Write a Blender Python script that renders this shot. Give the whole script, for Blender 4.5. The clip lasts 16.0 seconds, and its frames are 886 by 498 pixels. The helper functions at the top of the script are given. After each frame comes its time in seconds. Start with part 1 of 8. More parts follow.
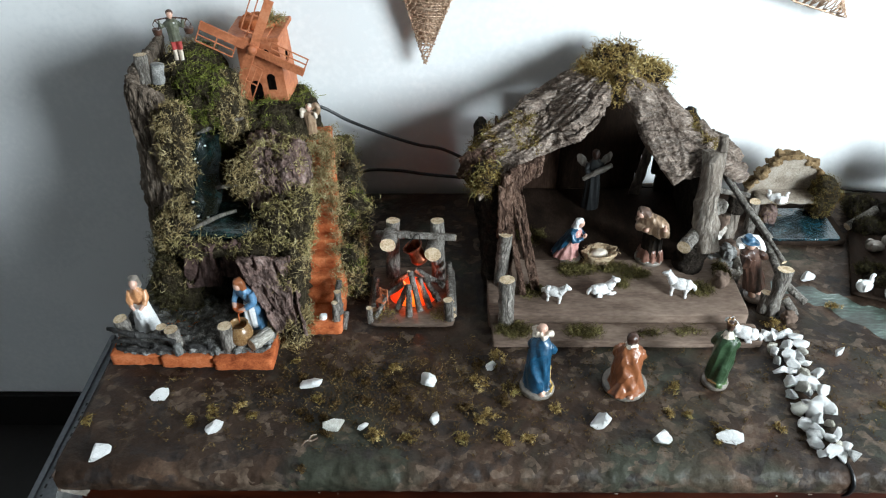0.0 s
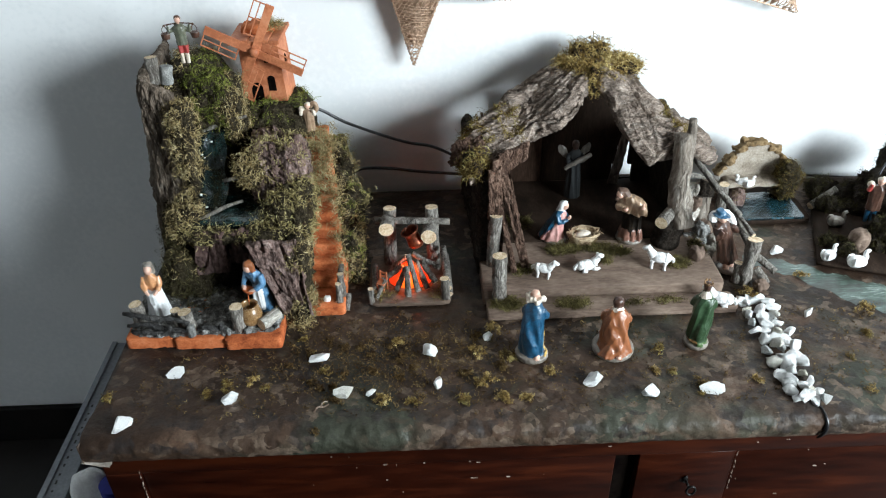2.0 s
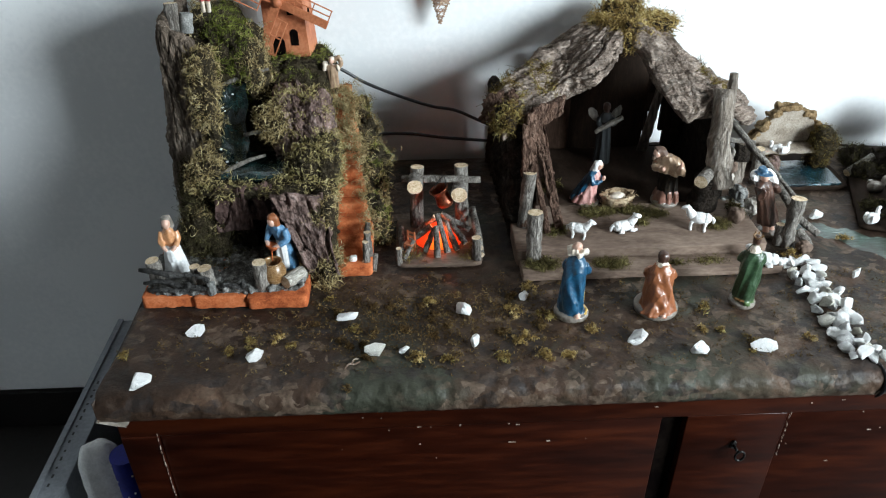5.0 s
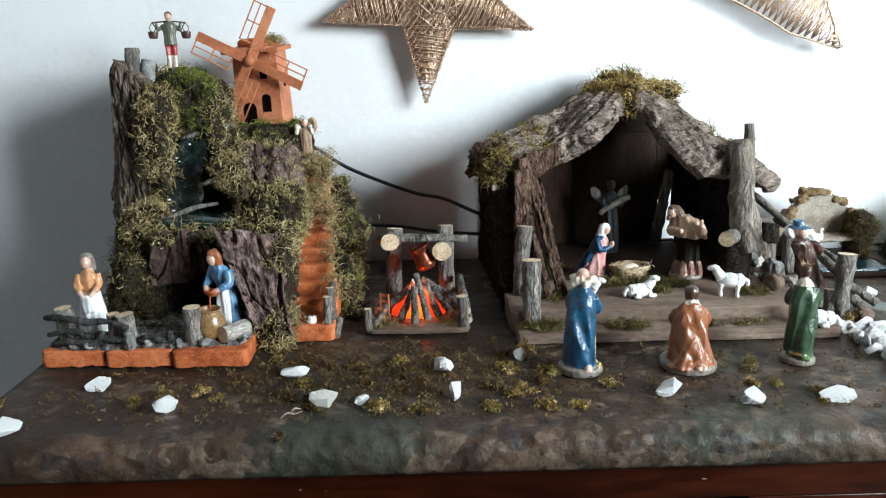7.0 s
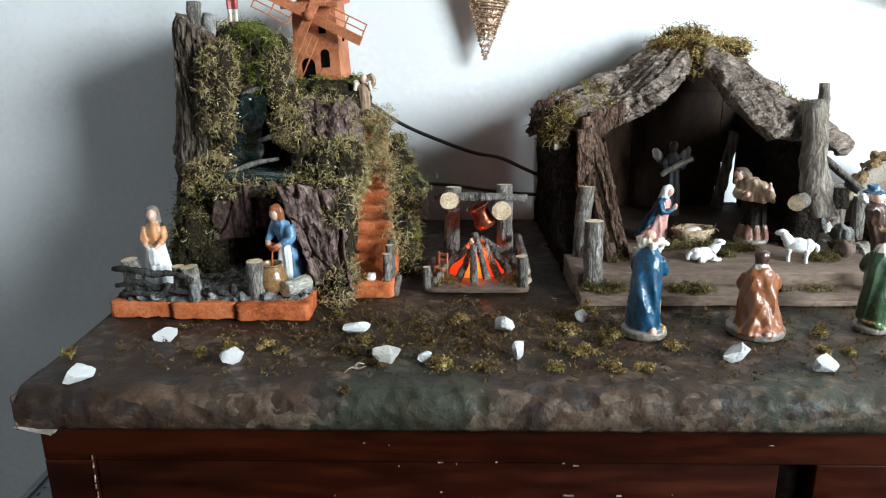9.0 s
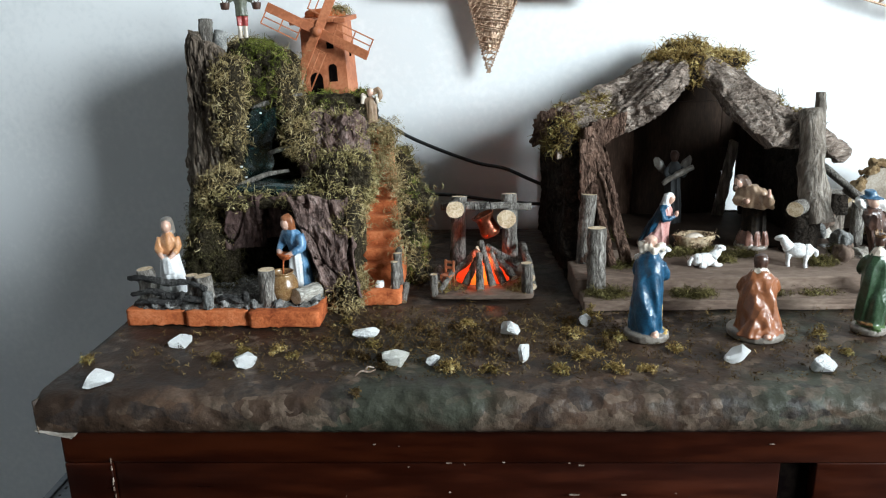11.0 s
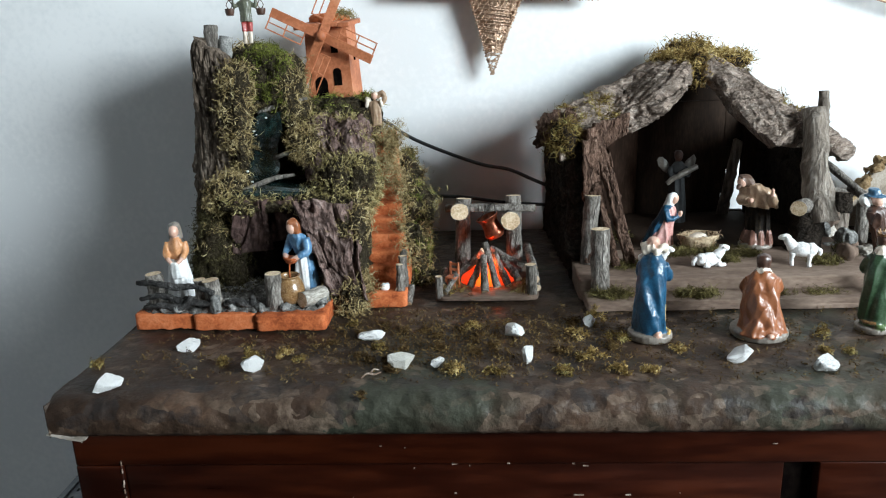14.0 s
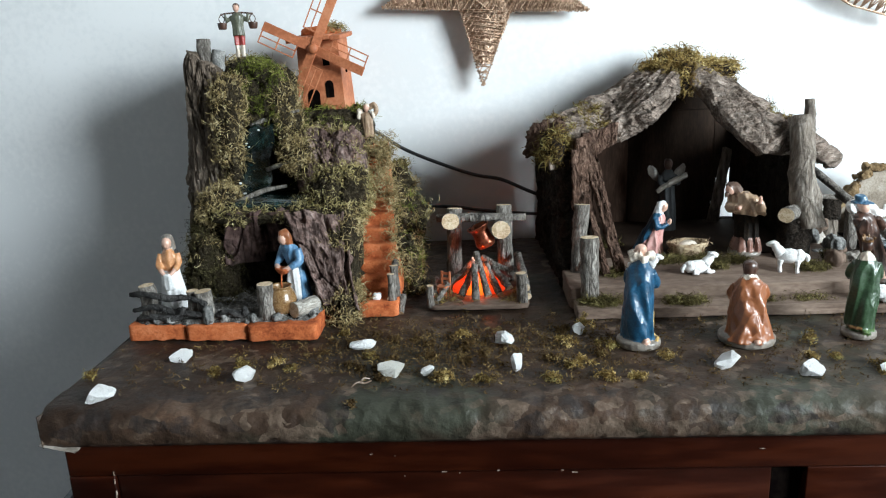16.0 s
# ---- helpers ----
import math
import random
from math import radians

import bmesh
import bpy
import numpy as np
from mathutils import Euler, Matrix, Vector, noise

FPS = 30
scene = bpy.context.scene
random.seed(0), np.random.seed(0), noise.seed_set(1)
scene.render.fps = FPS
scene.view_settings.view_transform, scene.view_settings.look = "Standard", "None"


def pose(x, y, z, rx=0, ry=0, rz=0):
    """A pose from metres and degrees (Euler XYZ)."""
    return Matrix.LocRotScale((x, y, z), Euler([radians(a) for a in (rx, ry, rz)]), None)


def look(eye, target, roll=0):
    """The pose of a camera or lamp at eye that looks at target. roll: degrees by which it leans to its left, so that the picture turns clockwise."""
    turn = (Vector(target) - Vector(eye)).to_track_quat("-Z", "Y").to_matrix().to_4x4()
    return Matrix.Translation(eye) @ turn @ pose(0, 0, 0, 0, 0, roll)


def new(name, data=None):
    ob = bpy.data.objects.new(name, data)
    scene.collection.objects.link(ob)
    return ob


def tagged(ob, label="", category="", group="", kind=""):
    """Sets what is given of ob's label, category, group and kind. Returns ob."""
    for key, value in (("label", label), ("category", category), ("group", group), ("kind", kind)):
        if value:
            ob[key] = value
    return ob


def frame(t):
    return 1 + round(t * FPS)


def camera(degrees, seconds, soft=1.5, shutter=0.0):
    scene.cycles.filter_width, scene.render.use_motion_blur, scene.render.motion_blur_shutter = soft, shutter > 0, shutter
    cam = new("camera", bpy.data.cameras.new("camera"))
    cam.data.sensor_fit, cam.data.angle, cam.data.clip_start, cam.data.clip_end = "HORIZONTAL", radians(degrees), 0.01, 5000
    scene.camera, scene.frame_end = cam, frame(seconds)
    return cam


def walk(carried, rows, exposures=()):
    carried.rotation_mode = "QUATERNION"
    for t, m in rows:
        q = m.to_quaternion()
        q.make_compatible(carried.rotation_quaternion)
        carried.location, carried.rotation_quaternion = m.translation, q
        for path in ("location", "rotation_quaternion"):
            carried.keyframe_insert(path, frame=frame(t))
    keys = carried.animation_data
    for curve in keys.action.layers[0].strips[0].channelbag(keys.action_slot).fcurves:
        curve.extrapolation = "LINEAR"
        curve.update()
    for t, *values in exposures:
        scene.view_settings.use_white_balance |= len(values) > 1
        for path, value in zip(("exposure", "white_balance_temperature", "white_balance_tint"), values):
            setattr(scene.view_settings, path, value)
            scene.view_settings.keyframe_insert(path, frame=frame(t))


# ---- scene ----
cam = camera(61.1, 16.0, 1.15)

# seconds, eye x y z, turn to the left, pitch, roll in degrees
PATH = [
    (0, 0.4887, -0.4858, 1.2854, 1.01, -37.76, -0.63),
    (0.5, 0.4816, -0.4987, 1.2856, -0.24, -36.74, -0.20),
    (1, 0.4684, -0.5049, 1.2815, -1.90, -37.77, -0.18),
    (1.5, 0.4457, -0.5300, 1.2733, -1.95, -37.87, -1.23),
    (2, 0.4625, -0.5828, 1.2644, -1.25, -34.91, -1.18),
    (2.5, 0.4627, -0.6348, 1.2676, -1.48, -34.12, -1.56),
    (3, 0.4705, -0.6591, 1.2736, -0.71, -34.72, -1.58),
    (3.5, 0.4840, -0.6896, 1.2900, 0.57, -33.83, -2.30),
    (4, 0.4680, -0.6693, 1.2768, 0.34, -33.72, -2.71),
    (4.5, 0.4137, -0.6134, 1.2404, -2.89, -34.39, -1.37),
    (4.7, 0.4070, -0.5988, 1.2186, -2.65, -34.41, -0.92),
    (6.8, 0.4396, -0.5482, 0.9000, -0.72, -15.63, -0.49),
    (7, 0.4458, -0.5372, 0.8937, -1.21, -14.29, -0.89),
    (7.5, 0.4391, -0.5258, 0.8967, -0.75, -15.19, -0.44),
    (8, 0.4391, -0.5419, 0.8994, 1.79, -15.69, -0.95),
    (8.5, 0.4288, -0.5329, 0.8826, 1.61, -17.94, -0.91),
    (9, 0.4238, -0.5319, 0.8881, 1.97, -17.09, -0.68),
    (9.5, 0.4189, -0.5398, 0.8892, 2.81, -17.06, -0.79),
    (10, 0.4200, -0.5516, 0.8909, 2.45, -15.99, -0.43),
    (10.2, 0.4231, -0.5495, 0.8874, 2.55, -16.06, -0.91),
    (12.3, 0.4224, -0.5592, 0.8909, 2.10, -16.00, -1.56),
    (12.5, 0.4231, -0.5558, 0.8933, 1.56, -16.16, -1.61),
    (13, 0.4273, -0.5600, 0.8904, 2.96, -15.56, -1.76),
    (13.5, 0.4253, -0.5564, 0.8943, 2.83, -16.09, -1.74),
    (14, 0.4276, -0.5574, 0.8933, 3.04, -16.14, -1.97),
    (14.5, 0.4290, -0.5629, 0.8925, 3.00, -15.90, -1.71),
    (15, 0.4364, -0.5587, 0.8905, 2.99, -16.22, -2.48),
    (15.5, 0.4394, -0.5549, 0.8910, 3.25, -16.29, -2.70),
    (16, 0.4377, -0.5643, 0.8938, 2.98, -15.34, -2.43),
]
walk(cam, [(t, pose(x, y, z, 90 + pitch, 0, yaw) @ pose(0, 0, 0, 0, 0, roll)) for t, x, y, z, yaw, pitch, roll in PATH],
     exposures=[(0, 0.0), (1, -0.14), (1.5, 0.0), (2, 0.12), (2.5, 0.03), (3, 0.0), (3.5, 0.03), (4, -0.05), (4.5, 0.0), (6.8, 0.05), (7, 0.08), (7.5, -0.08), (8, -0.18), (8.5, 0.0), (9, 0.12), (10, 0.07), (12.5, 0.0), (14.5, 0.06), (16, 0.05)])

# ---- light: an overcast sky through one window behind the camera's right shoulder, and the lamp in the toy fire ----
sky_world = bpy.data.worlds.new("sky")
scene.world = sky_world
sky_world.use_nodes = True
wn = sky_world.node_tree
sky = wn.nodes.new("ShaderNodeTexSky")
sky.sky_type, sky.sun_disc = "NISHITA", False
sky.sun_elevation, sky.sun_rotation = radians(35), radians(120)
wn.links.new(sky.outputs[0], wn.nodes["Background"].inputs[0])
wn.nodes["Background"].inputs[1].default_value = 0.1


def area_lamp(name, m, sx, sy, watts, colour):
    lamp = bpy.data.lights.new(name, "AREA")
    lamp.shape, lamp.size, lamp.size_y, lamp.energy, lamp.color = "RECTANGLE", sx, sy, watts, colour
    ob = new(name, lamp)
    ob.matrix_world = m
    return ob


area_lamp("window_daylight", look((2.35, -1.15, 1.42), (0.45, 0.35, 0.82)), 1.0, 0.92, 124, (0.825, 0.945, 1.0))
ember_lamp = bpy.data.lights.new("fire_bulb", "POINT")
ember_lamp.energy, ember_lamp.color, ember_lamp.shadow_soft_size = 0.11, (1.0, 0.13, 0.02), 0.004
new("fire_bulb", ember_lamp).location = (0.431, 0.268, 0.604 + 0.033)

T = 0.604      # height of the covered table top
WALL = 0.565   # the white wall behind it
rng = np.random.default_rng(7)


# ---- small tools ----
def link_mesh(name, bm, mats, parent=None, m=None, smooth=True):
    me = bpy.data.meshes.new(name)
    bm.normal_update()
    bm.to_mesh(me)
    bm.free()
    for one in (mats if isinstance(mats, (list, tuple)) else [mats]):
        me.materials.append(one)
    if smooth:
        me.polygons.foreach_set("use_smooth", [len(p.vertices) < 5 for p in me.polygons])
    ob = new(name, me)
    if parent:
        ob.parent = parent
    if m is not None:
        ob.matrix_basis = m
    return ob


def part(name, bm, material, parent, label="", smooth=True, m=None):
    """One mesh under a thing or under a part."""
    return tagged(link_mesh(name, bm, material, parent, m, smooth), label)


def thing(name, m, label, category, group=""):
    """An empty at the base of a thing that has parts."""
    ob = new(name)
    ob.empty_display_size = 0.02
    ob.matrix_basis = m
    return tagged(ob, label, category, group)


def solid(name, bm, material, m, label, category, group="", kind="", smooth=True):
    """A thing that is one mesh."""
    return tagged(link_mesh(name, bm, material, None, m, smooth), label, category, group, kind)


def on_table(x, y, z=0.0, rz=0, rx=0, ry=0):
    return pose(x, y, T + z, rx, ry, rz)


def add_box(bm, lo, hi, bevel=0.0, mi=0, m=None):
    lo, hi = Vector(lo), Vector(hi)
    made = bmesh.ops.create_cube(bm, size=1.0, matrix=Matrix.LocRotScale((lo + hi) / 2, None, hi - lo))["verts"]
    faces = {f for v in made for f in v.link_faces}
    if bevel:
        edges = {e for v in made for e in v.link_edges}
        out = bmesh.ops.bevel(bm, geom=list(edges), offset=bevel, segments=2, affect="EDGES", profile=0.6)
        faces = set(out["faces"]) | {f for f in faces if f.is_valid}
        made = list({v for f in faces for v in f.verts})
    for f in faces:
        f.material_index = mi
    if m is not None:
        bmesh.ops.transform(bm, matrix=m, verts=made)
    return made


def curve_points(pts, steps=4):
    """Points along a smooth curve through the given ones."""
    p = np.array(pts, float)
    p = np.vstack([2 * p[0] - p[1], p, 2 * p[-1] - p[-2]])
    out = []
    for i in range(1, len(p) - 2):
        for s in range(steps):
            u = s / steps
            out.append(0.5 * (2 * p[i] + (p[i + 1] - p[i - 1]) * u + (2 * p[i - 1] - 5 * p[i] + 4 * p[i + 1] - p[i + 2]) * u * u
                              + (3 * p[i] - p[i - 1] - 3 * p[i + 1] + p[i + 2]) * u ** 3))
    out.append(p[-2])
    return np.array(out)


def add_tube(bm, pts, radii, sides=8, mi=0, cap_mi=None, rough=0.0, steps=3, seed=0.0):
    """A tube along a smooth curve. radii: one, or one for each point. rough: unevenness, as a share of the radius."""
    radii = [radii] * len(pts) if np.isscalar(radii) else radii
    line = curve_points([(*a, r) for a, r in zip(pts, radii)], steps) if steps > 1 or len(pts) > 2 else np.array([(*a, r) for a, r in zip(pts, radii)])
    ref, rings = None, []
    for i, row in enumerate(line):
        c, r = Vector(row[:3]), row[3]
        d = (Vector(line[min(i + 1, len(line) - 1)][:3]) - Vector(line[max(i - 1, 0)][:3])).normalized()
        if ref is None:
            ref = d.orthogonal().normalized()
        ref = (ref - d * ref.dot(d)).normalized()
        side = d.cross(ref)
        ring = []
        for k in range(sides):
            a = 2 * math.pi * k / sides
            n = ref * math.cos(a) + side * math.sin(a)
            q = 1.0
            if rough:
                q += rough * (noise.noise((c + n * r) * (0.9 / max(r, 1e-5)) + Vector((seed, seed * 1.7, 0))))
            ring.append(bm.verts.new(c + n * r * q))
        rings.append(ring)
    for a, b in zip(rings, rings[1:]):
        for k in range(sides):
            f = bm.faces.new((a[k], a[(k + 1) % sides], b[(k + 1) % sides], b[k]))
            f.material_index = mi
    for ring, flip in ((rings[0], True), (rings[-1], False)):
        f = bm.faces.new(ring[::-1] if flip else ring)
        f.material_index = mi if cap_mi is None else cap_mi
    return rings


def add_loft(bm, rings, n=28, mi=0, folds=0, amp=0.0, phase=0.0, steps=4, turn=0.0, twist=0.0):
    """A closed skin through rings of (x, y, z, rx, ry[, fold]); folds: how many pleats run down it."""
    rows = curve_points([(*r, 0.0) if len(r) == 5 else r for r in rings], steps)
    made = []
    for x, y, z, rx, ry, fold in rows:
        ring = []
        for k in range(n):
            a = 2 * math.pi * k / n + turn
            b = a + twist * z
            pleat = math.sin(folds * b + phase + 1.3 * math.sin(2 * b + phase))
            wob = amp * fold * (1.2 * (abs(pleat) ** 0.7) * (1 if pleat > 0 else -0.8) + 0.5 * math.sin((folds * 1.7 + 1) // 1 * b + 2.1 * phase + 1 + 0.5 * z) + 0.5 * math.sin(3 * a + z * 0.9))
            ring.append(bm.verts.new((x + max(rx, 1e-4) * (1 + wob) * math.cos(a), y + max(ry, 1e-4) * (1 + wob) * math.sin(a), z)))
        made.append(ring)
    for a, b in zip(made, made[1:]):
        for k in range(n):
            bm.faces.new((a[k], a[(k + 1) % n], b[(k + 1) % n], b[k])).material_index = mi
    bm.faces.new(made[0][::-1]).material_index = mi
    bm.faces.new(made[-1]).material_index = mi


def add_ball(bm, c, r, mi=0, sub=2, m=None):
    """r: one radius or three."""
    r = (r, r, r) if np.isscalar(r) else r
    mm = Matrix.LocRotScale(c, m.to_quaternion() if m else None, r)
    made = bmesh.ops.create_icosphere(bm, subdivisions=sub, radius=1.0, matrix=mm)["verts"]
    for f in {f for v in made for f in v.link_faces}:
        f.material_index = mi
    return made


def ridges(p, seed, along=2, scale=60.0, stretch=0.28):
    """Bark-like relief, -1..1: furrows that run along one axis."""
    q = Vector(p) * scale
    q[along] *= stretch
    q += Vector((seed * 3.1, seed * 1.3, seed * 2.3))
    warp = noise.noise(q * 0.9 + Vector((4, 8, 2))) * 0.8
    a = 1 - 2 * abs(noise.noise(q * 1.3 + Vector((warp, warp, 0))))
    b = 1 - 2 * abs(noise.noise(q * 2.9 + Vector((0, warp, warp))))
    c = noise.noise(q * 6.5)
    d = noise.noise(q * 0.8 + Vector((7 + warp, 3, 1))) * 4.2
    f = d - math.floor(d)
    plate = (math.floor(d) + (min(1.0, f * 6) if f < 0.5 else 1.0)) / 4.2
    crack = -0.8 if abs(noise.noise(q * 1.1 + Vector((1, warp * 1.5, 9)))) < 0.05 else 0.0
    return 0.45 * a + 0.3 * b + 0.22 * c + 0.95 * plate + crack - 0.35


def chunk(lo, hi, seed=1.0, amp=0.008, cuts=19, power=4.0, along=2, scale=55.0, m=None):
    """A rough block of bark or stone that fills about the given box."""
    bm = bmesh.new()
    bmesh.ops.create_cube(bm, size=2.0)
    bmesh.ops.subdivide_edges(bm, edges=bm.edges[:], cuts=cuts, use_grid_fill=True)
    c, h = (Vector(lo) + Vector(hi)) / 2, (Vector(hi) - Vector(lo)) / 2
    for v in bm.verts:
        d = v.co
        q = (abs(d.x) ** power + abs(d.y) ** power + abs(d.z) ** power) ** (1 / power)
        n = d / q
        p = Vector((n.x * h.x, n.y * h.y, n.z * h.z))
        out = Vector((n.x / h.x, n.y / h.y, n.z / h.z)).normalized()
        big = noise.noise(p * 18 + Vector((seed, seed * 2, 0)))
        v.co = c + p + out * amp * (ridges(p, seed, along, scale) + 0.9 * big)
    if m is not None:
        bm.transform(m)
    bm.normal_update()
    return bm


def slab(c00, c10, c11, c01, thick, nu=40, nv=24, amp=0.006, seed=1.0, along=0, scale=55.0, ragged=0.006):
    """A sheet of bark over four corners, with a back, ragged rims and furrows along u (0) or v (1)."""
    bm = bmesh.new()
    c00, c10, c11, c01 = map(Vector, (c00, c10, c11, c01))
    nrm = (c10 - c00).cross(c01 - c00).normalized()
    lu, lv = (c10 - c00).length, (c01 - c00).length
    lay = []
    for side in (1, 0):
        grid = []
        for i in range(nu + 1):
            row = []
            for j in range(nv + 1):
                u, v = i / nu, j / nv
                ru = 1 if i in (0, nu) else 0
                rv = 1 if j in (0, nv) else 0
                base = c00 * (1 - u) * (1 - v) + c10 * u * (1 - v) + c11 * u * v + c01 * (1 - u) * v
                t = Vector((u * lu, v * lv, 0.37 * seed))
                if ru or rv:
                    w = noise.noise(t * 70 + Vector((seed, 0, 3))) + 0.6 * noise.noise(t * 170)
                    mid = (c00 + c10 + c11 + c01) / 4
                    base += (base - mid).normalized() * ragged * w
                h = ridges(Vector((t.x, t.y, 0.0)), seed, along, scale) + 0.7 * noise.noise(t * 22)
                edge = 0.35 if (ru or rv) else 1.0
                off = thick * (0.5 * edge if side else -0.5 * edge) + amp * h * (1.0 if side else 0.4)
                row.append(bm.verts.new(base + nrm * off))
            grid.append(row)
        lay.append(grid)
    for side, grid in zip((1, 0), lay):
        for i in range(nu):
            for j in range(nv):
                q = (grid[i][j], grid[i + 1][j], grid[i + 1][j + 1], grid[i][j + 1])
                bm.faces.new(q if side else q[::-1])
    a, b = lay
    rim = [(i, 0) for i in range(nu)] + [(nu, j) for j in range(nv)] + [(i, nv) for i in range(nu, 0, -1)] + [(0, j) for j in range(nv, 0, -1)]
    for (i, j), (k, l) in zip(rim, rim[1:] + rim[:1]):
        bm.faces.new((b[i][j], b[k][l], a[k][l], a[i][j]))
    bm.normal_update()
    return bm


def bark_roof(low, high, thick, nu=120, nv=60, amp=0.008, seed=1.0, scale=45.0, bulge=0.008, ragged=0.008):
    """A thick curved sheet of bark between a lower and an upper edge, with furrows along the edges, ragged rims and a back."""
    bm = bmesh.new()

    def edge(pts):
        p = curve_points(pts, 12)
        k = np.linspace(0, len(p) - 1, nu + 1)
        return [Vector([float(np.interp(a, range(len(p)), p[:, c])) for c in range(3)]) for a in k]

    lo, hi = edge(low), edge(high)
    lay = []
    for side in (1, 0):
        grid = []
        for i in range(nu + 1):
            along = (lo[min(i + 1, nu)] - lo[max(i - 1, 0)]).normalized()
            nrm = along.cross((hi[i] - lo[i]).normalized()).normalized()
            if nrm.z < 0:
                nrm = -nrm
            row = []
            for j in range(nv + 1):
                u, v = i / nu, j / nv
                rim = min(1.0, min(v, 1 - v) * 9, min(u, 1 - u) * 16)
                base = lo[i].lerp(hi[i], v)
                t = Vector((u * (lo[-1] - lo[0]).length, v * (hi[i] - lo[i]).length, 0.37 * seed))
                if rim < 0.99:
                    w = noise.noise(t * 60 + Vector((seed, 0, 3))) + 0.6 * noise.noise(t * 150)
                    base = base + ((hi[i] - lo[i]).normalized() * (1 if v > 0.5 else -1) * (v < 0.15 or v > 0.85) + along * (u > 0.9) - along * (u < 0.1)) * ragged * w * (1 - rim)
                h = ridges(Vector((t.x, t.y, 0.0)), seed, 0, scale, 0.22) + 0.22 * ridges(Vector((t.x, t.y, 0.0)), seed + 3, 0, scale * 2.2, 0.3) + 1.0 * noise.noise(t * 24 + Vector((seed * 5, 0, 0)))
                up = bulge * 4 * v * (1 - v) - thick * 0.5 * (1 - math.sqrt(max(0.0, rim)))
                if side:
                    row.append(bm.verts.new(base + nrm * (up + amp * h * (0.5 + 0.5 * rim))))
                else:
                    row.append(bm.verts.new(base + nrm * (up * 0.3 - thick * (0.35 + 0.65 * rim) + amp * 0.5 * h)))
            grid.append(row)
        lay.append(grid)
    for side, grid in zip((1, 0), lay):
        for i in range(nu):
            for j in range(nv):
                q = (grid[i][j], grid[i + 1][j], grid[i + 1][j + 1], grid[i][j + 1])
                bm.faces.new(q if side else q[::-1])
    a, b = lay
    rim = [(i, 0) for i in range(nu)] + [(nu, j) for j in range(nv)] + [(i, nv) for i in range(nu, 0, -1)] + [(0, j) for j in range(nv, 0, -1)]
    for (i, j), (k, l) in zip(rim, rim[1:] + rim[:1]):
        bm.faces.new((b[i][j], b[k][l], a[k][l], a[i][j]))
    bmesh.ops.recalc_face_normals(bm, faces=bm.faces[:])
    bm.normal_update()
    return bm


def spots_on(bm, n, least_up=-1.0, keep=None, patch=75.0, bare=0.0, seed=3.0):
    """n random places and normals on a mesh, more on large faces; patch and bare: noise that leaves some of it uncovered."""
    faces = [f for f in bm.faces if f.normal.z > least_up]
    area = np.array([f.calc_area() for f in faces])
    pick = rng.choice(len(faces), size=n, p=area / area.sum())
    pos, nrm = [], []
    for i in pick:
        vs = faces[i].verts
        w = rng.dirichlet([1] * len(vs))
        p = sum((v.co * float(k) for v, k in zip(vs, w)), Vector())
        if noise.noise(p * patch + Vector((seed, 0, seed))) < bare - 0.3:
            continue
        if keep and not keep(p):
            continue
        pos.append(p)
        nrm.append(faces[i].normal)
    return np.array(pos).reshape(-1, 3), np.array(nrm).reshape(-1, 3)


def moss_mesh(name, pos, nrm, tufts=9, length=0.008, width=0.00042, spread=0.004, lift=0.5, curl=0.8, mats=None):
    """Matted moss: every place grows one lock of fine strands that lie along the surface and curl over themselves."""
    tufts = int(tufts * 1.85)
    c = len(pos)
    n = c * tufts
    size = rng.uniform(0.45, 1.4, (c, 1))
    lock = rng.normal(0, 1, (c, 3))
    lock -= nrm * (lock * nrm).sum(1, keepdims=True) * 0.8
    lock /= np.linalg.norm(lock, axis=1, keepdims=True) + 1e-9
    p = np.repeat(pos, tufts, 0) + rng.normal(0, spread * 0.75, (n, 3)) * (1, 1, 0.75)
    u = np.repeat(lock * 0.7 + nrm * lift * rng.uniform(0.2, 1.5, (c, 1)), tufts, 0) + rng.normal(0, 0.55, (n, 3))
    u /= np.linalg.norm(u, axis=1, keepdims=True) + 1e-9
    ln = length * 0.88 * np.repeat(size, tufts, 0) * rng.uniform(0.3, 1.2, (n, 1)) / 5
    axis = np.cross(u, rng.normal(0, 1, (n, 3)))
    axis /= np.linalg.norm(axis, axis=1, keepdims=True) + 1e-9
    bend = rng.choice((-1.0, 1.0), (n, 1)) * rng.uniform(0.35, 1.25, (n, 1)) * curl
    w = width * 0.7 * rng.uniform(0.5, 1.5, (n, 1))
    flat = axis * 0.75 + np.cross(axis, u) * 0.66
    out, q, d = [p - flat * w, p + flat * w], p, u
    for share in (1.0, 0.95, 0.85, 0.7, 0.0):
        d = d * np.cos(bend) + np.cross(axis, d) * np.sin(bend) + rng.normal(0, 0.25, (n, 3))
        q = q + d * ln
        out += [q - flat * w * share, q + flat * w * share] if share else [q]
    v = np.stack(out, 1).reshape(-1, 3)
    k = np.arange(n) * 11
    quads = np.concatenate([np.stack([k + i, k + i + 1, k + i + 3, k + i + 2], 1) for i in (0, 2, 4, 6)]).tolist()
    tris = np.stack([k + 8, k + 9, k + 10], 1).tolist()
    me = bpy.data.meshes.new(name)
    me.from_pydata(v.tolist(), [], quads + tris)
    me.materials.append(mats or MOSS)
    me.update()
    return me


def moss(name, me, parent=None, m=None, label="", kind="stuff", category=""):
    ob = new(name, me)
    if parent:
        ob.parent = parent
    if m is not None:
        ob.matrix_basis = m
    return tagged(ob, label, category, "", kind)


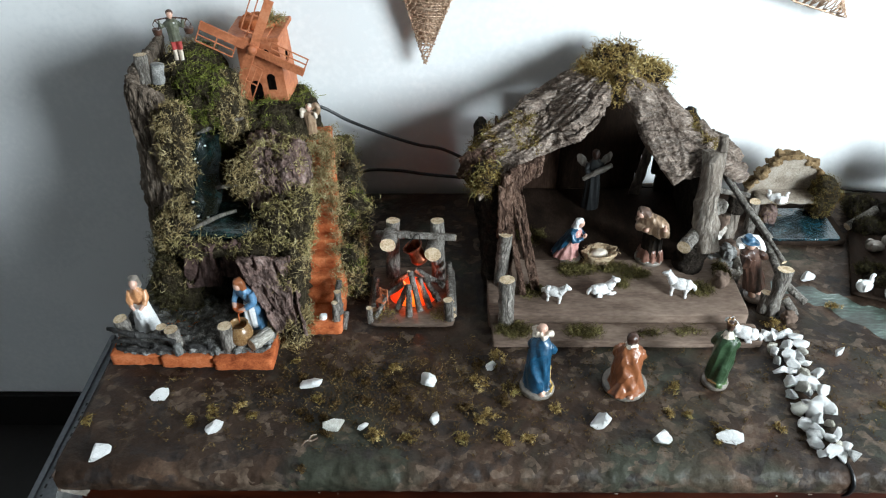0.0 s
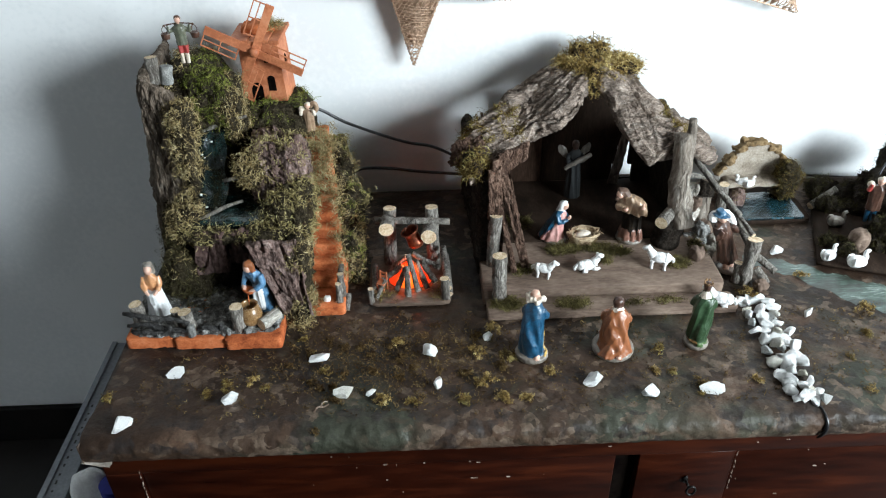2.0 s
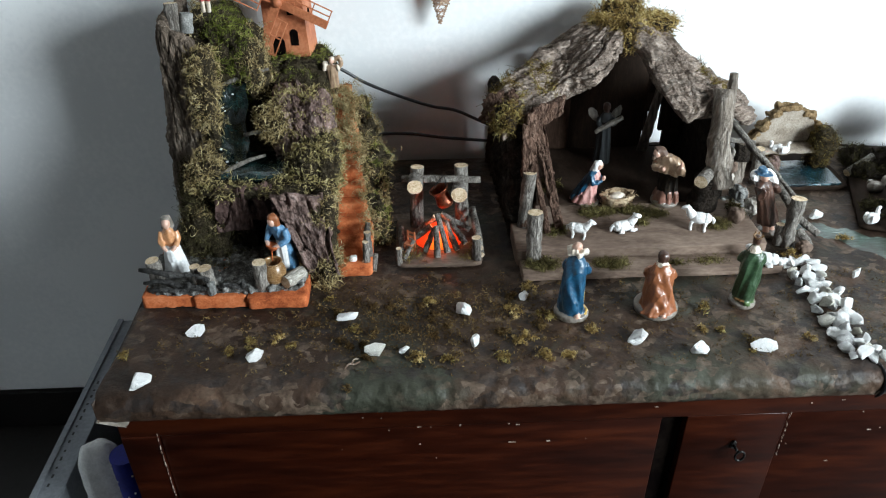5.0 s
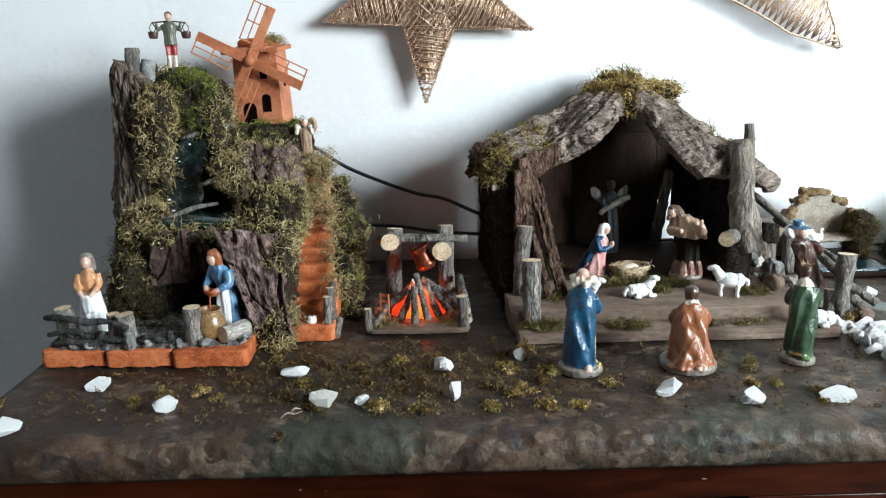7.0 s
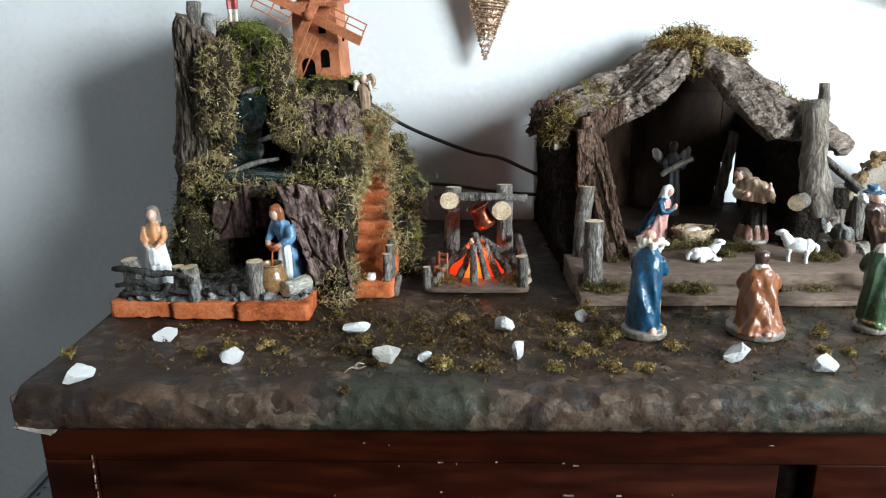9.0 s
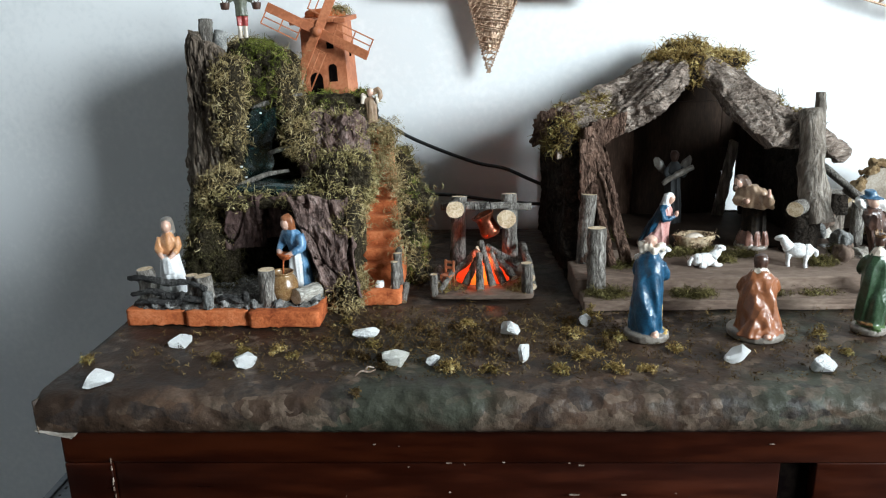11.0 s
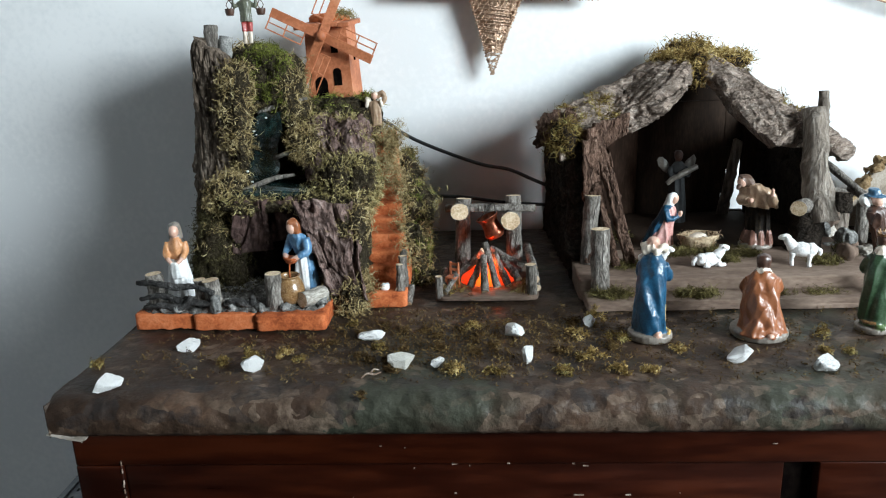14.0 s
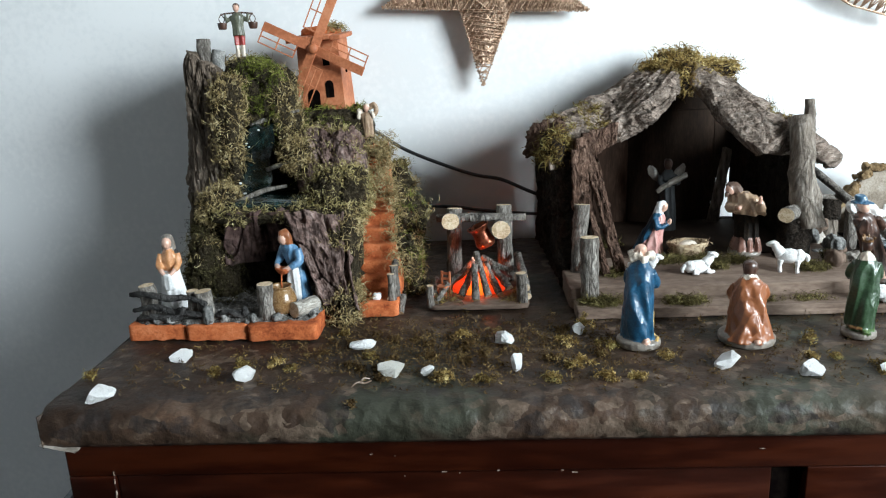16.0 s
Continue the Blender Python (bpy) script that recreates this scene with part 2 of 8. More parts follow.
# ---- materials ----
def paint(name, ramp, scale=12.0, fine=160.0, rough=0.7, bump=0.15, metal=0.0, coat=0.0, by="noise", stretch=(1, 1, 1), mix=0.35, bump_scale=None, per=None, detail=6.0, spec=0.5, dist=0.002):
    """A surface with coarse and fine variation. ramp: (place, r, g, b) stops. per: 'object' or 'island' to vary pieces."""
    m = bpy.data.materials.new(name)
    m.use_nodes = True
    nt = m.node_tree
    b = nt.nodes["Principled BSDF"]
    link = nt.links.new
    co = nt.nodes.new("ShaderNodeTexCoord")
    mp = nt.nodes.new("ShaderNodeMapping")
    mp.inputs["Scale"].default_value = stretch
    link(co.outputs["Object"], mp.inputs[0])
    big = nt.nodes.new("ShaderNodeTexNoise")
    big.inputs["Scale"].default_value, big.inputs["Detail"].default_value = scale, detail
    big.inputs["Roughness"].default_value = 0.62
    small = nt.nodes.new("ShaderNodeTexNoise")
    small.inputs["Scale"].default_value, small.inputs["Detail"].default_value = fine, 4.0
    for t in (big, small):
        link(mp.outputs[0], t.inputs["Vector"])
    add = nt.nodes.new("ShaderNodeMix")
    add.data_type = "FLOAT"
    add.inputs[0].default_value = mix
    link(big.outputs[0], add.inputs[2])
    link(small.outputs[0], add.inputs[3])
    spread = nt.nodes.new("ShaderNodeMapRange")
    spread.inputs[1].default_value, spread.inputs[2].default_value = 0.31, 0.69
    link(add.outputs[0], spread.inputs[0])
    value = spread.outputs[0]
    if per:
        src = nt.nodes.new("ShaderNodeObjectInfo" if per == "object" else "ShaderNodeNewGeometry")
        r = nt.nodes.new("ShaderNodeMath")
        r.operation = "MULTIPLY_ADD"
        link(src.outputs["Random" if per == "object" else "Random Per Island"], r.inputs[0])
        r.inputs[1].default_value = 0.3 if per == "object" else 0.55
        a2 = nt.nodes.new("ShaderNodeMath")
        a2.operation = "ADD"
        a2.inputs[1].default_value = -0.15 if per == "object" else -0.27
        link(value, a2.inputs[0])
        link(a2.outputs[0], r.inputs[2])
        value = r.outputs[0]
    cr = nt.nodes.new("ShaderNodeValToRGB")
    el = cr.color_ramp.elements
    while len(el) < len(ramp):
        el.new(0.5)
    for e, (at, *rgb) in zip(el, ramp):
        e.position, e.color = at, (*rgb, 1)
    link(value, cr.inputs[0])
    link(cr.outputs[0], b.inputs["Base Color"])
    b.inputs["Roughness"].default_value, b.inputs["Metallic"].default_value = rough, metal
    b.inputs["Coat Weight"].default_value = coat
    b.inputs["Coat Roughness"].default_value = 0.2
    b.inputs["Specular IOR Level"].default_value = spec
    rr = nt.nodes.new("ShaderNodeMath")
    rr.operation = "MULTIPLY_ADD"
    link(small.outputs[0], rr.inputs[0])
    rr.inputs[1].default_value, rr.inputs[2].default_value = 0.3, rough - 0.15
    link(rr.outputs[0], b.inputs["Roughness"])
    if bump:
        bp = nt.nodes.new("ShaderNodeBump")
        bp.inputs["Strength"].default_value, bp.inputs["Distance"].default_value = bump, dist
        link(add.outputs[0], bp.inputs["Height"])
        link(bp.outputs[0], b.inputs["Normal"])
    return m


def two(a, b, lo=0.35, hi=0.65):
    return [(lo, *a), (hi, *b)]


PLASTER = paint("white_plaster", two((0.78, 0.79, 0.80), (0.84, 0.845, 0.85)), 3, 110, 0.85, 0.3, dist=0.0015)


def bark_material(name, crack, dark, mid, light, scale=85.0, stretch=(1, 1, 1), bump=1.0, deep=0.006):
    """Furrowed bark: plates of mixed grey-brown between dark branching cracks, with flaky relief."""
    m = paint(name, [(0.05, *dark), (0.5, *mid), (0.95, *light)], scale * 1.1, scale * 6, 0.92, 0.0, stretch=stretch, spec=0.12, mix=0.5, detail=9.0)
    nt = m.node_tree
    link = nt.links.new
    b = nt.nodes["Principled BSDF"]
    co = next(n for n in nt.nodes if n.bl_idname == "ShaderNodeMapping").outputs[0]
    old = b.inputs["Base Color"].links[0].from_socket
    height = None
    fac = None
    for k, wide in ((0.55, 0.05), (2.0, 0.075)):
        n = nt.nodes.new("ShaderNodeTexNoise")
        n.inputs["Scale"].default_value, n.inputs["Detail"].default_value, n.inputs["Distortion"].default_value = scale * k, 7.0, 0.0
        link(co, n.inputs["Vector"])
        s = nt.nodes.new("ShaderNodeMath")
        s.operation = "SUBTRACT"
        link(n.outputs[0], s.inputs[0])
        s.inputs[1].default_value = 0.5
        ab = nt.nodes.new("ShaderNodeMath")
        ab.operation = "ABSOLUTE"
        link(s.outputs[0], ab.inputs[0])
        r = nt.nodes.new("ShaderNodeMapRange")
        link(ab.outputs[0], r.inputs[0])
        r.inputs[1].default_value, r.inputs[2].default_value = 0.0, wide
        if fac is None:
            fac = r.outputs[0]
        else:
            mu = nt.nodes.new("ShaderNodeMath")
            mu.operation = "MULTIPLY_ADD"
            link(r.outputs[0], mu.inputs[0])
            mu.inputs[1].default_value, mu.inputs[2].default_value = 0.55, 0.45
            m2 = nt.nodes.new("ShaderNodeMath")
            m2.operation = "MULTIPLY"
            link(fac, m2.inputs[0])
            link(mu.outputs[0], m2.inputs[1])
            fac = m2.outputs[0]
    mix = nt.nodes.new("ShaderNodeMix")
    mix.data_type = "RGBA"
    mix.inputs[6].default_value = (*crack, 1)
    soft = nt.nodes.new("ShaderNodeMath")
    soft.operation = "MULTIPLY_ADD"
    link(fac, soft.inputs[0])
    soft.inputs[1].default_value, soft.inputs[2].default_value = 0.62, 0.38
    link(soft.outputs[0], mix.inputs[0])
    link(old, mix.inputs[7])
    link(mix.outputs[2], b.inputs["Base Color"])
    fine = nt.nodes.new("ShaderNodeTexNoise")
    fine.inputs["Scale"].default_value, fine.inputs["Detail"].default_value = scale * 3, 9.0
    fine.inputs["Roughness"].default_value = 0.7
    link(co, fine.inputs["Vector"])
    hh = nt.nodes.new("ShaderNodeMath")
    hh.operation = "MULTIPLY_ADD"
    link(fine.outputs[0], hh.inputs[0])
    hh.inputs[1].default_value = 1.4
    link(fac, hh.inputs[2])
    bp = nt.nodes.new("ShaderNodeBump")
    bp.inputs["Strength"].default_value, bp.inputs["Distance"].default_value = bump, deep
    link(hh.outputs[0], bp.inputs["Height"])
    link(bp.outputs[0], b.inputs["Normal"])
    return m


BARK = bark_material("grey_bark", (0.036, 0.026, 0.019), (0.145, 0.105, 0.083), (0.37, 0.287, 0.236), (0.62, 0.525, 0.455), 75, (0.4, 1, 0.8), 0.9, 0.005)
BARK_TALL = bark_material("tall_grey_brown_bark", (0.025, 0.017, 0.012), (0.1, 0.072, 0.053), (0.26, 0.2, 0.155), (0.46, 0.385, 0.315), 60, (1, 1, 0.2))
BARK_RED = bark_material("red_brown_bark", (0.015, 0.009, 0.008), (0.07, 0.042, 0.037), (0.25, 0.165, 0.142), (0.48, 0.36, 0.325), 38, (1, 1, 0.6))
BARK_RUST = bark_material("rust_brown_bark", (0.016, 0.008, 0.006), (0.06, 0.033, 0.024), (0.17, 0.1, 0.072), (0.34, 0.225, 0.17), 60, (1, 1, 0.5))
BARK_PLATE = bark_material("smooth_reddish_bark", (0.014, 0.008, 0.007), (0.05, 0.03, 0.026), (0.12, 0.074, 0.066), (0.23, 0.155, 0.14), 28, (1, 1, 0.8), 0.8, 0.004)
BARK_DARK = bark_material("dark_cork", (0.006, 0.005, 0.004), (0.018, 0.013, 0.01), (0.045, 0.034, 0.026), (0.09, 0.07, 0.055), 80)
MOSS_BED = bark_material("mossy_bark", (0.008, 0.006, 0.004), (0.028, 0.021, 0.013), (0.08, 0.062, 0.036), (0.17, 0.14, 0.09), 120)
MOSS = paint("dry_moss", [(0.02, 0.055, 0.041, 0.018), (0.3, 0.18, 0.142, 0.06), (0.6, 0.35, 0.285, 0.125), (0.98, 0.57, 0.49, 0.27)], 70, 260, 0.95, 0, per="island", spec=0.1)
MOSS_GREEN = paint("green_moss", [(0.05, 0.04, 0.046, 0.01), (0.4, 0.11, 0.125, 0.024), (0.7, 0.2, 0.215, 0.046), (0.95, 0.31, 0.31, 0.1)], 30, 200, 0.95, 0, per="island", spec=0.1)
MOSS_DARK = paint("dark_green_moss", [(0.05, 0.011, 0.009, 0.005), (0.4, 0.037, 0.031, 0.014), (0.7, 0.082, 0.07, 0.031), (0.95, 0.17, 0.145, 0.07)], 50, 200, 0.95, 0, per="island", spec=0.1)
MOSS_BROWN = paint("brown_moss_crumbs", [(0.05, 0.028, 0.015, 0.007), (0.4, 0.075, 0.044, 0.017), (0.7, 0.135, 0.088, 0.035), (0.95, 0.26, 0.19, 0.085)], 50, 200, 0.95, 0, per="island", spec=0.1)
MOSS_TAN = paint("tan_moss", [(0.02, 0.06, 0.04, 0.018), (0.3, 0.2, 0.145, 0.066), (0.62, 0.37, 0.285, 0.14), (0.98, 0.58, 0.49, 0.29)], 70, 260, 0.95, 0, per="island", spec=0.1)
MOSS_GOLD = paint("golden_brown_moss", [(0.02, 0.035, 0.02, 0.008), (0.3, 0.12, 0.075, 0.024), (0.6, 0.23, 0.165, 0.055), (0.98, 0.42, 0.37, 0.16)], 45, 200, 0.95, 0, per="island", spec=0.1)
MOSS_FLOOR = paint("olive_brown_moss", [(0.05, 0.022, 0.017, 0.007), (0.4, 0.07, 0.056, 0.02), (0.7, 0.145, 0.12, 0.045), (0.95, 0.29, 0.25, 0.11)], 40, 200, 0.95, 0, per="island", spec=0.1)
MOSS_YELLOW = paint("yellow_moss", [(0.05, 0.08, 0.046, 0.017), (0.4, 0.25, 0.165, 0.056), (0.7, 0.44, 0.325, 0.13), (0.95, 0.66, 0.55, 0.28)], 30, 200, 0.95, 0, per="island", spec=0.1)
TERRA = paint("terracotta", [(0.05, 0.22, 0.045, 0.015), (0.5, 0.47, 0.122, 0.04), (0.95, 0.6, 0.2, 0.085)], 60, 420, 0.88, 0.7, per="object", dist=0.002, spec=0.2)
MILL = paint("terracotta_wood", [(0.3, 0.36, 0.11, 0.045), (0.6, 0.5, 0.17, 0.075), (0.85, 0.55, 0.22, 0.11)], 40, 300, 0.6, 0.2, per="object", dist=0.001)
MORTAR = paint("grey_cement", [(0.05, 0.02, 0.019, 0.017), (0.5, 0.11, 0.105, 0.097), (0.95, 0.4, 0.39, 0.37)], 120, 600, 0.95, 1.0, dist=0.004, spec=0.15)
LOG = bark_material("twig_bark", (0.035, 0.029, 0.025), (0.105, 0.089, 0.075), (0.24, 0.215, 0.19), (0.46, 0.43, 0.39), 120, (1, 1, 0.3), 0.8, 0.003)
LOG_LIGHT = bark_material("pale_stripped_wood", (0.07, 0.055, 0.045), (0.14, 0.112, 0.09), (0.25, 0.21, 0.175), (0.4, 0.36, 0.315), 55, (1, 1, 0.28), 0.8, 0.003)
STONE = paint("white_pebble", [(0.05, 0.62, 0.615, 0.6), (0.4, 0.85, 0.845, 0.835), (0.95, 0.93, 0.925, 0.915)], 120, 600, 0.8, 0.8, per="object", dist=0.003, spec=0.25)
STONE_TAN = paint("tan_veined_pebble", [(0.1, 0.3, 0.26, 0.19), (0.5, 0.55, 0.52, 0.45), (0.9, 0.78, 0.77, 0.73)], 90, 500, 0.8, 0.8, per="object", dist=0.003, spec=0.2)
STONE_PALE = paint("pale_grey_pebble", [(0.1, 0.22, 0.22, 0.215), (0.5, 0.45, 0.45, 0.44), (0.9, 0.74, 0.735, 0.72)], 70, 500, 0.8, 0.8, per="object", dist=0.003, spec=0.2)
STONE_GREY = paint("grey_pebble", [(0.05, 0.08, 0.08, 0.075), (0.5, 0.2, 0.198, 0.19), (0.95, 0.42, 0.41, 0.39)], 120, 500, 0.85, 0.8, per="object", dist=0.003, spec=0.2)
BIRCH = bark_material("pale_peeled_bark", (0.1, 0.085, 0.07), (0.26, 0.235, 0.2), (0.45, 0.42, 0.37), (0.68, 0.65, 0.6), 120, (1, 1, 0.3), 0.6, 0.002)
TWIG = bark_material("dark_grey_twig", (0.012, 0.011, 0.011), (0.03, 0.028, 0.027), (0.065, 0.062, 0.06), (0.16, 0.155, 0.15), 130, (1, 1, 1), 0.8, 0.002)
PALE_RUBBLE = paint("pale_rubble", [(0.05, 0.16, 0.135, 0.11), (0.5, 0.36, 0.325, 0.285), (0.95, 0.6, 0.56, 0.51)], 70, 400, 0.9, 0.7, per="object", dist=0.003, spec=0.15)
BOARD = paint("dusty_worn_board", [(0.05, 0.07, 0.046, 0.035), (0.5, 0.16, 0.111, 0.085), (0.95, 0.27, 0.2, 0.156)], 22, 300, 0.85, 0.4, stretch=(0.35, 1, 1), dist=0.002, spec=0.2)
# shaded and lit tones for the stable's inside; the dark also for model bases
PLY_DARK = paint("dark_or_shaded_board", [(0.1, 0.011, 0.007, 0.005), (0.5, 0.026, 0.016, 0.011), (0.9, 0.05, 0.032, 0.023)], 12, 200, 0.8, 0.2, stretch=(2.5, 1, 0.5), dist=0.001, spec=0.1)
PLY_LIT = paint("lit_brown_board", [(0.1, 0.02, 0.011, 0.007), (0.5, 0.055, 0.03, 0.02), (0.9, 0.1, 0.06, 0.042)], 14, 200, 0.8, 0.3, stretch=(2.5, 1, 0.5), dist=0.001, spec=0.15)
CABLE = paint("black_cable", two((0.006, 0.006, 0.007), (0.014, 0.014, 0.015)), 40, 200, 0.35, 0.05)
WIRE = paint("copper_gold_wire", [(0.05, 0.2, 0.115, 0.07), (0.5, 0.5, 0.33, 0.225), (0.95, 0.8, 0.62, 0.47)], 260, 900, 0.36, 0.5, metal=0.55, dist=0.002)
COPPER = paint("copper_pot", [(0.3, 0.13, 0.03, 0.014), (0.7, 0.28, 0.08, 0.038)], 80, 300, 0.32, 0.1, metal=0.7)
SHEEP = paint("white_glazed_plaster", [(0.3, 0.62, 0.61, 0.6), (0.6, 0.85, 0.84, 0.83)], 120, 500, 0.5, 0.35, dist=0.002)
STRAW = paint("dry_straw", [(0.2, 0.1, 0.06, 0.032), (0.5, 0.28, 0.19, 0.11), (0.8, 0.5, 0.39, 0.26)], 60, 300, 0.85, 0.1, per="island")


def glaze(name, dark, mid, light=None, rough=0.4):
    light = light or tuple(min(1, c * 1.45 + 0.01) for c in mid)
    dark = tuple(0.75 * d + 0.25 * m for d, m in zip(dark, mid))
    light = tuple(0.5 * d + 0.5 * m for d, m in zip(light, mid))
    return paint(name, [(0.1, *dark), (0.5, *mid), (0.9, *light)], 130, 700, rough, 0.14, coat=0.3, dist=0.001)


BLUE = glaze("blue_glaze", (0.003, 0.02, 0.045), (0.008, 0.062, 0.125), (0.03, 0.15, 0.27))
GREEN = glaze("green_glaze", (0.008, 0.02, 0.008), (0.022, 0.052, 0.02), (0.08, 0.14, 0.085))
ORANGE = glaze("orange_brown_glaze", (0.16, 0.052, 0.02), (0.25, 0.082, 0.03), (0.33, 0.125, 0.054))
CREAM = glaze("cream_glaze", (0.4, 0.3, 0.22), (0.66, 0.57, 0.47), (0.8, 0.74, 0.66))
WHITE = glaze("white_glaze", (0.5, 0.5, 0.5), (0.74, 0.74, 0.74), (0.86, 0.86, 0.86))
FLESH = glaze("clay_pink_glaze", (0.42, 0.22, 0.15), (0.62, 0.38, 0.29), (0.72, 0.5, 0.4))
BROWN = glaze("brown_glaze", (0.02, 0.009, 0.006), (0.062, 0.027, 0.017), (0.15, 0.075, 0.05))
TAN = glaze("tan_glaze", (0.14, 0.08, 0.045), (0.34, 0.225, 0.145), (0.5, 0.37, 0.26))
# grey robe colour lowered to hold the shade at the stable's back
ASH = glaze("shaded_ash_glaze", (0.006, 0.007, 0.008), (0.016, 0.018, 0.02), (0.04, 0.043, 0.046), 0.7)
DARKROBE = paint("dark_brown_robe", [(0.1, 0.004, 0.003, 0.002), (0.5, 0.009, 0.006, 0.004), (0.9, 0.03, 0.019, 0.01)], 130, 700, 0.75, 0.1, spec=0.15)
OLIVE = glaze("olive_green_glaze", (0.02, 0.04, 0.01), (0.055, 0.105, 0.03), (0.14, 0.2, 0.08))
YELLOW = glaze("ochre_glaze", (0.3, 0.11, 0.035), (0.54, 0.25, 0.11), (0.68, 0.42, 0.24))
SKYBLUE = glaze("pale_blue_glaze", (0.03, 0.09, 0.17), (0.085, 0.2, 0.34), (0.25, 0.42, 0.58))
ROSE = glaze("rose_glaze", (0.35, 0.12, 0.11), (0.58, 0.3, 0.27), (0.72, 0.5, 0.46))
RED = glaze("red_glaze", (0.15, 0.012, 0.012), (0.34, 0.04, 0.035), (0.45, 0.1, 0.09))
GOLD = glaze("gold_glaze", (0.3, 0.16, 0.03), (0.55, 0.34, 0.09), (0.7, 0.5, 0.2))
HEM = glaze("dull_red_brown_glaze", (0.06, 0.022, 0.016), (0.19, 0.085, 0.06), (0.34, 0.2, 0.15))
DULLBROWN = glaze("dull_brown_hair", (0.03, 0.016, 0.01), (0.1, 0.055, 0.036), (0.2, 0.13, 0.1), 0.6)
HAT = glaze("slate_blue_glaze", (0.01, 0.04, 0.075), (0.03, 0.1, 0.18), (0.14, 0.26, 0.38))
GREYOLIVE = glaze("grey_olive_glaze", (0.03, 0.032, 0.02), (0.085, 0.09, 0.06), (0.2, 0.2, 0.15))
OLDGOLD = glaze("dull_old_gold_glaze", (0.07, 0.03, 0.012), (0.2, 0.1, 0.035), (0.4, 0.24, 0.09))
PLINTH = glaze("grey_stone_glaze", (0.08, 0.066, 0.054), (0.2, 0.172, 0.146), (0.34, 0.31, 0.275))
POTTERY = glaze("ochre_pottery", (0.1, 0.05, 0.02), (0.23, 0.13, 0.055), (0.4, 0.26, 0.14), 0.25)


def end_grain():
    m = paint("cut_log_end", [(0.25, 0.42, 0.29, 0.17), (0.5, 0.6, 0.46, 0.3), (0.8, 0.72, 0.6, 0.44)], 150, 600, 0.85, 0.3, dist=0.001)
    return m


LOG_END = end_grain()


def ground_paper():
    """Crumpled scenery paper, printed with brown, dark and green patches."""
    m = bpy.data.materials.new("scenery_paper")
    m.use_nodes = True
    nt = m.node_tree
    link = nt.links.new
    b = nt.nodes["Principled BSDF"]
    co = nt.nodes.new("ShaderNodeTexCoord")

    mp = nt.nodes.new("ShaderNodeMapping")
    mp.inputs["Scale"].default_value = (1.0, 1.0, 1.0)
    link(co.outputs["Object"], mp.inputs[0])

    def nz(scale, detail, rough=0.6, dist=0.0):
        n = nt.nodes.new("ShaderNodeTexNoise")
        n.inputs["Scale"].default_value, n.inputs["Detail"].default_value = scale, detail
        n.inputs["Roughness"].default_value, n.inputs["Distortion"].default_value = rough, dist
        link(mp.outputs[0], n.inputs["Vector"])
        return n.outputs[0]

    def ramp(src, stops, hard=False):
        r = nt.nodes.new("ShaderNodeValToRGB")
        el = r.color_ramp.elements
        if hard:
            r.color_ramp.interpolation = "CONSTANT"
        while len(el) < len(stops):
            el.new(0.5)
        for e, (at, *rgb) in zip(el, stops):
            e.position, e.color = at, (*rgb, 1)
        link(src, r.inputs[0])
        return r.outputs[0]

    def blend(fac, a, c, mode="MIX"):
        x = nt.nodes.new("ShaderNodeMix")
        x.data_type, x.blend_type = "RGBA", mode
        if isinstance(fac, float):
            x.inputs[0].default_value = fac
        else:
            link(fac, x.inputs[0])
        link(a, x.inputs[6])
        link(c, x.inputs[7])
        return x.outputs[2]

    def shards(scale, seed, keep, warp=0.02):
        """Angular torn-looking flakes: cells of an uneven mosaic, of which only some are printed."""
        w = nt.nodes.new("ShaderNodeVectorMath")
        w.operation = "MULTIPLY_ADD"
        n = nt.nodes.new("ShaderNodeTexNoise")
        n.inputs["Scale"].default_value, n.inputs["Detail"].default_value = scale * 0.7, 3.0
        link(mp.outputs[0], n.inputs["Vector"])
        link(n.outputs[1], w.inputs[0])
        w.inputs[1].default_value = (warp, warp, 0)
        link(mp.outputs[0], w.inputs[2])
        v = nt.nodes.new("ShaderNodeTexVoronoi")
        v.inputs["Scale"].default_value, v.inputs["Randomness"].default_value = scale, 1.0
        sh = nt.nodes.new("ShaderNodeMapping")
        sh.inputs["Location"].default_value = (seed, seed * 1.7, 0)
        sh.inputs["Scale"].default_value = (0.8, 1.1, 1)
        sh.inputs["Rotation"].default_value = (0, 0, 0.5 + seed)
        link(w.outputs[0], sh.inputs[0])
        link(sh.outputs[0], v.inputs["Vector"])
        sep = nt.nodes.new("ShaderNodeSeparateColor")
        link(v.outputs["Color"], sep.inputs[0])
        return ramp(sep.outputs[0], [(0.0, 0, 0, 0), (keep, 1, 1, 1)], True)

    def times(a, c):
        m2 = nt.nodes.new("ShaderNodeMath")
        m2.operation = "MULTIPLY"
        link(a, m2.inputs[0])
        link(c, m2.inputs[1])
        return m2.outputs[0]

    # smoky brown ground, soft green areas, dark blots, and torn-looking pale and dark flakes in drifts
    brown = ramp(nz(7, 6, 0.65, 0.5), [(0.28, 0.012, 0.0064, 0.004), (0.46, 0.033, 0.019, 0.0124), (0.6, 0.056, 0.034, 0.0228), (0.75, 0.1, 0.064, 0.044)])
    green = ramp(nz(12, 5), [(0.32, 0.018, 0.0215, 0.014), (0.5, 0.036, 0.041, 0.029), (0.7, 0.066, 0.073, 0.054)])
    where = ramp(nz(4.5, 4, 0.55, 0.8), [(0.5, 0, 0, 0), (0.6, 0.8, 0.8, 0.8)])
    base = blend(where, brown, green)
    rust = ramp(nz(30, 4), [(0.3, 0.055, 0.03, 0.019), (0.7, 0.125, 0.074, 0.049)])
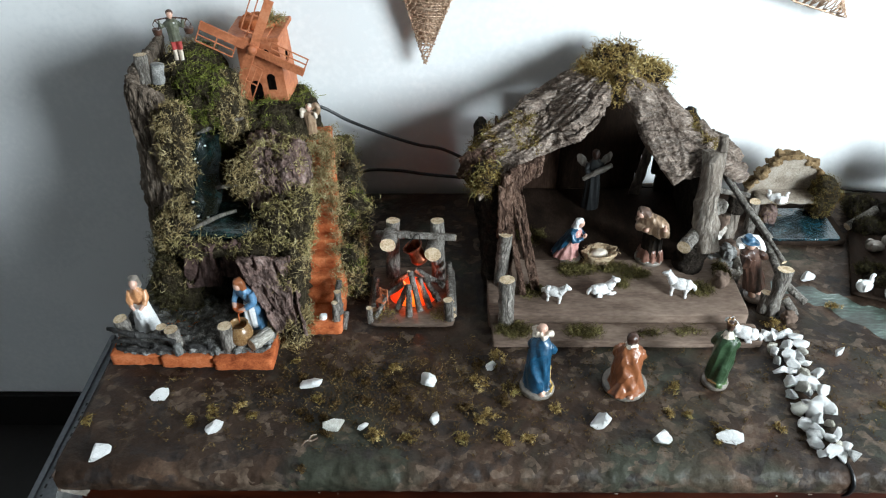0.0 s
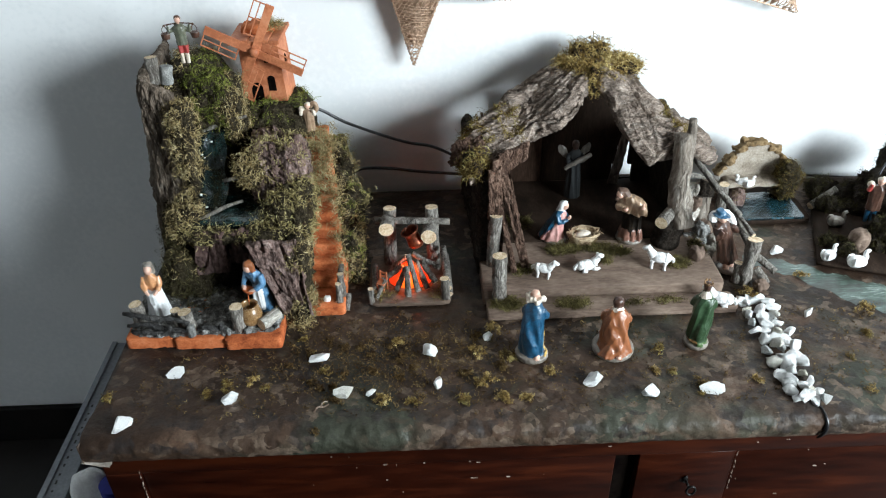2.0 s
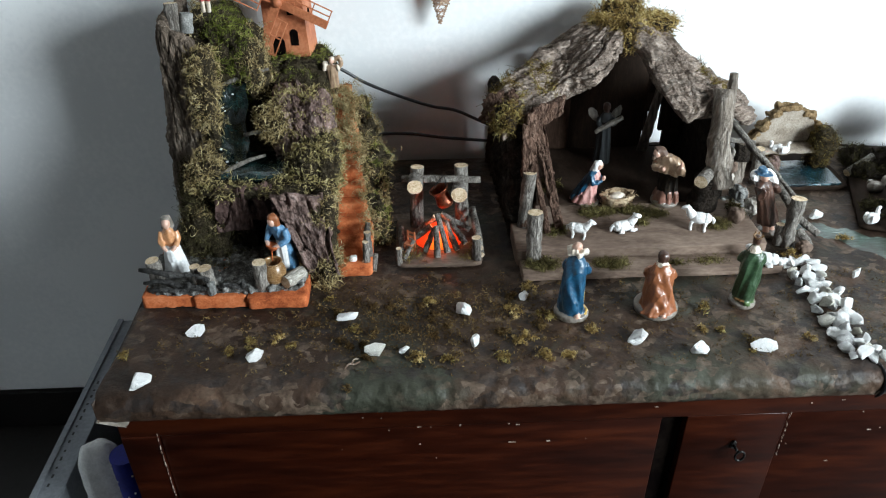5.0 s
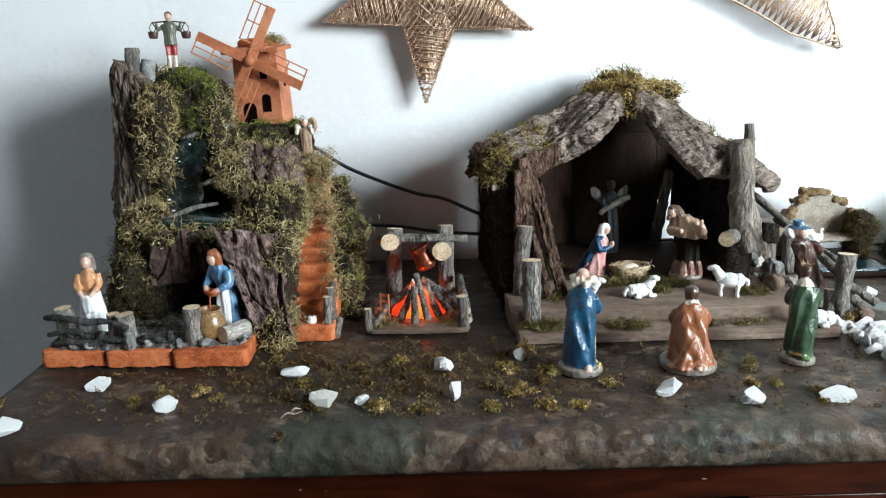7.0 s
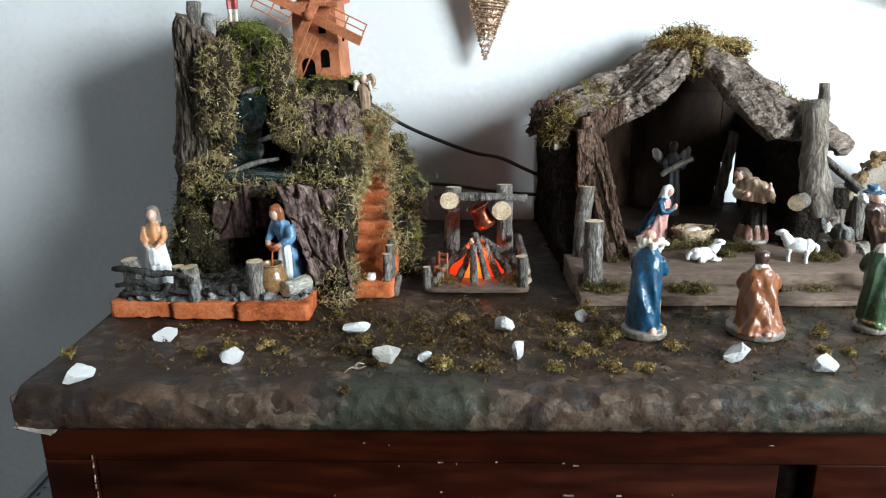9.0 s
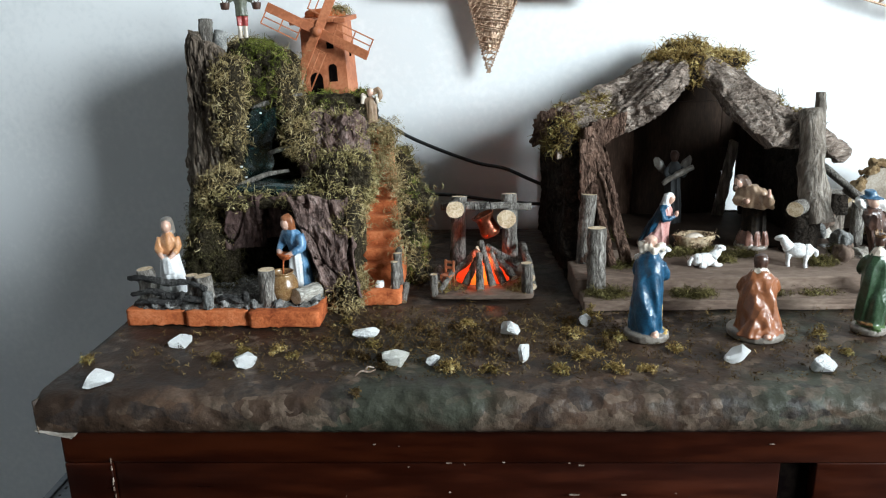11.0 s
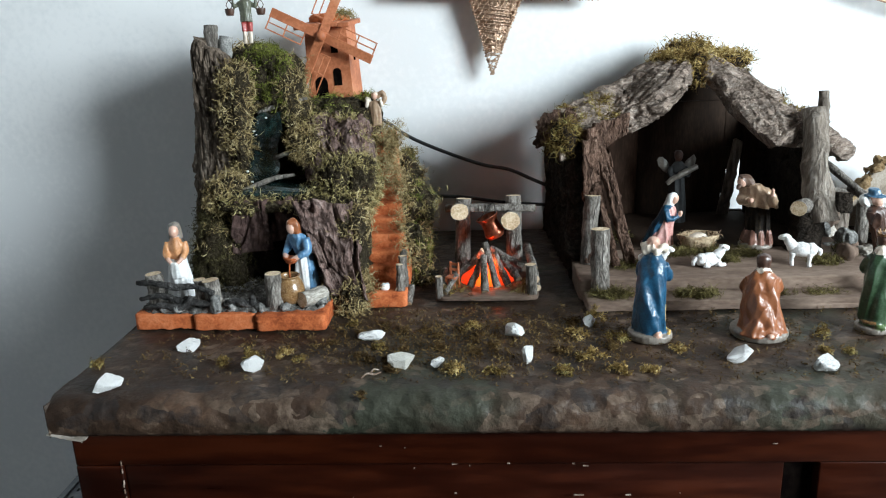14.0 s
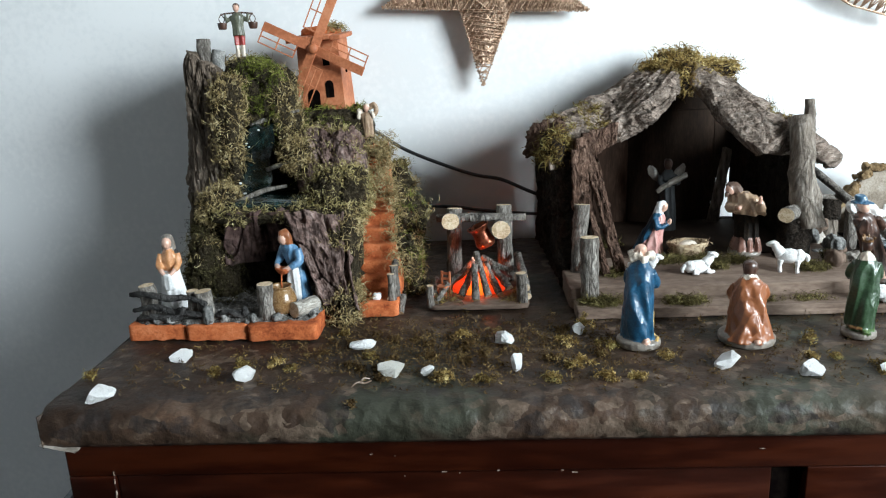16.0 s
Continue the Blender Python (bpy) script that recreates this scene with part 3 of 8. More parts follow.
    base = blend(ramp(nz(10, 5, 0.6, 1.2), [(0.56, 0, 0, 0), (0.66, 0.7, 0.7, 0.7)]), base, rust)
    drift = ramp(nz(6, 3, 0.5, 0.4), [(0.40, 0, 0, 0), (0.52, 1, 1, 1)])
    pale = ramp(nz(60, 4), [(0.3, 0.075, 0.052, 0.037), (0.7, 0.175, 0.125, 0.092)])
    soft = ramp(nz(70, 5, 0.65), [(0.36, 0.1, 0.1, 0.1), (0.6, 0.92, 0.92, 0.92)])
    base = blend(times(times(shards(62, 3.0, 0.82, 0.02), drift), soft), base, pale)
    base = blend(times(times(shards(110, 9.0, 0.78, 0.012), drift), soft), base, pale)
    dark = ramp(nz(60, 4), [(0.3, 0.014, 0.011, 0.01), (0.7, 0.034, 0.027, 0.025)])
    base = blend(times(shards(52, 17.0, 0.8, 0.02), soft), base, dark)
    blot = ramp(nz(8, 4, 0.6, 1.5), [(0.34, 0.8, 0.8, 0.8), (0.42, 0, 0, 0)])
    base = blend(blot, base, dark)
    grain = ramp(nz(260, 6, 0.7), [(0.32, 0.6, 0.6, 0.6), (0.68, 1.35, 1.35, 1.35)])
    base = blend(0.6, base, grain, "MULTIPLY")
    link(base, b.inputs["Base Color"])
    b.inputs["Specular IOR Level"].default_value = 0.22
    rr = nt.nodes.new("ShaderNodeMath")
    rr.operation = "MULTIPLY_ADD"
    link(nz(25, 4), rr.inputs[0])
    rr.inputs[1].default_value, rr.inputs[2].default_value = 0.4, 0.3
    link(rr.outputs[0], b.inputs["Roughness"])
    bp = nt.nodes.new("ShaderNodeBump")
    bp.inputs["Strength"].default_value, bp.inputs["Distance"].default_value = 0.7, 0.005
    fold = nt.nodes.new("ShaderNodeMath")
    fold.operation = "ABSOLUTE"
    cen = nt.nodes.new("ShaderNodeMath")
    cen.operation = "SUBTRACT"
    cen.inputs[1].default_value = 0.5
    link(nz(16, 3, 0.5, 0.0), cen.inputs[0])
    link(cen.outputs[0], fold.inputs[0])
    both = nt.nodes.new("ShaderNodeMath")
    both.operation = "MULTIPLY_ADD"
    both.inputs[1].default_value = -1.6
    link(fold.outputs[0], both.inputs[0])
    link(nz(45, 7, 0.6, 0.0), both.inputs[2])
    link(both.outputs[0], bp.inputs["Height"])
    link(bp.outputs[0], b.inputs["Normal"])
    return m


PAPER = ground_paper()
PAPER_BACK = paint("paper_underside", two((0.2, 0.17, 0.14), (0.34, 0.3, 0.26)), 60, 300, 0.8, 0.2)
WOOD = paint("red_brown_varnish", [(0.2, 0.009, 0.0015, 0.0005), (0.5, 0.019, 0.003, 0.0008), (0.8, 0.038, 0.0068, 0.0016)], 7, 45, 0.34, 0.06, stretch=(0.35, 1.6, 2.2), mix=0.35, spec=0.2, coat=0.1)
WOOD_DARK = paint("dark_varnish", [(0.2, 0.003, 0.0012, 0.0008), (0.6, 0.009, 0.003, 0.0016), (0.8, 0.02, 0.007, 0.0035)], 6, 160, 0.6, 0.1, spec=0.08, stretch=(3, 3, 0.35))
CHIP = paint("bare_wood_chip", two((0.12, 0.075, 0.05), (0.36, 0.29, 0.24)), 90, 400, 0.8, 0.1)
IRON = paint("black_iron", two((0.008, 0.008, 0.008), (0.03, 0.028, 0.026)), 60, 300, 0.45, 0.2, metal=0.6)
TILES = paint("dark_floor", [(0.2, 0.004, 0.003, 0.0025), (0.8, 0.014, 0.01, 0.008)], 6, 80, 0.6, 0.1)
SKIRT = paint("dark_skirting", two((0.003, 0.0025, 0.0025), (0.008, 0.006, 0.005)), 8, 90, 0.6, 0.1, spec=0.2)
HOLE = paint("black_inside", two((0.003, 0.002, 0.002), (0.007, 0.005, 0.004)), 30, 200, 0.95, 0.0, spec=0.0)


def water_material(name, deep, shallow, rough=0.08):
    return paint(name, [(0.35, *deep), (0.55, *shallow), (0.75, *tuple(min(1, c * 2.2) for c in shallow))], 45, 200, rough + 0.06, 0.9, coat=1.0, dist=0.005)


WATER = water_material("painted_water", (0.002, 0.006, 0.006), (0.008, 0.02, 0.019))
POND = water_material("blue_pond", (0.003, 0.010, 0.014), (0.007, 0.032, 0.042))
RIVER = paint("painted_river", [(0.25, 0.028, 0.03, 0.022), (0.45, 0.045, 0.062, 0.05), (0.68, 0.09, 0.13, 0.11), (0.88, 0.3, 0.34, 0.31)], 22, 160, 0.4, 0.3, coat=0.3, stretch=(0.6, 2.6, 1), dist=0.002)
EMBER = bpy.data.materials.new("lit_orange_plastic")
EMBER.use_nodes = True
_b = EMBER.node_tree.nodes["Principled BSDF"]
_c = EMBER.node_tree.nodes.new("ShaderNodeTexCoord")
_d = EMBER.node_tree.nodes.new("ShaderNodeVectorMath")
_d.operation = "DISTANCE"
_d.inputs[1].default_value = (-0.002, -0.020, 0.012)
_r = EMBER.node_tree.nodes.new("ShaderNodeValToRGB")
_m = EMBER.node_tree.nodes.new("ShaderNodeMath")
_m.operation = "MULTIPLY"
_m.inputs[1].default_value = 34.0
EMBER.node_tree.links.new(_c.outputs["Object"], _d.inputs[0])
EMBER.node_tree.links.new(_d.outputs["Value"], _m.inputs[0])
EMBER.node_tree.links.new(_m.outputs[0], _r.inputs[0])
for _e, _v in zip(_r.color_ramp.elements, ((0.1, (1.0, 0.26, 0.02, 1)), (0.62, (0.72, 0.035, 0.006, 1)))):
    _e.position, _e.color = _v
EMBER.node_tree.links.new(_r.outputs[0], _b.inputs["Emission Color"])
_b.inputs["Base Color"].default_value = (0.5, 0.08, 0.01, 1)
_b.inputs["Emission Strength"].default_value = 1.15

# tones for the unseen ceiling and south wall, chosen to set the fill
UNSEEN_CEILING = paint("unseen_ceiling_dark", [(0.2, 0.03, 0.02, 0.014), (0.6, 0.07, 0.048, 0.034), (0.85, 0.11, 0.08, 0.06)], 4, 90, 0.7, 0.1, stretch=(0.4, 3, 3))
PANEL = paint("unseen_wall_fill", [(0.25, 0.44, 0.435, 0.43), (0.6, 0.48, 0.475, 0.47), (0.85, 0.51, 0.505, 0.5)], 4, 90, 0.7, 0.1, stretch=(3, 3, 0.4))

# ---- the room ----
RX0, RX1, RY0, CEIL = -2.2, 2.4, -3.4, 2.8


def wall(name, lo, hi, mat=None):
    bm = bmesh.new()
    add_box(bm, lo, hi)
    ob = link_mesh(name, bm, mat or PLASTER, None, None, False)
    return tagged(ob, "unseen room wall, tone set for the bounce light" if mat else "white plastered room wall", "wall", "", "structure")


wall("wall_north", (RX0 - 0.12, WALL, 0), (RX1 + 0.12, WALL + 0.12, CEIL))
# unseen walls: south toned down, west left white to bounce light back
wall("unseen_wall_south", (RX0 - 0.12, RY0 - 0.12, 0), (RX1 + 0.12, RY0, CEIL), PANEL)
wall("unseen_wall_west", (RX0 - 0.12, RY0, 0), (RX0, WALL, CEIL))
# the wall with the window: sill, head and two cheeks round the opening
WY0, WY1, WZ0, WZ1 = -2.05, -0.3, 0.8, 2.05
bm = bmesh.new()
add_box(bm, (RX1, RY0, 0), (RX1 + 0.12, WALL, WZ0))
add_box(bm, (RX1, RY0, WZ1), (RX1 + 0.12, WALL, CEIL))
add_box(bm, (RX1, RY0, WZ0), (RX1 + 0.12, WY0, WZ1))
add_box(bm, (RX1, WY1, WZ0), (RX1 + 0.12, WALL, WZ1))
tagged(link_mesh("wall_east", bm, PLASTER, None, None, False), "white plastered room wall with a window opening", "wall", "", "structure")
# unseen ceiling, added dark so that it returns little light
bm = bmesh.new()
add_box(bm, (RX0 - 0.12, RY0 - 0.12, CEIL), (RX1 + 0.12, WALL + 0.12, CEIL + 0.1))
tagged(link_mesh("ceiling", bm, UNSEEN_CEILING, None, None, False), "unseen room ceiling, kept dark to limit bounce light", "ceiling", "", "structure")
bm = bmesh.new()
add_box(bm, (RX0 - 0.12, RY0 - 0.12, -0.1), (RX1 + 0.12, WALL + 0.12, 0))
tagged(link_mesh("floor", bm, TILES, None, None, False), "very dark brown floor", "floor", "", "structure")
bm = bmesh.new()
add_box(bm, (RX0, WALL - 0.014, 0), (RX1, WALL - 0.0005, 0.096), 0.003)
tagged(link_mesh("baseboard", bm, SKIRT, None, None, False), "dark painted skirting board along the wall", "baseboard", "", "structure")

# ---- the sideboard and its crumpled paper cover ----
TX0, TX1, TD = 0.055, 1.72, 0.545


def sideboard():
    ob = thing("sideboard", pose(0, 0, 0), "old red-brown varnished wooden sideboard with chipped edges", "sideboard")
    zt = T - 0.036
    bm = bmesh.new()
    add_box(bm, (TX0 + 0.012, 0.03, 0.03), (TX1 - 0.012, TD - 0.02, zt), 0.002)
    part("carcass", bm, WOOD_DARK, ob)
    bm = bmesh.new()
    add_box(bm, (TX0 + 0.01, 0.013, zt - 0.034), (TX1 - 0.01, 0.0295, zt), 0.002)
    part("top_rail", bm, WOOD, ob)
    bm = bmesh.new()
    add_box(bm, (TX0 + 0.004, 0.004, 0.0), (TX1 - 0.004, 0.0295, 0.05), 0.004)
    part("plinth", bm, WOOD_DARK, ob)
    x = TX0 + 0.01
    for i, (w, mat, deep) in enumerate([(0.042, WOOD, 0), (0.575, WOOD, 0.004), (0.028, WOOD_DARK, 0.012), (0.118, WOOD, 0.001), (0.62, WOOD, 0.004), (0.028, WOOD_DARK, 0.012), (0.234, WOOD, 0)]):
        bm = bmesh.new()
        add_box(bm, (x, 0.013 + deep, 0.052), (x + w - 0.0005, 0.0295, zt - 0.0343), 0.0012)
        part(("stile", "drawer_front", "groove", "lock_stile", "door", "groove", "stile")[i], bm, HOLE if mat is WOOD_DARK else mat, ob)
        x += w
    # a turned key in its plate
    bm = bmesh.new()
    add_loft(bm, [(0, 0, 0, 0.0035, 0.007), (0, 0, 0.002, 0.003, 0.006)], 16, steps=2)
    plate = part("key_plate", bm, IRON, ob, "black iron key plate", m=pose(0.773, 0.013, T - 0.119, 90))
    bm = bmesh.new()
    add_tube(bm, [(0, 0, 0), (0, 0.001, 0.012)], 0.0018, 8)
    add_tube(bm, [(0.004 + math.cos(a) * 0.0055, -0.006 + math.sin(a) * 0.0075, 0.013) for a in np.linspace(0, 2 * math.pi, 11)], 0.0015, 6)
    part("key", bm, IRON, plate, "small black key")
    # bare chips along the arrises
    r = random.Random(4)

    def chip(x0, x1, z0, z1):
        bm = bmesh.new()
        add_box(bm, (x0, 0.0118, z0), (x1, 0.0135, z1))
        part("bare_chip", bm, CHIP, ob, "pale chip in the varnish", False)

    for i in range(34):
        px = r.uniform(0.12, 1.3)
        pz = zt - 0.0347 + r.choice((0.0, 0.0, -0.03, 0.018, -0.05, -0.085)) + r.uniform(-0.003, 0.003)
        chip(px, px + r.choice((0.0008, 0.0012, 0.002, 0.0045, 0.009)), pz - r.uniform(0.0001, 0.0003), pz + r.uniform(0.0001, 0.0003))
    for px, n in ((0.106, 22), (0.829, 14)):
        for i in range(n):
            pz = zt - 0.03 - i * 0.0055 + r.uniform(-0.002, 0.002)
            x0 = px + r.uniform(-0.0006, 0.0006)
            chip(x0, x0 + r.uniform(0.0003, 0.0008), pz - r.uniform(0.0008, 0.0045), pz)
    return ob


sideboard()


PAPER_GRID = []


def paper_height(x, y):
    """Height of the crumpled sheet over the nominal table top."""
    u = (x - TX0) / (TX1 - TX0) * (len(PAPER_GRID) - 1)
    i = int(min(max(u, 0), len(PAPER_GRID) - 2))

    def on(row):
        return float(np.interp(y, [p[1] for p in row[7::-1]], [p[2] for p in row[7::-1]]))

    return on(PAPER_GRID[i]) * (1 - u + i) + on(PAPER_GRID[i + 1]) * (u - i)


def paper_cover():
    """The sheet: a rounded crumpled front lip, a folded left end."""
    bm = bmesh.new()
    prof = [(TD, 0.0), (0.40, 0.0), (0.30, 0.0), (0.24, 0.0), (0.2, 0.0), (0.16, 0.0), (0.13, 0.0), (0.10, 0.0), (0.08, 0), (0.06, 0), (0.05, 0), (0.04, 0.0), (0.032, -0.0002), (0.025, -0.0006), (0.018, -0.0011), (0.014, -0.0018), (0.010, -0.003), (0.0065, -0.0046), (0.004, -0.0065), (0.002, -0.009),
            (0.0005, -0.012), (-0.0006, -0.015), (-0.001, -0.018), (-0.001, -0.0215), (-0.0005, -0.025), (0.0002, -0.028), (0.001, -0.031), (0.004, -0.035), (0.0125, -0.0358)]
    nx = 560
    rows = []
    for i in range(nx + 1):
        x = TX0 + (TX1 - TX0) * i / nx
        row = []
        for j, (y, z) in enumerate(prof):
            w = 1.0 if y < 0.05 else 0.35
            k = Vector((x * 28, y * 28, z * 40))
            cr = (1 - 2 * abs(noise.noise(k))) * 0.0010 + noise.noise(k * 3) * 0.0005 + (0.5 - 2 * abs(noise.noise(k * 2.1 + Vector((0, 0, 5))))) * (0.0012 if y < 0.03 else 0.0002)
            dz = cr * w - (0.0007 if y >= 0.05 else 0)
            dy = -cr * (1.3 if y < 0.02 else 0)
            back = max(0, (y - 0.02)) * 0.085 if i == 0 else 0
            row.append(bm.verts.new((x + (back if i == 0 else 0), y + dy, z + min(dz, 0.0009) + (noise.noise(Vector((x * 7, y * 9, 3))) * 0.0012 - 0.001 if y > 0.03 else 0))))
        rows.append(row)
    PAPER_GRID.extend([[tuple(v.co) for v in row] for row in rows])
    for a, b in zip(rows, rows[1:]):
        for j in range(len(prof) - 1):
            bm.faces.new((a[j], a[j + 1], b[j + 1], b[j]))
    ob = thing("paper_cover", pose(0, 0, T), "crumpled brown and green scenery paper covering the sideboard top", "table cover")
    part("sheet", bm, PAPER, ob)
    # the board beneath and the pale folded corner
    bm = bmesh.new()
    add_box(bm, (TX0 + 0.012, 0.014, -0.0345), (TX1 - 0.004, TD - 0.002, -0.009), 0.003)
    part("top_board", bm, PAPER_BACK, ob)
    bm = bmesh.new()
    s = slab((TX0 - 0.003, 0.0, -0.031), (TX0 + 0.03, -0.003, -0.036), (TX0 + 0.03, 0.012, -0.0375), (TX0 - 0.002, 0.012, -0.034), 0.002, 16, 6, 0.001, 2, ragged=0.002)
    part("folded_corner", s, PAPER_BACK, ob, "pale torn underside of the folded paper corner")
    bm = bmesh.new()
    s = slab((TX0 + 0.0, 0.0, -0.034), (TX0 + 0.0, 0.0, -0.004), (TX0 + 0.043, TD, -0.004), (TX0 + 0.03, TD, -0.034), 0.003, 6, 40, 0.0015, 4, ragged=0.001)
    part("folded_end", s, PAPER, ob)
    # a split in the front lip with a wire end in it
    bm = bmesh.new()
    add_tube(bm, [(0.913, 0.016, 0.001), (0.915, 0.004, -0.004), (0.916, -0.0025, -0.014), (0.914, -0.003, -0.026), (0.911, 0.0, -0.035)], [0.0012, 0.002, 0.0026, 0.0022, 0.0012], 7)
    part("split", bm, CABLE, ob, "dark wire end in a split of the paper lip")
    return ob


paper_cover()


def part_at(name, bm, material, ob, label="", smooth=True):
    """A part whose mesh is given in coordinates of the table top."""
    top = ob
    while top.parent:
        top = top.parent
    bm.transform(Matrix.Translation(Vector((0, 0, T)) - top.location))
    return part(name, bm, material, ob, label, smooth)


def moss_at(name, pos, nrm, ob, label="", mats=None, **kw):
    d = np.array(Vector((0, 0, T)) - ob.location)
    return moss(name, moss_mesh(name, pos + d, nrm, mats=mats, **kw), ob, None, label)


def gather(*pairs):
    return np.vstack([p for p, _ in pairs]), np.vstack([n for _, n in pairs])


def log_mesh(r, h, seed=0.0, ends=True):
    bm = bmesh.new()
    add_tube(bm, [(0, 0, 0), (0, 0, h * 0.5), (0, 0, h)], [r * 1.03, r, r * 0.98], 12, 0, 1, 0.16, 3, seed)
    return bm


def log_between(name, a, b, r, parent, label="", seed=1.0, mats=None, r2=None, sides=12, rough=0.18, bend=0.0):
    """A piece of branch from a to b, table coordinates, with pale cut ends."""
    bm = bmesh.new()
    a, b = Vector(a), Vector(b)
    mid = (a + b) / 2 + Vector((noise.noise(Vector((seed, 1, 2))), noise.noise(Vector((seed, 5, 2))), noise.noise(Vector((seed, 9, 2))))) * bend
    r2 = r if r2 is None else r2
    add_tube(bm, [a, a.lerp(mid, 0.55), mid, mid.lerp(b, 0.55), b], [r, r * 1.02, (r + r2) / 2, r2, r2 * 0.98], sides, 0, 1, rough, 2, seed)
    return part_at(name, bm, mats or [LOG, LOG_END], parent, label)


# ---- the waterfall mountain ----
def mountain():
    ob = thing("mountain_model", on_table(0.19, 0.38), "cork-bark toy mountain with moss, a small waterfall and a cave", "model mountain")
    mossy, green, dark_moss, tan = [], [], [], []

    def block(lo, hi, seed, mat=MOSS_BED, name="bark_block", label="", m=None, **kw):
        return slid(chunk(lo, hi, seed, m=m, **kw)), name, mat, label

    def slid(bm):
        """Widens the mound a little towards the stairs."""
        for v in bm.verts:
            v.co.x += 0.0115 * min(1.0, max(0.0, (0.33 - v.co.x) / 0.05))
        return bm

    def put(item):
        bm, name, mat, label = item
        return part_at(name, bm, mat, ob, label)

    # left flank: a standing sheet of bark
    b = slab((0.069, 0.50, 0.0), (0.075, 0.345, 0.0), (0.092, 0.36, 0.290), (0.083, 0.51, 0.286), 0.012, 50, 80, 0.0065, 2.0, along=1, scale=60)
    put((b, "bark_sheet", BARK_TALL, "tall grey-brown bark sheet"))
    b = slab((0.078, 0.350, 0.05), (0.136, 0.335, 0.05), (0.132, 0.35, 0.272), (0.091, 0.36, 0.290), 0.014, 40, 90, 0.0075, 5.0, along=1, scale=60)
    tan.append(spots_on(b, 240, keep=lambda p: p.x > 0.128 + 0.005 * math.sin(p.z * 50), bare=0.25))
    put((b, "bark_sheet", BARK_TALL, ""))
    b, *rest = block((0.082, 0.385, 0.0), (0.165, 0.53, 0.278), 3.3)
    tan.append(spots_on(b, 160, 0.25, keep=lambda p: p.x < 0.135, bare=0.15))
    green.append(spots_on(b, 260, 0.25, keep=lambda p: p.x > 0.135, bare=0.1))
    put((b, *rest))
    b, *rest = block((0.082, 0.315, 0.0), (0.125, 0.375, 0.105), 7.7, amp=0.015)
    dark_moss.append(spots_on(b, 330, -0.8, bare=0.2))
    put((b, *rest))
    b, *rest = block((0.117, 0.322, 0.10), (0.138, 0.36, 0.258), 1.7, amp=0.008)
    tan.append(spots_on(b, 380, -0.7, bare=0.26))
    put((b, *rest))
    # back and the shelf below the mill
    b, *rest = block((0.15, 0.415, 0.0), (0.280, 0.535, 0.212), 4.1, cuts=22)
    green.append(spots_on(b, 260, 0.4, bare=0.1))
    put((b, *rest))
    # the green slope behind the fall
    b, *rest = block((0.128, 0.385, 0.16), (0.188, 0.46, 0.268), 9.1, amp=0.013, m=None)
    spread = spots_on(b, 560, -0.7, bare=0.06)
    green.append(tuple(a[spread[0][:, 0] < 0.188] for a in spread))
    tan.append(tuple(a[spread[0][:, 0] >= 0.188] for a in spread))
    put((b, *rest))
    # the big block right of the fall
    b, *rest = block((0.208, 0.322, 0.112), (0.276, 0.42, 0.192), 5.9, BARK_RED, amp=0.012, scale=60, cuts=34)
    mossy.append(spots_on(b, 150, 0.5, bare=0.15))
    tan.append(spots_on(b, 56, -0.6, keep=lambda p: p.x < 0.230 or p.x > 0.280, bare=0.2))
    put((b, *rest))
    b, *rest = block((0.194, 0.320, 0.152), (0.222, 0.35, 0.180), 6.3, amp=0.008)
    tan.append(spots_on(b, 150, -0.6, bare=0.2))
    put((b, *rest))
    b, *rest = block((0.135, 0.40, 0.19), (0.20, 0.425, 0.212), 8.3, amp=0.006)
    tan.append(spots_on(b, 70, 0.0))
    put((b, *rest))
    # ledge: floor of the pool and roof of the cave
    b, *rest = block((0.108, 0.242, 0.098), (0.298, 0.40, 0.117), 2.9, amp=0.006, cuts=24)
    mossy.append(spots_on(b, 520, 0.0, keep=lambda p: p.y < 0.275 + 0.01 * math.sin(p.x * 60) or p.x < 0.137 or p.x > 0.247, bare=0.14))
    put((b, *rest))
    b, *rest = block((0.245, 0.262, 0.10), (0.292, 0.33, 0.15), 6.9, amp=0.013)
    mossy.append(spots_on(b, 330, -0.7, bare=0.05))
    put((b, *rest))
    b, *rest = block((0.104, 0.265, 0.10), (0.142, 0.325, 0.133), 3.8, amp=0.010)
    tan.append(spots_on(b, 240, -0.7, bare=0.05))
    put((b, *rest))
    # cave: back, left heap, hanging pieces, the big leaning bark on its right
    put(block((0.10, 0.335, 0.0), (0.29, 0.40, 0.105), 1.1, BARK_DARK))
    b, *rest = block((0.092, 0.238, 0.0), (0.146, 0.34, 0.094), 4.6, amp=0.014)
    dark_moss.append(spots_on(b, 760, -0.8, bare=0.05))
    tan.append(spots_on(b, 130, -0.5, keep=lambda p: p.z > 0.055, bare=0.2))
    put((b, *rest))
    # pieces set deeper than y 0.26 take the dark cork
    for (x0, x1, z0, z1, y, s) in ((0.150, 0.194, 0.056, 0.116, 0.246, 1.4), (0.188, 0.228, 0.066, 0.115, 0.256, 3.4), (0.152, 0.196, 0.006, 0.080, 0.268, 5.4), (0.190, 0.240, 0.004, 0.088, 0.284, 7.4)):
        put((slab((x0, y, z0), (x1, y - 0.006, z0 + 0.004), (x1 - 0.003, y + 0.004, z1), (x0 + 0.002, y + 0.008, z1 - 0.003), 0.014, 44, 50, 0.0065, s, along=1, scale=30, ragged=0.006), "bark_piece", BARK_PLATE if y < 0.26 else BARK_DARK, "hanging bark piece, reddish-brown in front, dark deeper in"))
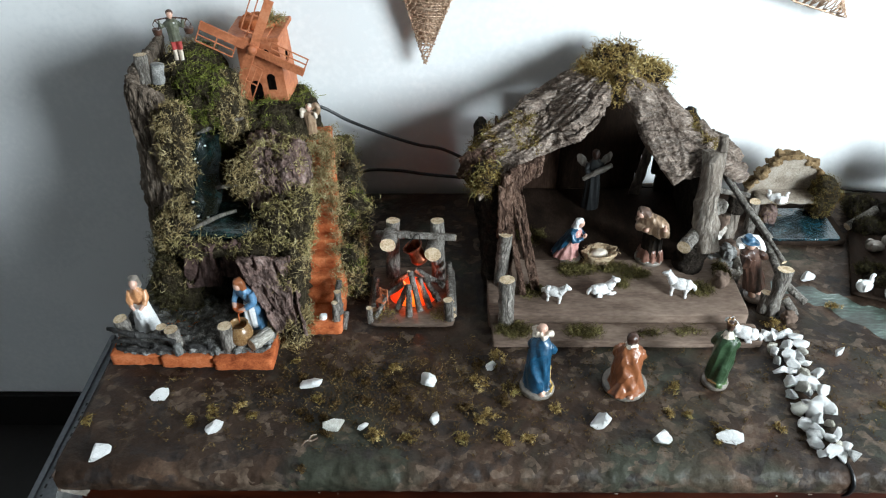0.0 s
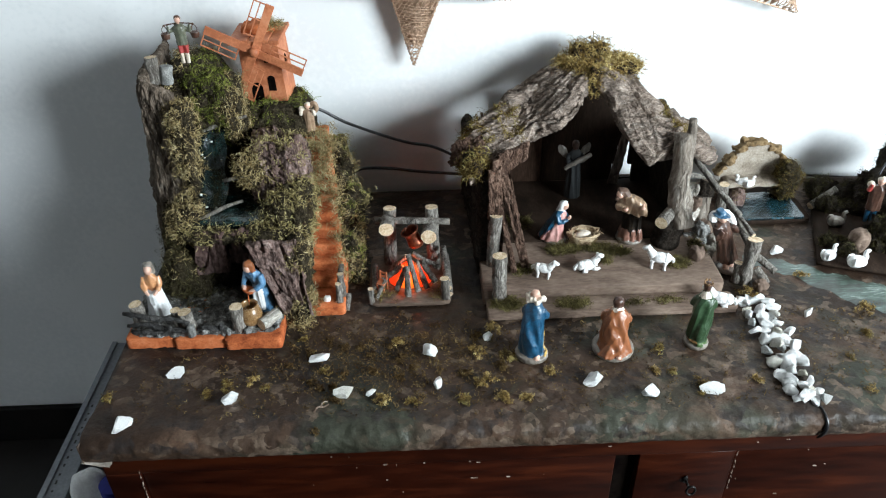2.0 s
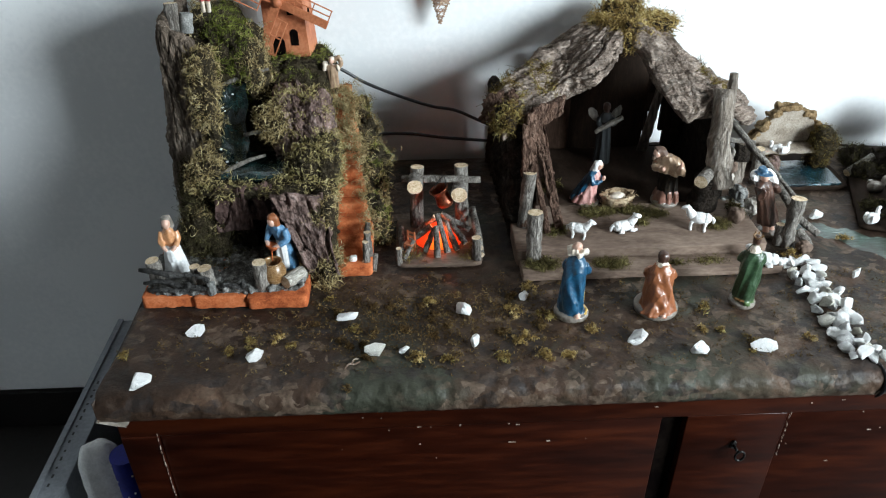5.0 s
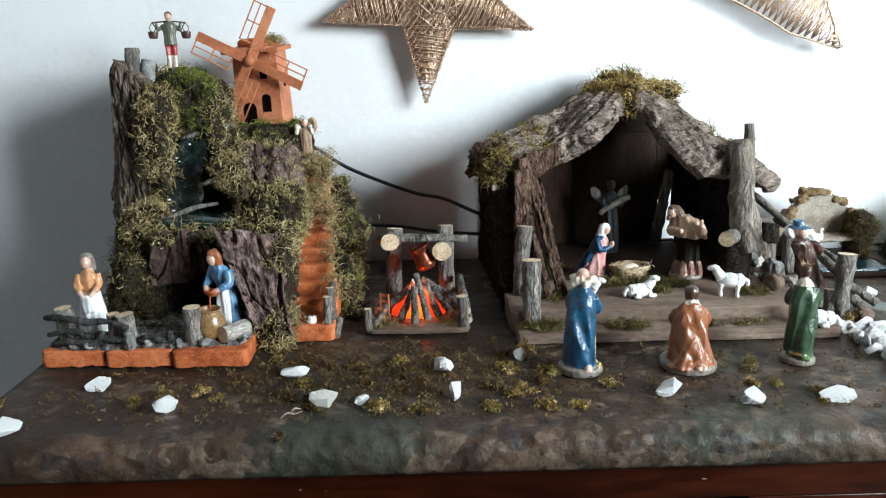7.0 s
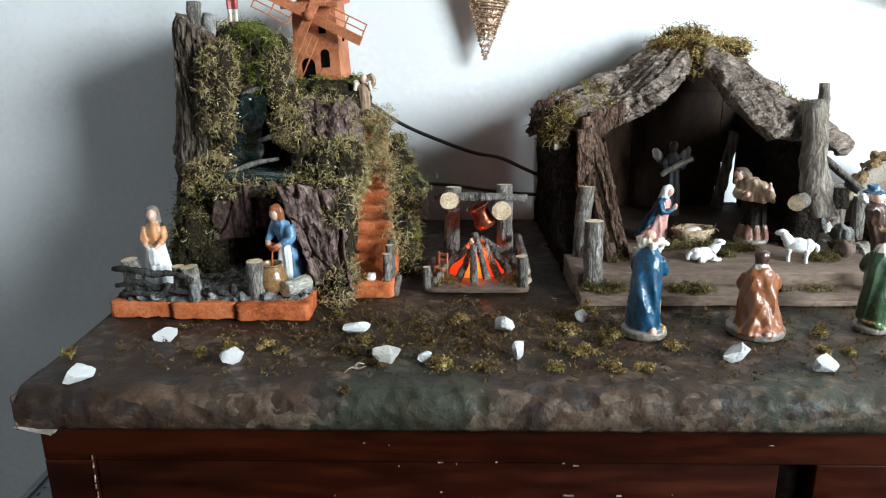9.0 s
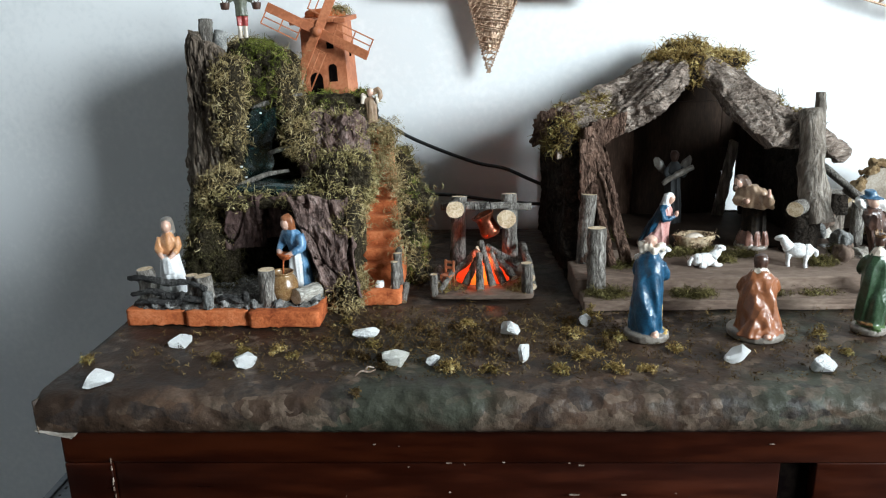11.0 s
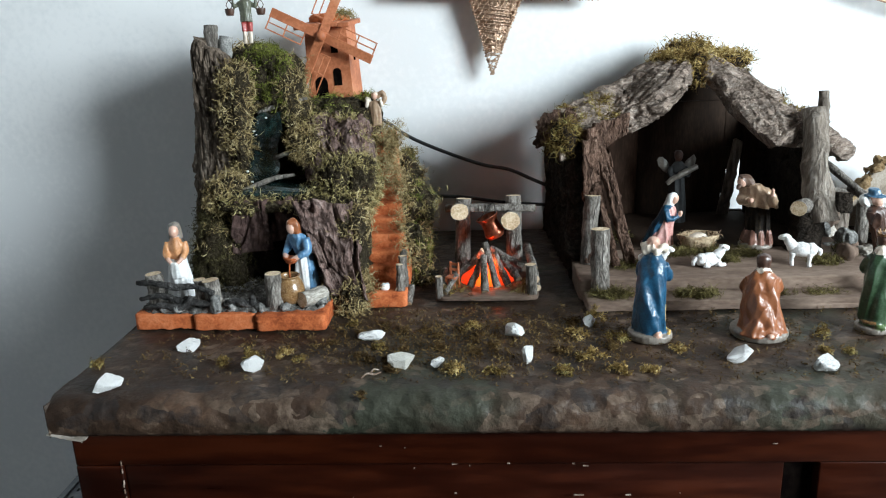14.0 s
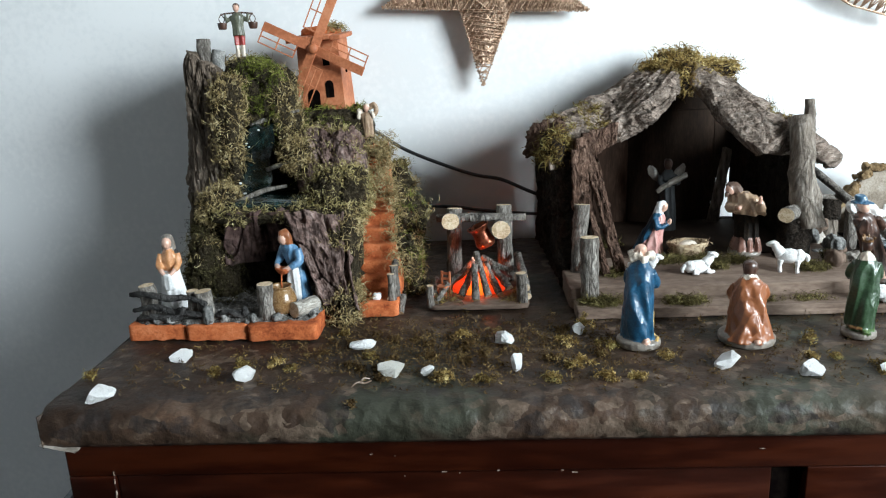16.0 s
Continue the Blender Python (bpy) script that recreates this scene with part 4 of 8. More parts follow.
    b = slab((0.266, 0.198, 0.020), (0.300, 0.206, 0.016), (0.290, 0.224, 0.116), (0.226, 0.218, 0.122), 0.020, 56, 72, 0.0105, 8.8, along=1, scale=52, ragged=0.008)
    put((b, "bark_piece", BARK_RED, "large leaning furrowed bark piece beside the cave"))
    b, *rest = block((0.262, 0.214, 0.0), (0.291, 0.30, 0.114), 5.2, amp=0.007)
    tan.append(spots_on(b, 330, -0.8, keep=lambda p: p.z > 0.075, bare=0.1))
    put((b, *rest))
    b, *rest = block((0.250, 0.190, 0.0), (0.288, 0.24, 0.034), 6.2, amp=0.008)
    tan.append(spots_on(b, 200, -0.8, bare=0.1))
    put((b, *rest))
    # bank right of the stairs
    for i, (y0, y1, h, x0, x1) in enumerate(((0.285, 0.36, 0.066, 0.342, 0.360), (0.335, 0.41, 0.094, 0.334, 0.358), (0.385, 0.46, 0.118, 0.318, 0.350), (0.445, 0.52, 0.128, 0.300, 0.336))):
        b, *rest = block((x0, y0, 0.0), (x1, y1, h), 2.2 + i, amp=0.014)
        (mossy if i % 2 else tan).append(spots_on(b, 240, -0.7, bare=0.22))
        green.append(spots_on(b, 50, 0.1))
        put((b, *rest))
    log_between("stump", (0.100, 0.388, 0.27), (0.100, 0.392, 0.306), 0.0085, ob, "grey log stub on the summit", 3.0)
    log_between("stump", (0.114, 0.392, 0.268), (0.117, 0.396, 0.292), 0.0085, ob, "pale grey stub on the summit", 4.0, [STONE_GREY, STONE_GREY])
    # water: top lip, falling sheet, pool
    bm = bmesh.new()
    for path, w in (([(0.158, 0.405, 0.20), (0.155, 0.375, 0.196), (0.152, 0.362, 0.175), (0.15, 0.352, 0.15), (0.152, 0.33, 0.132), (0.158, 0.30, 0.1265)], 0.025),):
        pts = curve_points(path, 6)
        rows = []
        for p in pts:
            rows.append([bm.verts.new((p[0] + w * (u - 0.5) * 2 * (0.7 + 0.3 * noise.noise(Vector(p) * 40)), p[1] + 0.003 * noise.noise(Vector((u * 5, p[2] * 60, 1))), p[2] + 0.002 * math.sin(u * 9))) for u in np.linspace(0, 1, 9)])
        for a, c in zip(rows, rows[1:]):
            for k in range(8):
                bm.faces.new((a[k], a[k + 1], c[k + 1], c[k]))
    part_at("waterfall", slid(bm), WATER, ob, "dark green glossy painted waterfall")
    part_at("pool", slid(chunk((0.118, 0.268, 0.108), (0.238, 0.345, 0.124), 3.0, 0.003, 10, 5.0)), WATER, ob, "dark glossy pool")
    # white blobs put the water's foam and glints in as solid colour
    for x, y, z, s in ((0.142, 0.352, 0.180, 0.0017), (0.145, 0.350, 0.176, 0.0011), (0.140, 0.316, 0.137, 0.0014), (0.15, 0.298, 0.1275, 0.0018), (0.156, 0.36, 0.195, 0.0016), (0.163, 0.296, 0.1272, 0.0013)):
        part_at("water_glint", slid(chunk((x - s, y - s, z - s * 0.5), (x + s, y + s, z + s * 0.7), s * 900, s * 0.4, 4, 2.5, scale=300)), WHITE, ob, "small white blob for foam and glints on the water")
    # twigs across the pool
    for a, c in (((0.145, 0.275, 0.122), (0.20, 0.30, 0.135)), ((0.138, 0.385, 0.198), (0.20, 0.40, 0.214)), ((0.17, 0.33, 0.15), (0.212, 0.318, 0.158))):
        bm = bmesh.new()
        add_tube(bm, [a, tuple((np.array(a) + c) / 2 + (0, 0, 0.003)), c], [0.0026, 0.003, 0.002], 7, rough=0.3)
        part_at("twig", slid(bm), LOG, ob)
    p, n = gather(*mossy)
    moss_at("moss", p, n, ob, "dry yellow-green moss on the ledges", MOSS, tufts=11, width=0.0006, length=0.0115, spread=0.0055)
    p, n = gather(*tan)
    moss_at("moss", p, n, ob, "tan curled moss down the bark", MOSS_TAN, tufts=11, width=0.00062, length=0.0122, spread=0.0055)
    p, n = gather(*green)
    moss_at("moss", p, n, ob, "fresh green moss on top", MOSS_GREEN, tufts=15, length=0.010)
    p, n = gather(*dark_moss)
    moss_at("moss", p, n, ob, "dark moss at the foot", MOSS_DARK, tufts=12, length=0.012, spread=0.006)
    # steps of a terracotta stair, one slab each, on a foot tile
    bm = chunk((0.300, 0.212, 0.0005), (0.345, 0.275, 0.017), 3.0, 0.0008, 8, 30.0, scale=160)
    part_at("foot_tile", bm, TERRA, ob, "terracotta tile at the stair foot")
    N = 10
    for i in range(N):
        u = i / (N - 1)
        y0 = 0.254 + 0.176 * u
        z1 = 0.033 + 0.130 * u
        xl, xr = 0.298 - 0.018 * u, 0.345 - 0.030 * u
        bm = chunk((xl + rng.uniform(-.0015, .0015), y0 + rng.uniform(-.001, .001), z1 - 0.024), (xr, y0 + 0.042, z1), 5.0 + i, 0.0011, 8, 20.0, scale=200)
        part_at("stair_step", bm, TERRA, ob, "small worn terracotta stair step")
    side = []
    for i in range(26):
        u = i / 25
        y = 0.25 + 0.19 * u
        z = 0.03 + 0.135 * u
        for x, k in ((0.299 - 0.014 * u, 1 if u < 0.4 else 4), (0.345 - 0.030 * u, 3 if u < 0.3 else 5)):
            side.append(np.stack([rng.normal(x, 0.003 + 0.003 * u, k), rng.normal(y, 0.004, k), rng.uniform(z - 0.004, z + 0.014, k)], 1))
    for i in range(34):
        u = rng.uniform(0.6, 1.0)
        side.append(np.stack([rng.normal(0.318 - 0.024 * u + rng.choice((-0.014, 0.012)), 0.005, 3), rng.normal(0.25 + 0.19 * u, 0.004, 3), rng.uniform(0.034 + 0.135 * u, 0.044 + 0.135 * u, 3)], 1))
    for i in range(44):
        u = rng.uniform(0.5, 1.0)
        side.append(np.stack([rng.uniform(0.298 - 0.018 * u, 0.345 - 0.030 * u, 2), rng.normal(0.262 + 0.178 * u, 0.006, 2), np.full(2, 0.036 + 0.132 * u)], 1))
    side.append(np.stack([rng.uniform(0.29, 0.302, 60), rng.normal(0.214, 0.006, 60), rng.uniform(0.0, 0.03, 60)], 1))
    p = np.vstack(side)
    moss_at("moss", p, np.tile((0, -0.5, 0.8), (len(p), 1)), ob, "curling moss along the stair edges", MOSS_TAN, tufts=11, length=0.013, spread=0.0045)
    for i, (a, c, r) in enumerate((((0.338, 0.222, 0.016), (0.338, 0.222, 0.047), 0.0045), ((0.341, 0.236, 0.016), (0.340, 0.238, 0.052), 0.005), ((0.337, 0.228, 0.03), (0.34, 0.262, 0.05), 0.0042), ((0.336, 0.219, 0.018), (0.342, 0.245, 0.024), 0.004), ((0.346, 0.222, 0.001), (0.349, 0.24, 0.016), 0.004))):
        bm = bmesh.new()
        add_tube(bm, [a, c], [r, r * 0.9], 9, 0, 1, 0.3, 4, i * 2.0)
        part_at("rail_log", bm, [LOG, LOG_END], ob, "grey stub of the stair rail")
    bm = chunk((0.316, 0.220, 0.0165), (0.326, 0.228, 0.025), 2.0, 0.0015, 5, 3.0, scale=160)
    part_at("pale_pebble", bm, STONE, ob, "white pebble on the foot tile")
    return ob


mountain()


def terrace():
    ob = thing("brick_terrace", on_table(0.165, 0.19), "low terracotta brick terrace with a grey cement top", "brick base")
    for x0, x1, y0 in ((0.0665, 0.128, 0.158), (0.1295, 0.194, 0.154), (0.1955, 0.2675, 0.150)):
        bm = chunk((x0, y0, 0.0005), (x1, 0.272, 0.017), x0 * 50, 0.0011, 16, 70.0, scale=210)
        part_at("brick", bm, TERRA, ob, "orange-red terracotta brick")
    bm = chunk((0.069, 0.162, 0.012), (0.264, 0.275, 0.0205), 4.0, 0.0044, 60, 9.0, scale=150)
    part_at("cement_bed", bm, MORTAR, ob, "rough grey gravelly cement")
    n = 90
    pos = np.stack([rng.uniform(0.10, 0.262, n), rng.uniform(0.215, 0.262, n), np.full(n, 0.021)], 1)
    moss_at("moss", pos, np.tile((0, 0, 1.0), (n, 1)), ob, "dark moss at the back of the terrace", MOSS_DARK, tufts=10, length=0.008)
    return ob


terrace()


def terrace_fence():
    ob = thing("twig_fence", on_table(0.115, 0.18, 0.019), "low fence of grey stumps and dark twigs on the terrace", "fence")
    log_between("stump", (0.081, 0.186, 0.018), (0.079, 0.186, 0.053), 0.0088, ob, seed=1.5)
    log_between("stump", (0.150, 0.170, 0.018), (0.146, 0.170, 0.050), 0.0088, ob, seed=2.5)
    log_between("stump", (0.133, 0.176, 0.018), (0.132, 0.176, 0.049), 0.006, ob, seed=3.0)
    for pts in (((0.066, 0.176, 0.046), (0.088, 0.166, 0.049), (0.112, 0.165, 0.044), (0.134, 0.162, 0.046), (0.152, 0.160, 0.038)), ((0.070, 0.170, 0.030), (0.094, 0.166, 0.035), (0.120, 0.163, 0.029), (0.152, 0.158, 0.028)),
                ((0.075, 0.166, 0.022), (0.096, 0.160, 0.026), (0.118, 0.160, 0.024), (0.128, 0.158, 0.036)), ((0.160, 0.165, 0.024), (0.172, 0.162, 0.030), (0.188, 0.164, 0.024), (0.192, 0.162, 0.034))):
        bm = bmesh.new()
        add_tube(bm, pts, [0.0026 + 0.0012 * ((k * 7) % 3) / 2 for k in range(len(pts))], 9, 0, None, 0.6, 5, pts[0][2] * 99)
        part_at("twig_rail", bm, TWIG, ob, "dark grey crooked twig")
    bm = chunk((0.148, 0.154, 0.016), (0.158, 0.163, 0.037), 2.0, 0.003, 6, 3.0, scale=120)
    part_at("pebble", bm, STONE_GREY, ob, "grey pebble")
    return ob


terrace_fence()


def stump(x, y, z, r, h, label, seed, lean=0, rz=0, mats=None):
    return solid("log_stump", log_mesh(r, h, seed), mats or [LOG, LOG_END], on_table(x, y, z, rz, lean), label, "log stump", "log pieces")


stump(0.2125, 0.170, 0.019, 0.0088, 0.037, "short grey log standing on the brick terrace", 6.1)
stump(0.241, 0.166, 0.0275, 0.0085, 0.03, "short pale peeled log lying on the brick terrace", 7.1, 90, 140, [BIRCH, LOG_END])

for i, (x, y, z, s) in enumerate(((0.098, 0.163, 0.019, 0.005), (0.112, 0.160, 0.019, 0.006), (0.168, 0.165, 0.019, 0.004), (0.185, 0.168, 0.019, 0.0055), (0.197, 0.162, 0.019, 0.0048), (0.225, 0.163, 0.019, 0.0045), (0.259, 0.178, 0.0185, 0.006))):
    bm = chunk((-s, -s * 0.8, -0.001), (s, s * 0.8, s * 1.4), 3.0 + i, 0.0025, 5, 3.0, scale=140)
    solid("grey_pebble", bm, STONE_GREY, on_table(x, y, z, i * 40), "small grey pebble set in the cement terrace", "pebble", "terrace pebbles")


# ---- windmill ----
def windmill():
    ob = thing("windmill", on_table(0.233, 0.488, 0.2085, -6, 0, -2), "terracotta-coloured toy windmill with four lattice sails", "windmill")
    W0, W1, D0, D1, H = 0.0305, 0.0285, 0.026, 0.0235, 0.094

    def quad(u, v, side=1):
        """A place on the front (side 1) or right wall."""
        w, d, z = W0 + (W1 - W0) * v, D0 + (D1 - D0) * v, H * v
        return (u * w, -d, z) if side else (w, u * d, z)

    bm = bmesh.new()
    add_loft(bm, [(0, 0, 0, W0 * 1.414, D0 * 1.414), (0, 0, H, W1 * 1.414, D1 * 1.414)], 4, steps=1, turn=math.pi / 4)
    body = part("tower", bm, MILL, ob, "", False)
    for side, u, v, w, h in ((1, -0.38, 0.02, 0.0085, 0.027), (1, 0.38, 0.17, 0.0056, 0.023), (1, 0.35, 0.62, 0.0046, 0.015), (0, 0.05, 0.5, 0.0042, 0.015)):
        bm = bmesh.new()
        c = Vector(quad(u, v, side))
        pts = [(-w, 0), (w, 0), (w, h - w)] + [(w * math.cos(a), h - w + w * math.sin(a)) for a in np.linspace(0.3, math.pi - 0.3, 6)] + [(-w, h - w)]
        slope = (D0 - D1) / H if side else (W0 - W1) / H
        vs = [bm.verts.new(c + (Vector((px, -0.0006 + pz * slope, pz)) if side else Vector((0.0006 - pz * slope, px, pz)))) for px, pz in pts]
        bm.faces.new(vs)
        bmesh.ops.recalc_face_normals(bm, faces=bm.faces[:])
        r = bmesh.ops.extrude_face_region(bm, geom=bm.faces[:])
        bmesh.ops.translate(bm, vec=(0, 0.0005, 0) if side else (-0.0005, 0, 0), verts=[e for e in r["geom"] if isinstance(e, bmesh.types.BMVert)])
        part("doorway" if (side and v < 0.1) else "window", bm, HOLE, ob, "black arched opening", False)
    # flat tiled cap with an eave
    for k in range(5):
        bm = bmesh.new()
        add_box(bm, (-0.037 + k * 0.0149, -0.033, H - 0.001 + k % 2 * 0.0012), (-0.0223 + k * 0.0149, 0.032, H + 0.005 + k % 2 * 0.0012), 0.0012, 0, Matrix.Rotation(radians(5), 4, "X"))
        part("roof_tile", bm, MILL, ob, "", False)
    bm = chunk((-0.026, -0.018, H + 0.002), (0.026, 0.024, H + 0.013), 3.0, 0.004, 8, 3.0)
    cap = part("roof_mound", bm, TERRA, ob, "rough reddish cap")
    p, n = spots_on(chunk((0.006, -0.012, H + 0.004), (0.032, 0.02, H + 0.014), 3.0, 0.004, 6, 3.0), 70, -0.2, bare=-1)
    moss("moss", moss_mesh("moss", p, n, 8, 0.007, mats=MOSS), ob, None, "pale moss on the roof")
    # axle and sails
    face = Matrix.Rotation(radians(3), 4, "Z")
    hub = Vector((0.0, -D1 - 0.015, H * 0.86))
    bm = bmesh.new()
    add_tube(bm, [hub + face @ Vector((0, 0.022, 0)), hub + face @ Vector((0, -0.006, 0))], [0.006, 0.006], 14, steps=1)
    add_ball(bm, hub + face @ Vector((0, -0.006, 0)), (0.007, 0.005, 0.007))
    axle = part("hub", bm, MILL, ob)
    for q in range(4):
        a = radians(62 + 90 * q)
        m = Matrix.Translation(hub + face @ Vector((0, -0.003, 0))) @ face @ Matrix.Rotation(-a, 4, "Y") @ Matrix.Rotation(radians(8), 4, "X")
        bm = bmesh.new()
        add_box(bm, (0.0, -0.0012, -0.0065), (0.072, 0.0012, 0.0055), 0.0006, 0, m)
        sail = part("sail", bm, MILL, ob, "", False)
        bm = bmesh.new()
        for z in (0.0125, 0.0215):
            add_box(bm, (0.020, -0.0007, z - 0.0008), (0.0715, 0.0007, z + 0.0008), 0.0003, 0, m)
        for x in (0.021, 0.046, 0.0705):
            add_box(bm, (x - 0.0008, -0.0007, 0.004), (x + 0.0008, 0.0007, 0.0223), 0.0003, 0, m)
        part("lattice", bm, MILL, sail, "thin lattice of the sail", False)
    return ob


windmill()


# ---- the black cables from the mountain to the stable ----
def cable(pts, r, label):
    bm = bmesh.new()
    add_tube(bm, [Vector(p) - Vector(pts[0]) for p in pts], r, 8, steps=6)
    return solid("cable", bm, CABLE, on_table(*pts[0]), label, "cable", "black cables")


cable([(0.278, 0.51, 0.180), (0.300, 0.52, 0.165), (0.333, 0.525, 0.142), (0.385, 0.525, 0.119), (0.432, 0.525, 0.102), (0.470, 0.525, 0.094), (0.504, 0.522, 0.079), (0.540, 0.515, 0.064)], 0.0026, "black cable hanging between the mountain and the stable")
cable([(0.335, 0.50, 0.052), (0.352, 0.522, 0.057), (0.40, 0.525, 0.055), (0.445, 0.525, 0.048), (0.49, 0.525, 0.043), (0.545, 0.52, 0.040)], 0.0026, "black cable running low along the wall")


# ---- the camp fire ----
def camp_fire():
    ob = thing("camp_fire_model", on_table(0.433, 0.285), "toy camp fire with log posts, a cross bar and orange glow", "model fire")
    bm = chunk((0.375, 0.226, 0.0005), (0.491, 0.345, 0.0065), 2.0, 0.0008, 8, 14.0)
    part_at("base_board", bm, BOARD, ob, "thin brown board")
    log_between("post", (0.404, 0.325, 0.004), (0.407, 0.335, 0.094), 0.0095, ob, seed=1.2)
    log_between("post", (0.468, 0.318, 0.004), (0.467, 0.329, 0.098), 0.0095, ob, seed=2.2)
    log_between("cross_bar", (0.386, 0.316, 0.087), (0.492, 0.306, 0.087), 0.0048, ob, seed=3.2, bend=0.004, rough=0.35)
    log_between("log", (0.4034, 0.287, 0.0885), (0.4045, 0.322, 0.083), 0.0100, ob, "short log with a pale cut end", seed=4.2)
    log_between("log", (0.4615, 0.281, 0.0785), (0.4655, 0.315, 0.074), 0.0105, ob, "short log with a pale cut end", seed=5.2)
    # tepee of sticks over the lamp
    for i, (a, b) in enumerate((((0.392, 0.268, 0.014), (0.424, 0.274, 0.036)), ((0.414, 0.252, 0.009), (0.428, 0.268, 0.036)), ((0.431, 0.238, 0.008), (0.430, 0.262, 0.044)), ((0.445, 0.246, 0.010), (0.432, 0.276, 0.054)),
                                ((0.458, 0.252, 0.010), (0.442, 0.280, 0.040)), ((0.470, 0.262, 0.014), (0.450, 0.286, 0.034)), ((0.476, 0.284, 0.022), (0.438, 0.292, 0.044)), ((0.404, 0.300, 0.010), (0.430, 0.288, 0.042)))):
        log_between("stick", a, b, 0.0044, ob, "grey half-charred stick", seed=6.0 + i, sides=9, rough=0.35, r2=0.004)
    bm = bmesh.new()
    add_loft(bm, [(0.434, 0.280, 0.0066, 0.031, 0.021), (0.434, 0.281, 0.012, 0.030, 0.020), (0.434, 0.284, 0.019, 0.023, 0.014), (0.434, 0.285, 0.027, 0.016, 0.010), (0.434, 0.289, 0.032, 0.005, 0.003)], 30, folds=7, amp=0.12)
    part_at("ember_dome", bm, EMBER, ob, "orange glowing plastic embers")
    # stacked side rails and corner stubs
    for i, (a, b, r) in enumerate((((0.380, 0.232, 0.004), (0.380, 0.232, 0.029), 0.0042), ((0.483, 0.236, 0.004), (0.482, 0.236, 0.040), 0.0062), ((0.485, 0.24, 0.034), (0.482, 0.31, 0.040), 0.0046), ((0.488, 0.238, 0.022), (0.486, 0.31, 0.026), 0.0042),
                               ((0.489, 0.236, 0.012), (0.488, 0.305, 0.012), 0.0042), ((0.384, 0.25, 0.01), (0.382, 0.31, 0.012), 0.0045), ((0.386, 0.235, 0.008), (0.40, 0.262, 0.022), 0.003))):
        log_between("side_log", a, b, r, ob, seed=16.0 + i, sides=9)
    pos = np.array([(0.392, 0.238, 0.008), (0.398, 0.245, 0.008), (0.405, 0.24, 0.007), (0.466, 0.242, 0.008), (0.474, 0.248, 0.010), (0.47, 0.238, 0.008), (0.398, 0.255, 0.012), (0.476, 0.26, 0.012)])
    pos = np.repeat(pos, 6, 0) + rng.normal(0, 0.004, (48, 3)) * (1, 1, 0.3)
    moss_at("moss", pos, np.tile((0, 0, 1.0), (48, 1)), ob, "brown moss round the fire", MOSS_GOLD, tufts=8, length=0.007)
    return ob


camp_fire()


def copper_pot():
    ob = thing("copper_pot", on_table(0.4455, 0.296, 0.056, 0, 0, -24) @ Matrix.Scale(1.0, 4), "small tilted copper pot hanging from the cross bar", "pot")
    bm = bmesh.new()
    add_loft(bm, [(0, 0, 0, 0.010, 0.010), (0, 0, 0.005, 0.0122, 0.0122), (0, 0, 0.012, 0.0106, 0.0106), (0, 0, 0.021, 0.0105, 0.0105), (0, 0, 0.0265, 0.0138, 0.0138), (0, 0, 0.0255, 0.0118, 0.0118), (0, 0, 0.014, 0.009, 0.009)], 24)
    part("pot_body", bm, COPPER, ob)
    bm = bmesh.new()
    add_tube(bm, [(-0.011, 0, 0.026), (0.012, 0.01, 0.037), (0.011, 0, 0.026)], 0.0006, 5)
    part("bail", bm, IRON, ob, "thin wire bail")
    return ob


copper_pot()


def toy_chair():
    ob = thing("toy_chair", on_table(0.394, 0.258, 0.006, -28), "tiny terracotta-orange wooden chair beside the fire", "chair")
    for x in (-0.005, 0.005):
        for y, h in ((-0.005, 0.013), (0.005, 0.030)):
            bm = bmesh.new()
            add_box(bm, (x - 0.0011, y - 0.0011, 0), (x + 0.0011, y + 0.0011, h), 0.0003)
            part("leg", bm, MILL, ob, "", False)
    bm = bmesh.new()
    add_box(bm, (-0.0062, -0.0062, 0.0128), (0.0062, 0.0062, 0.0146), 0.0004)
    part("seat", bm, MILL, ob, "", False)
    for z in (0.0195, 0.026):
        bm = bmesh.new()
        add_box(bm, (-0.0055, 0.0042, z), (0.0055, 0.0058, z + 0.003), 0.0004)
        part("back_rail", bm, MILL, ob, "", False)
    return ob


toy_chair()


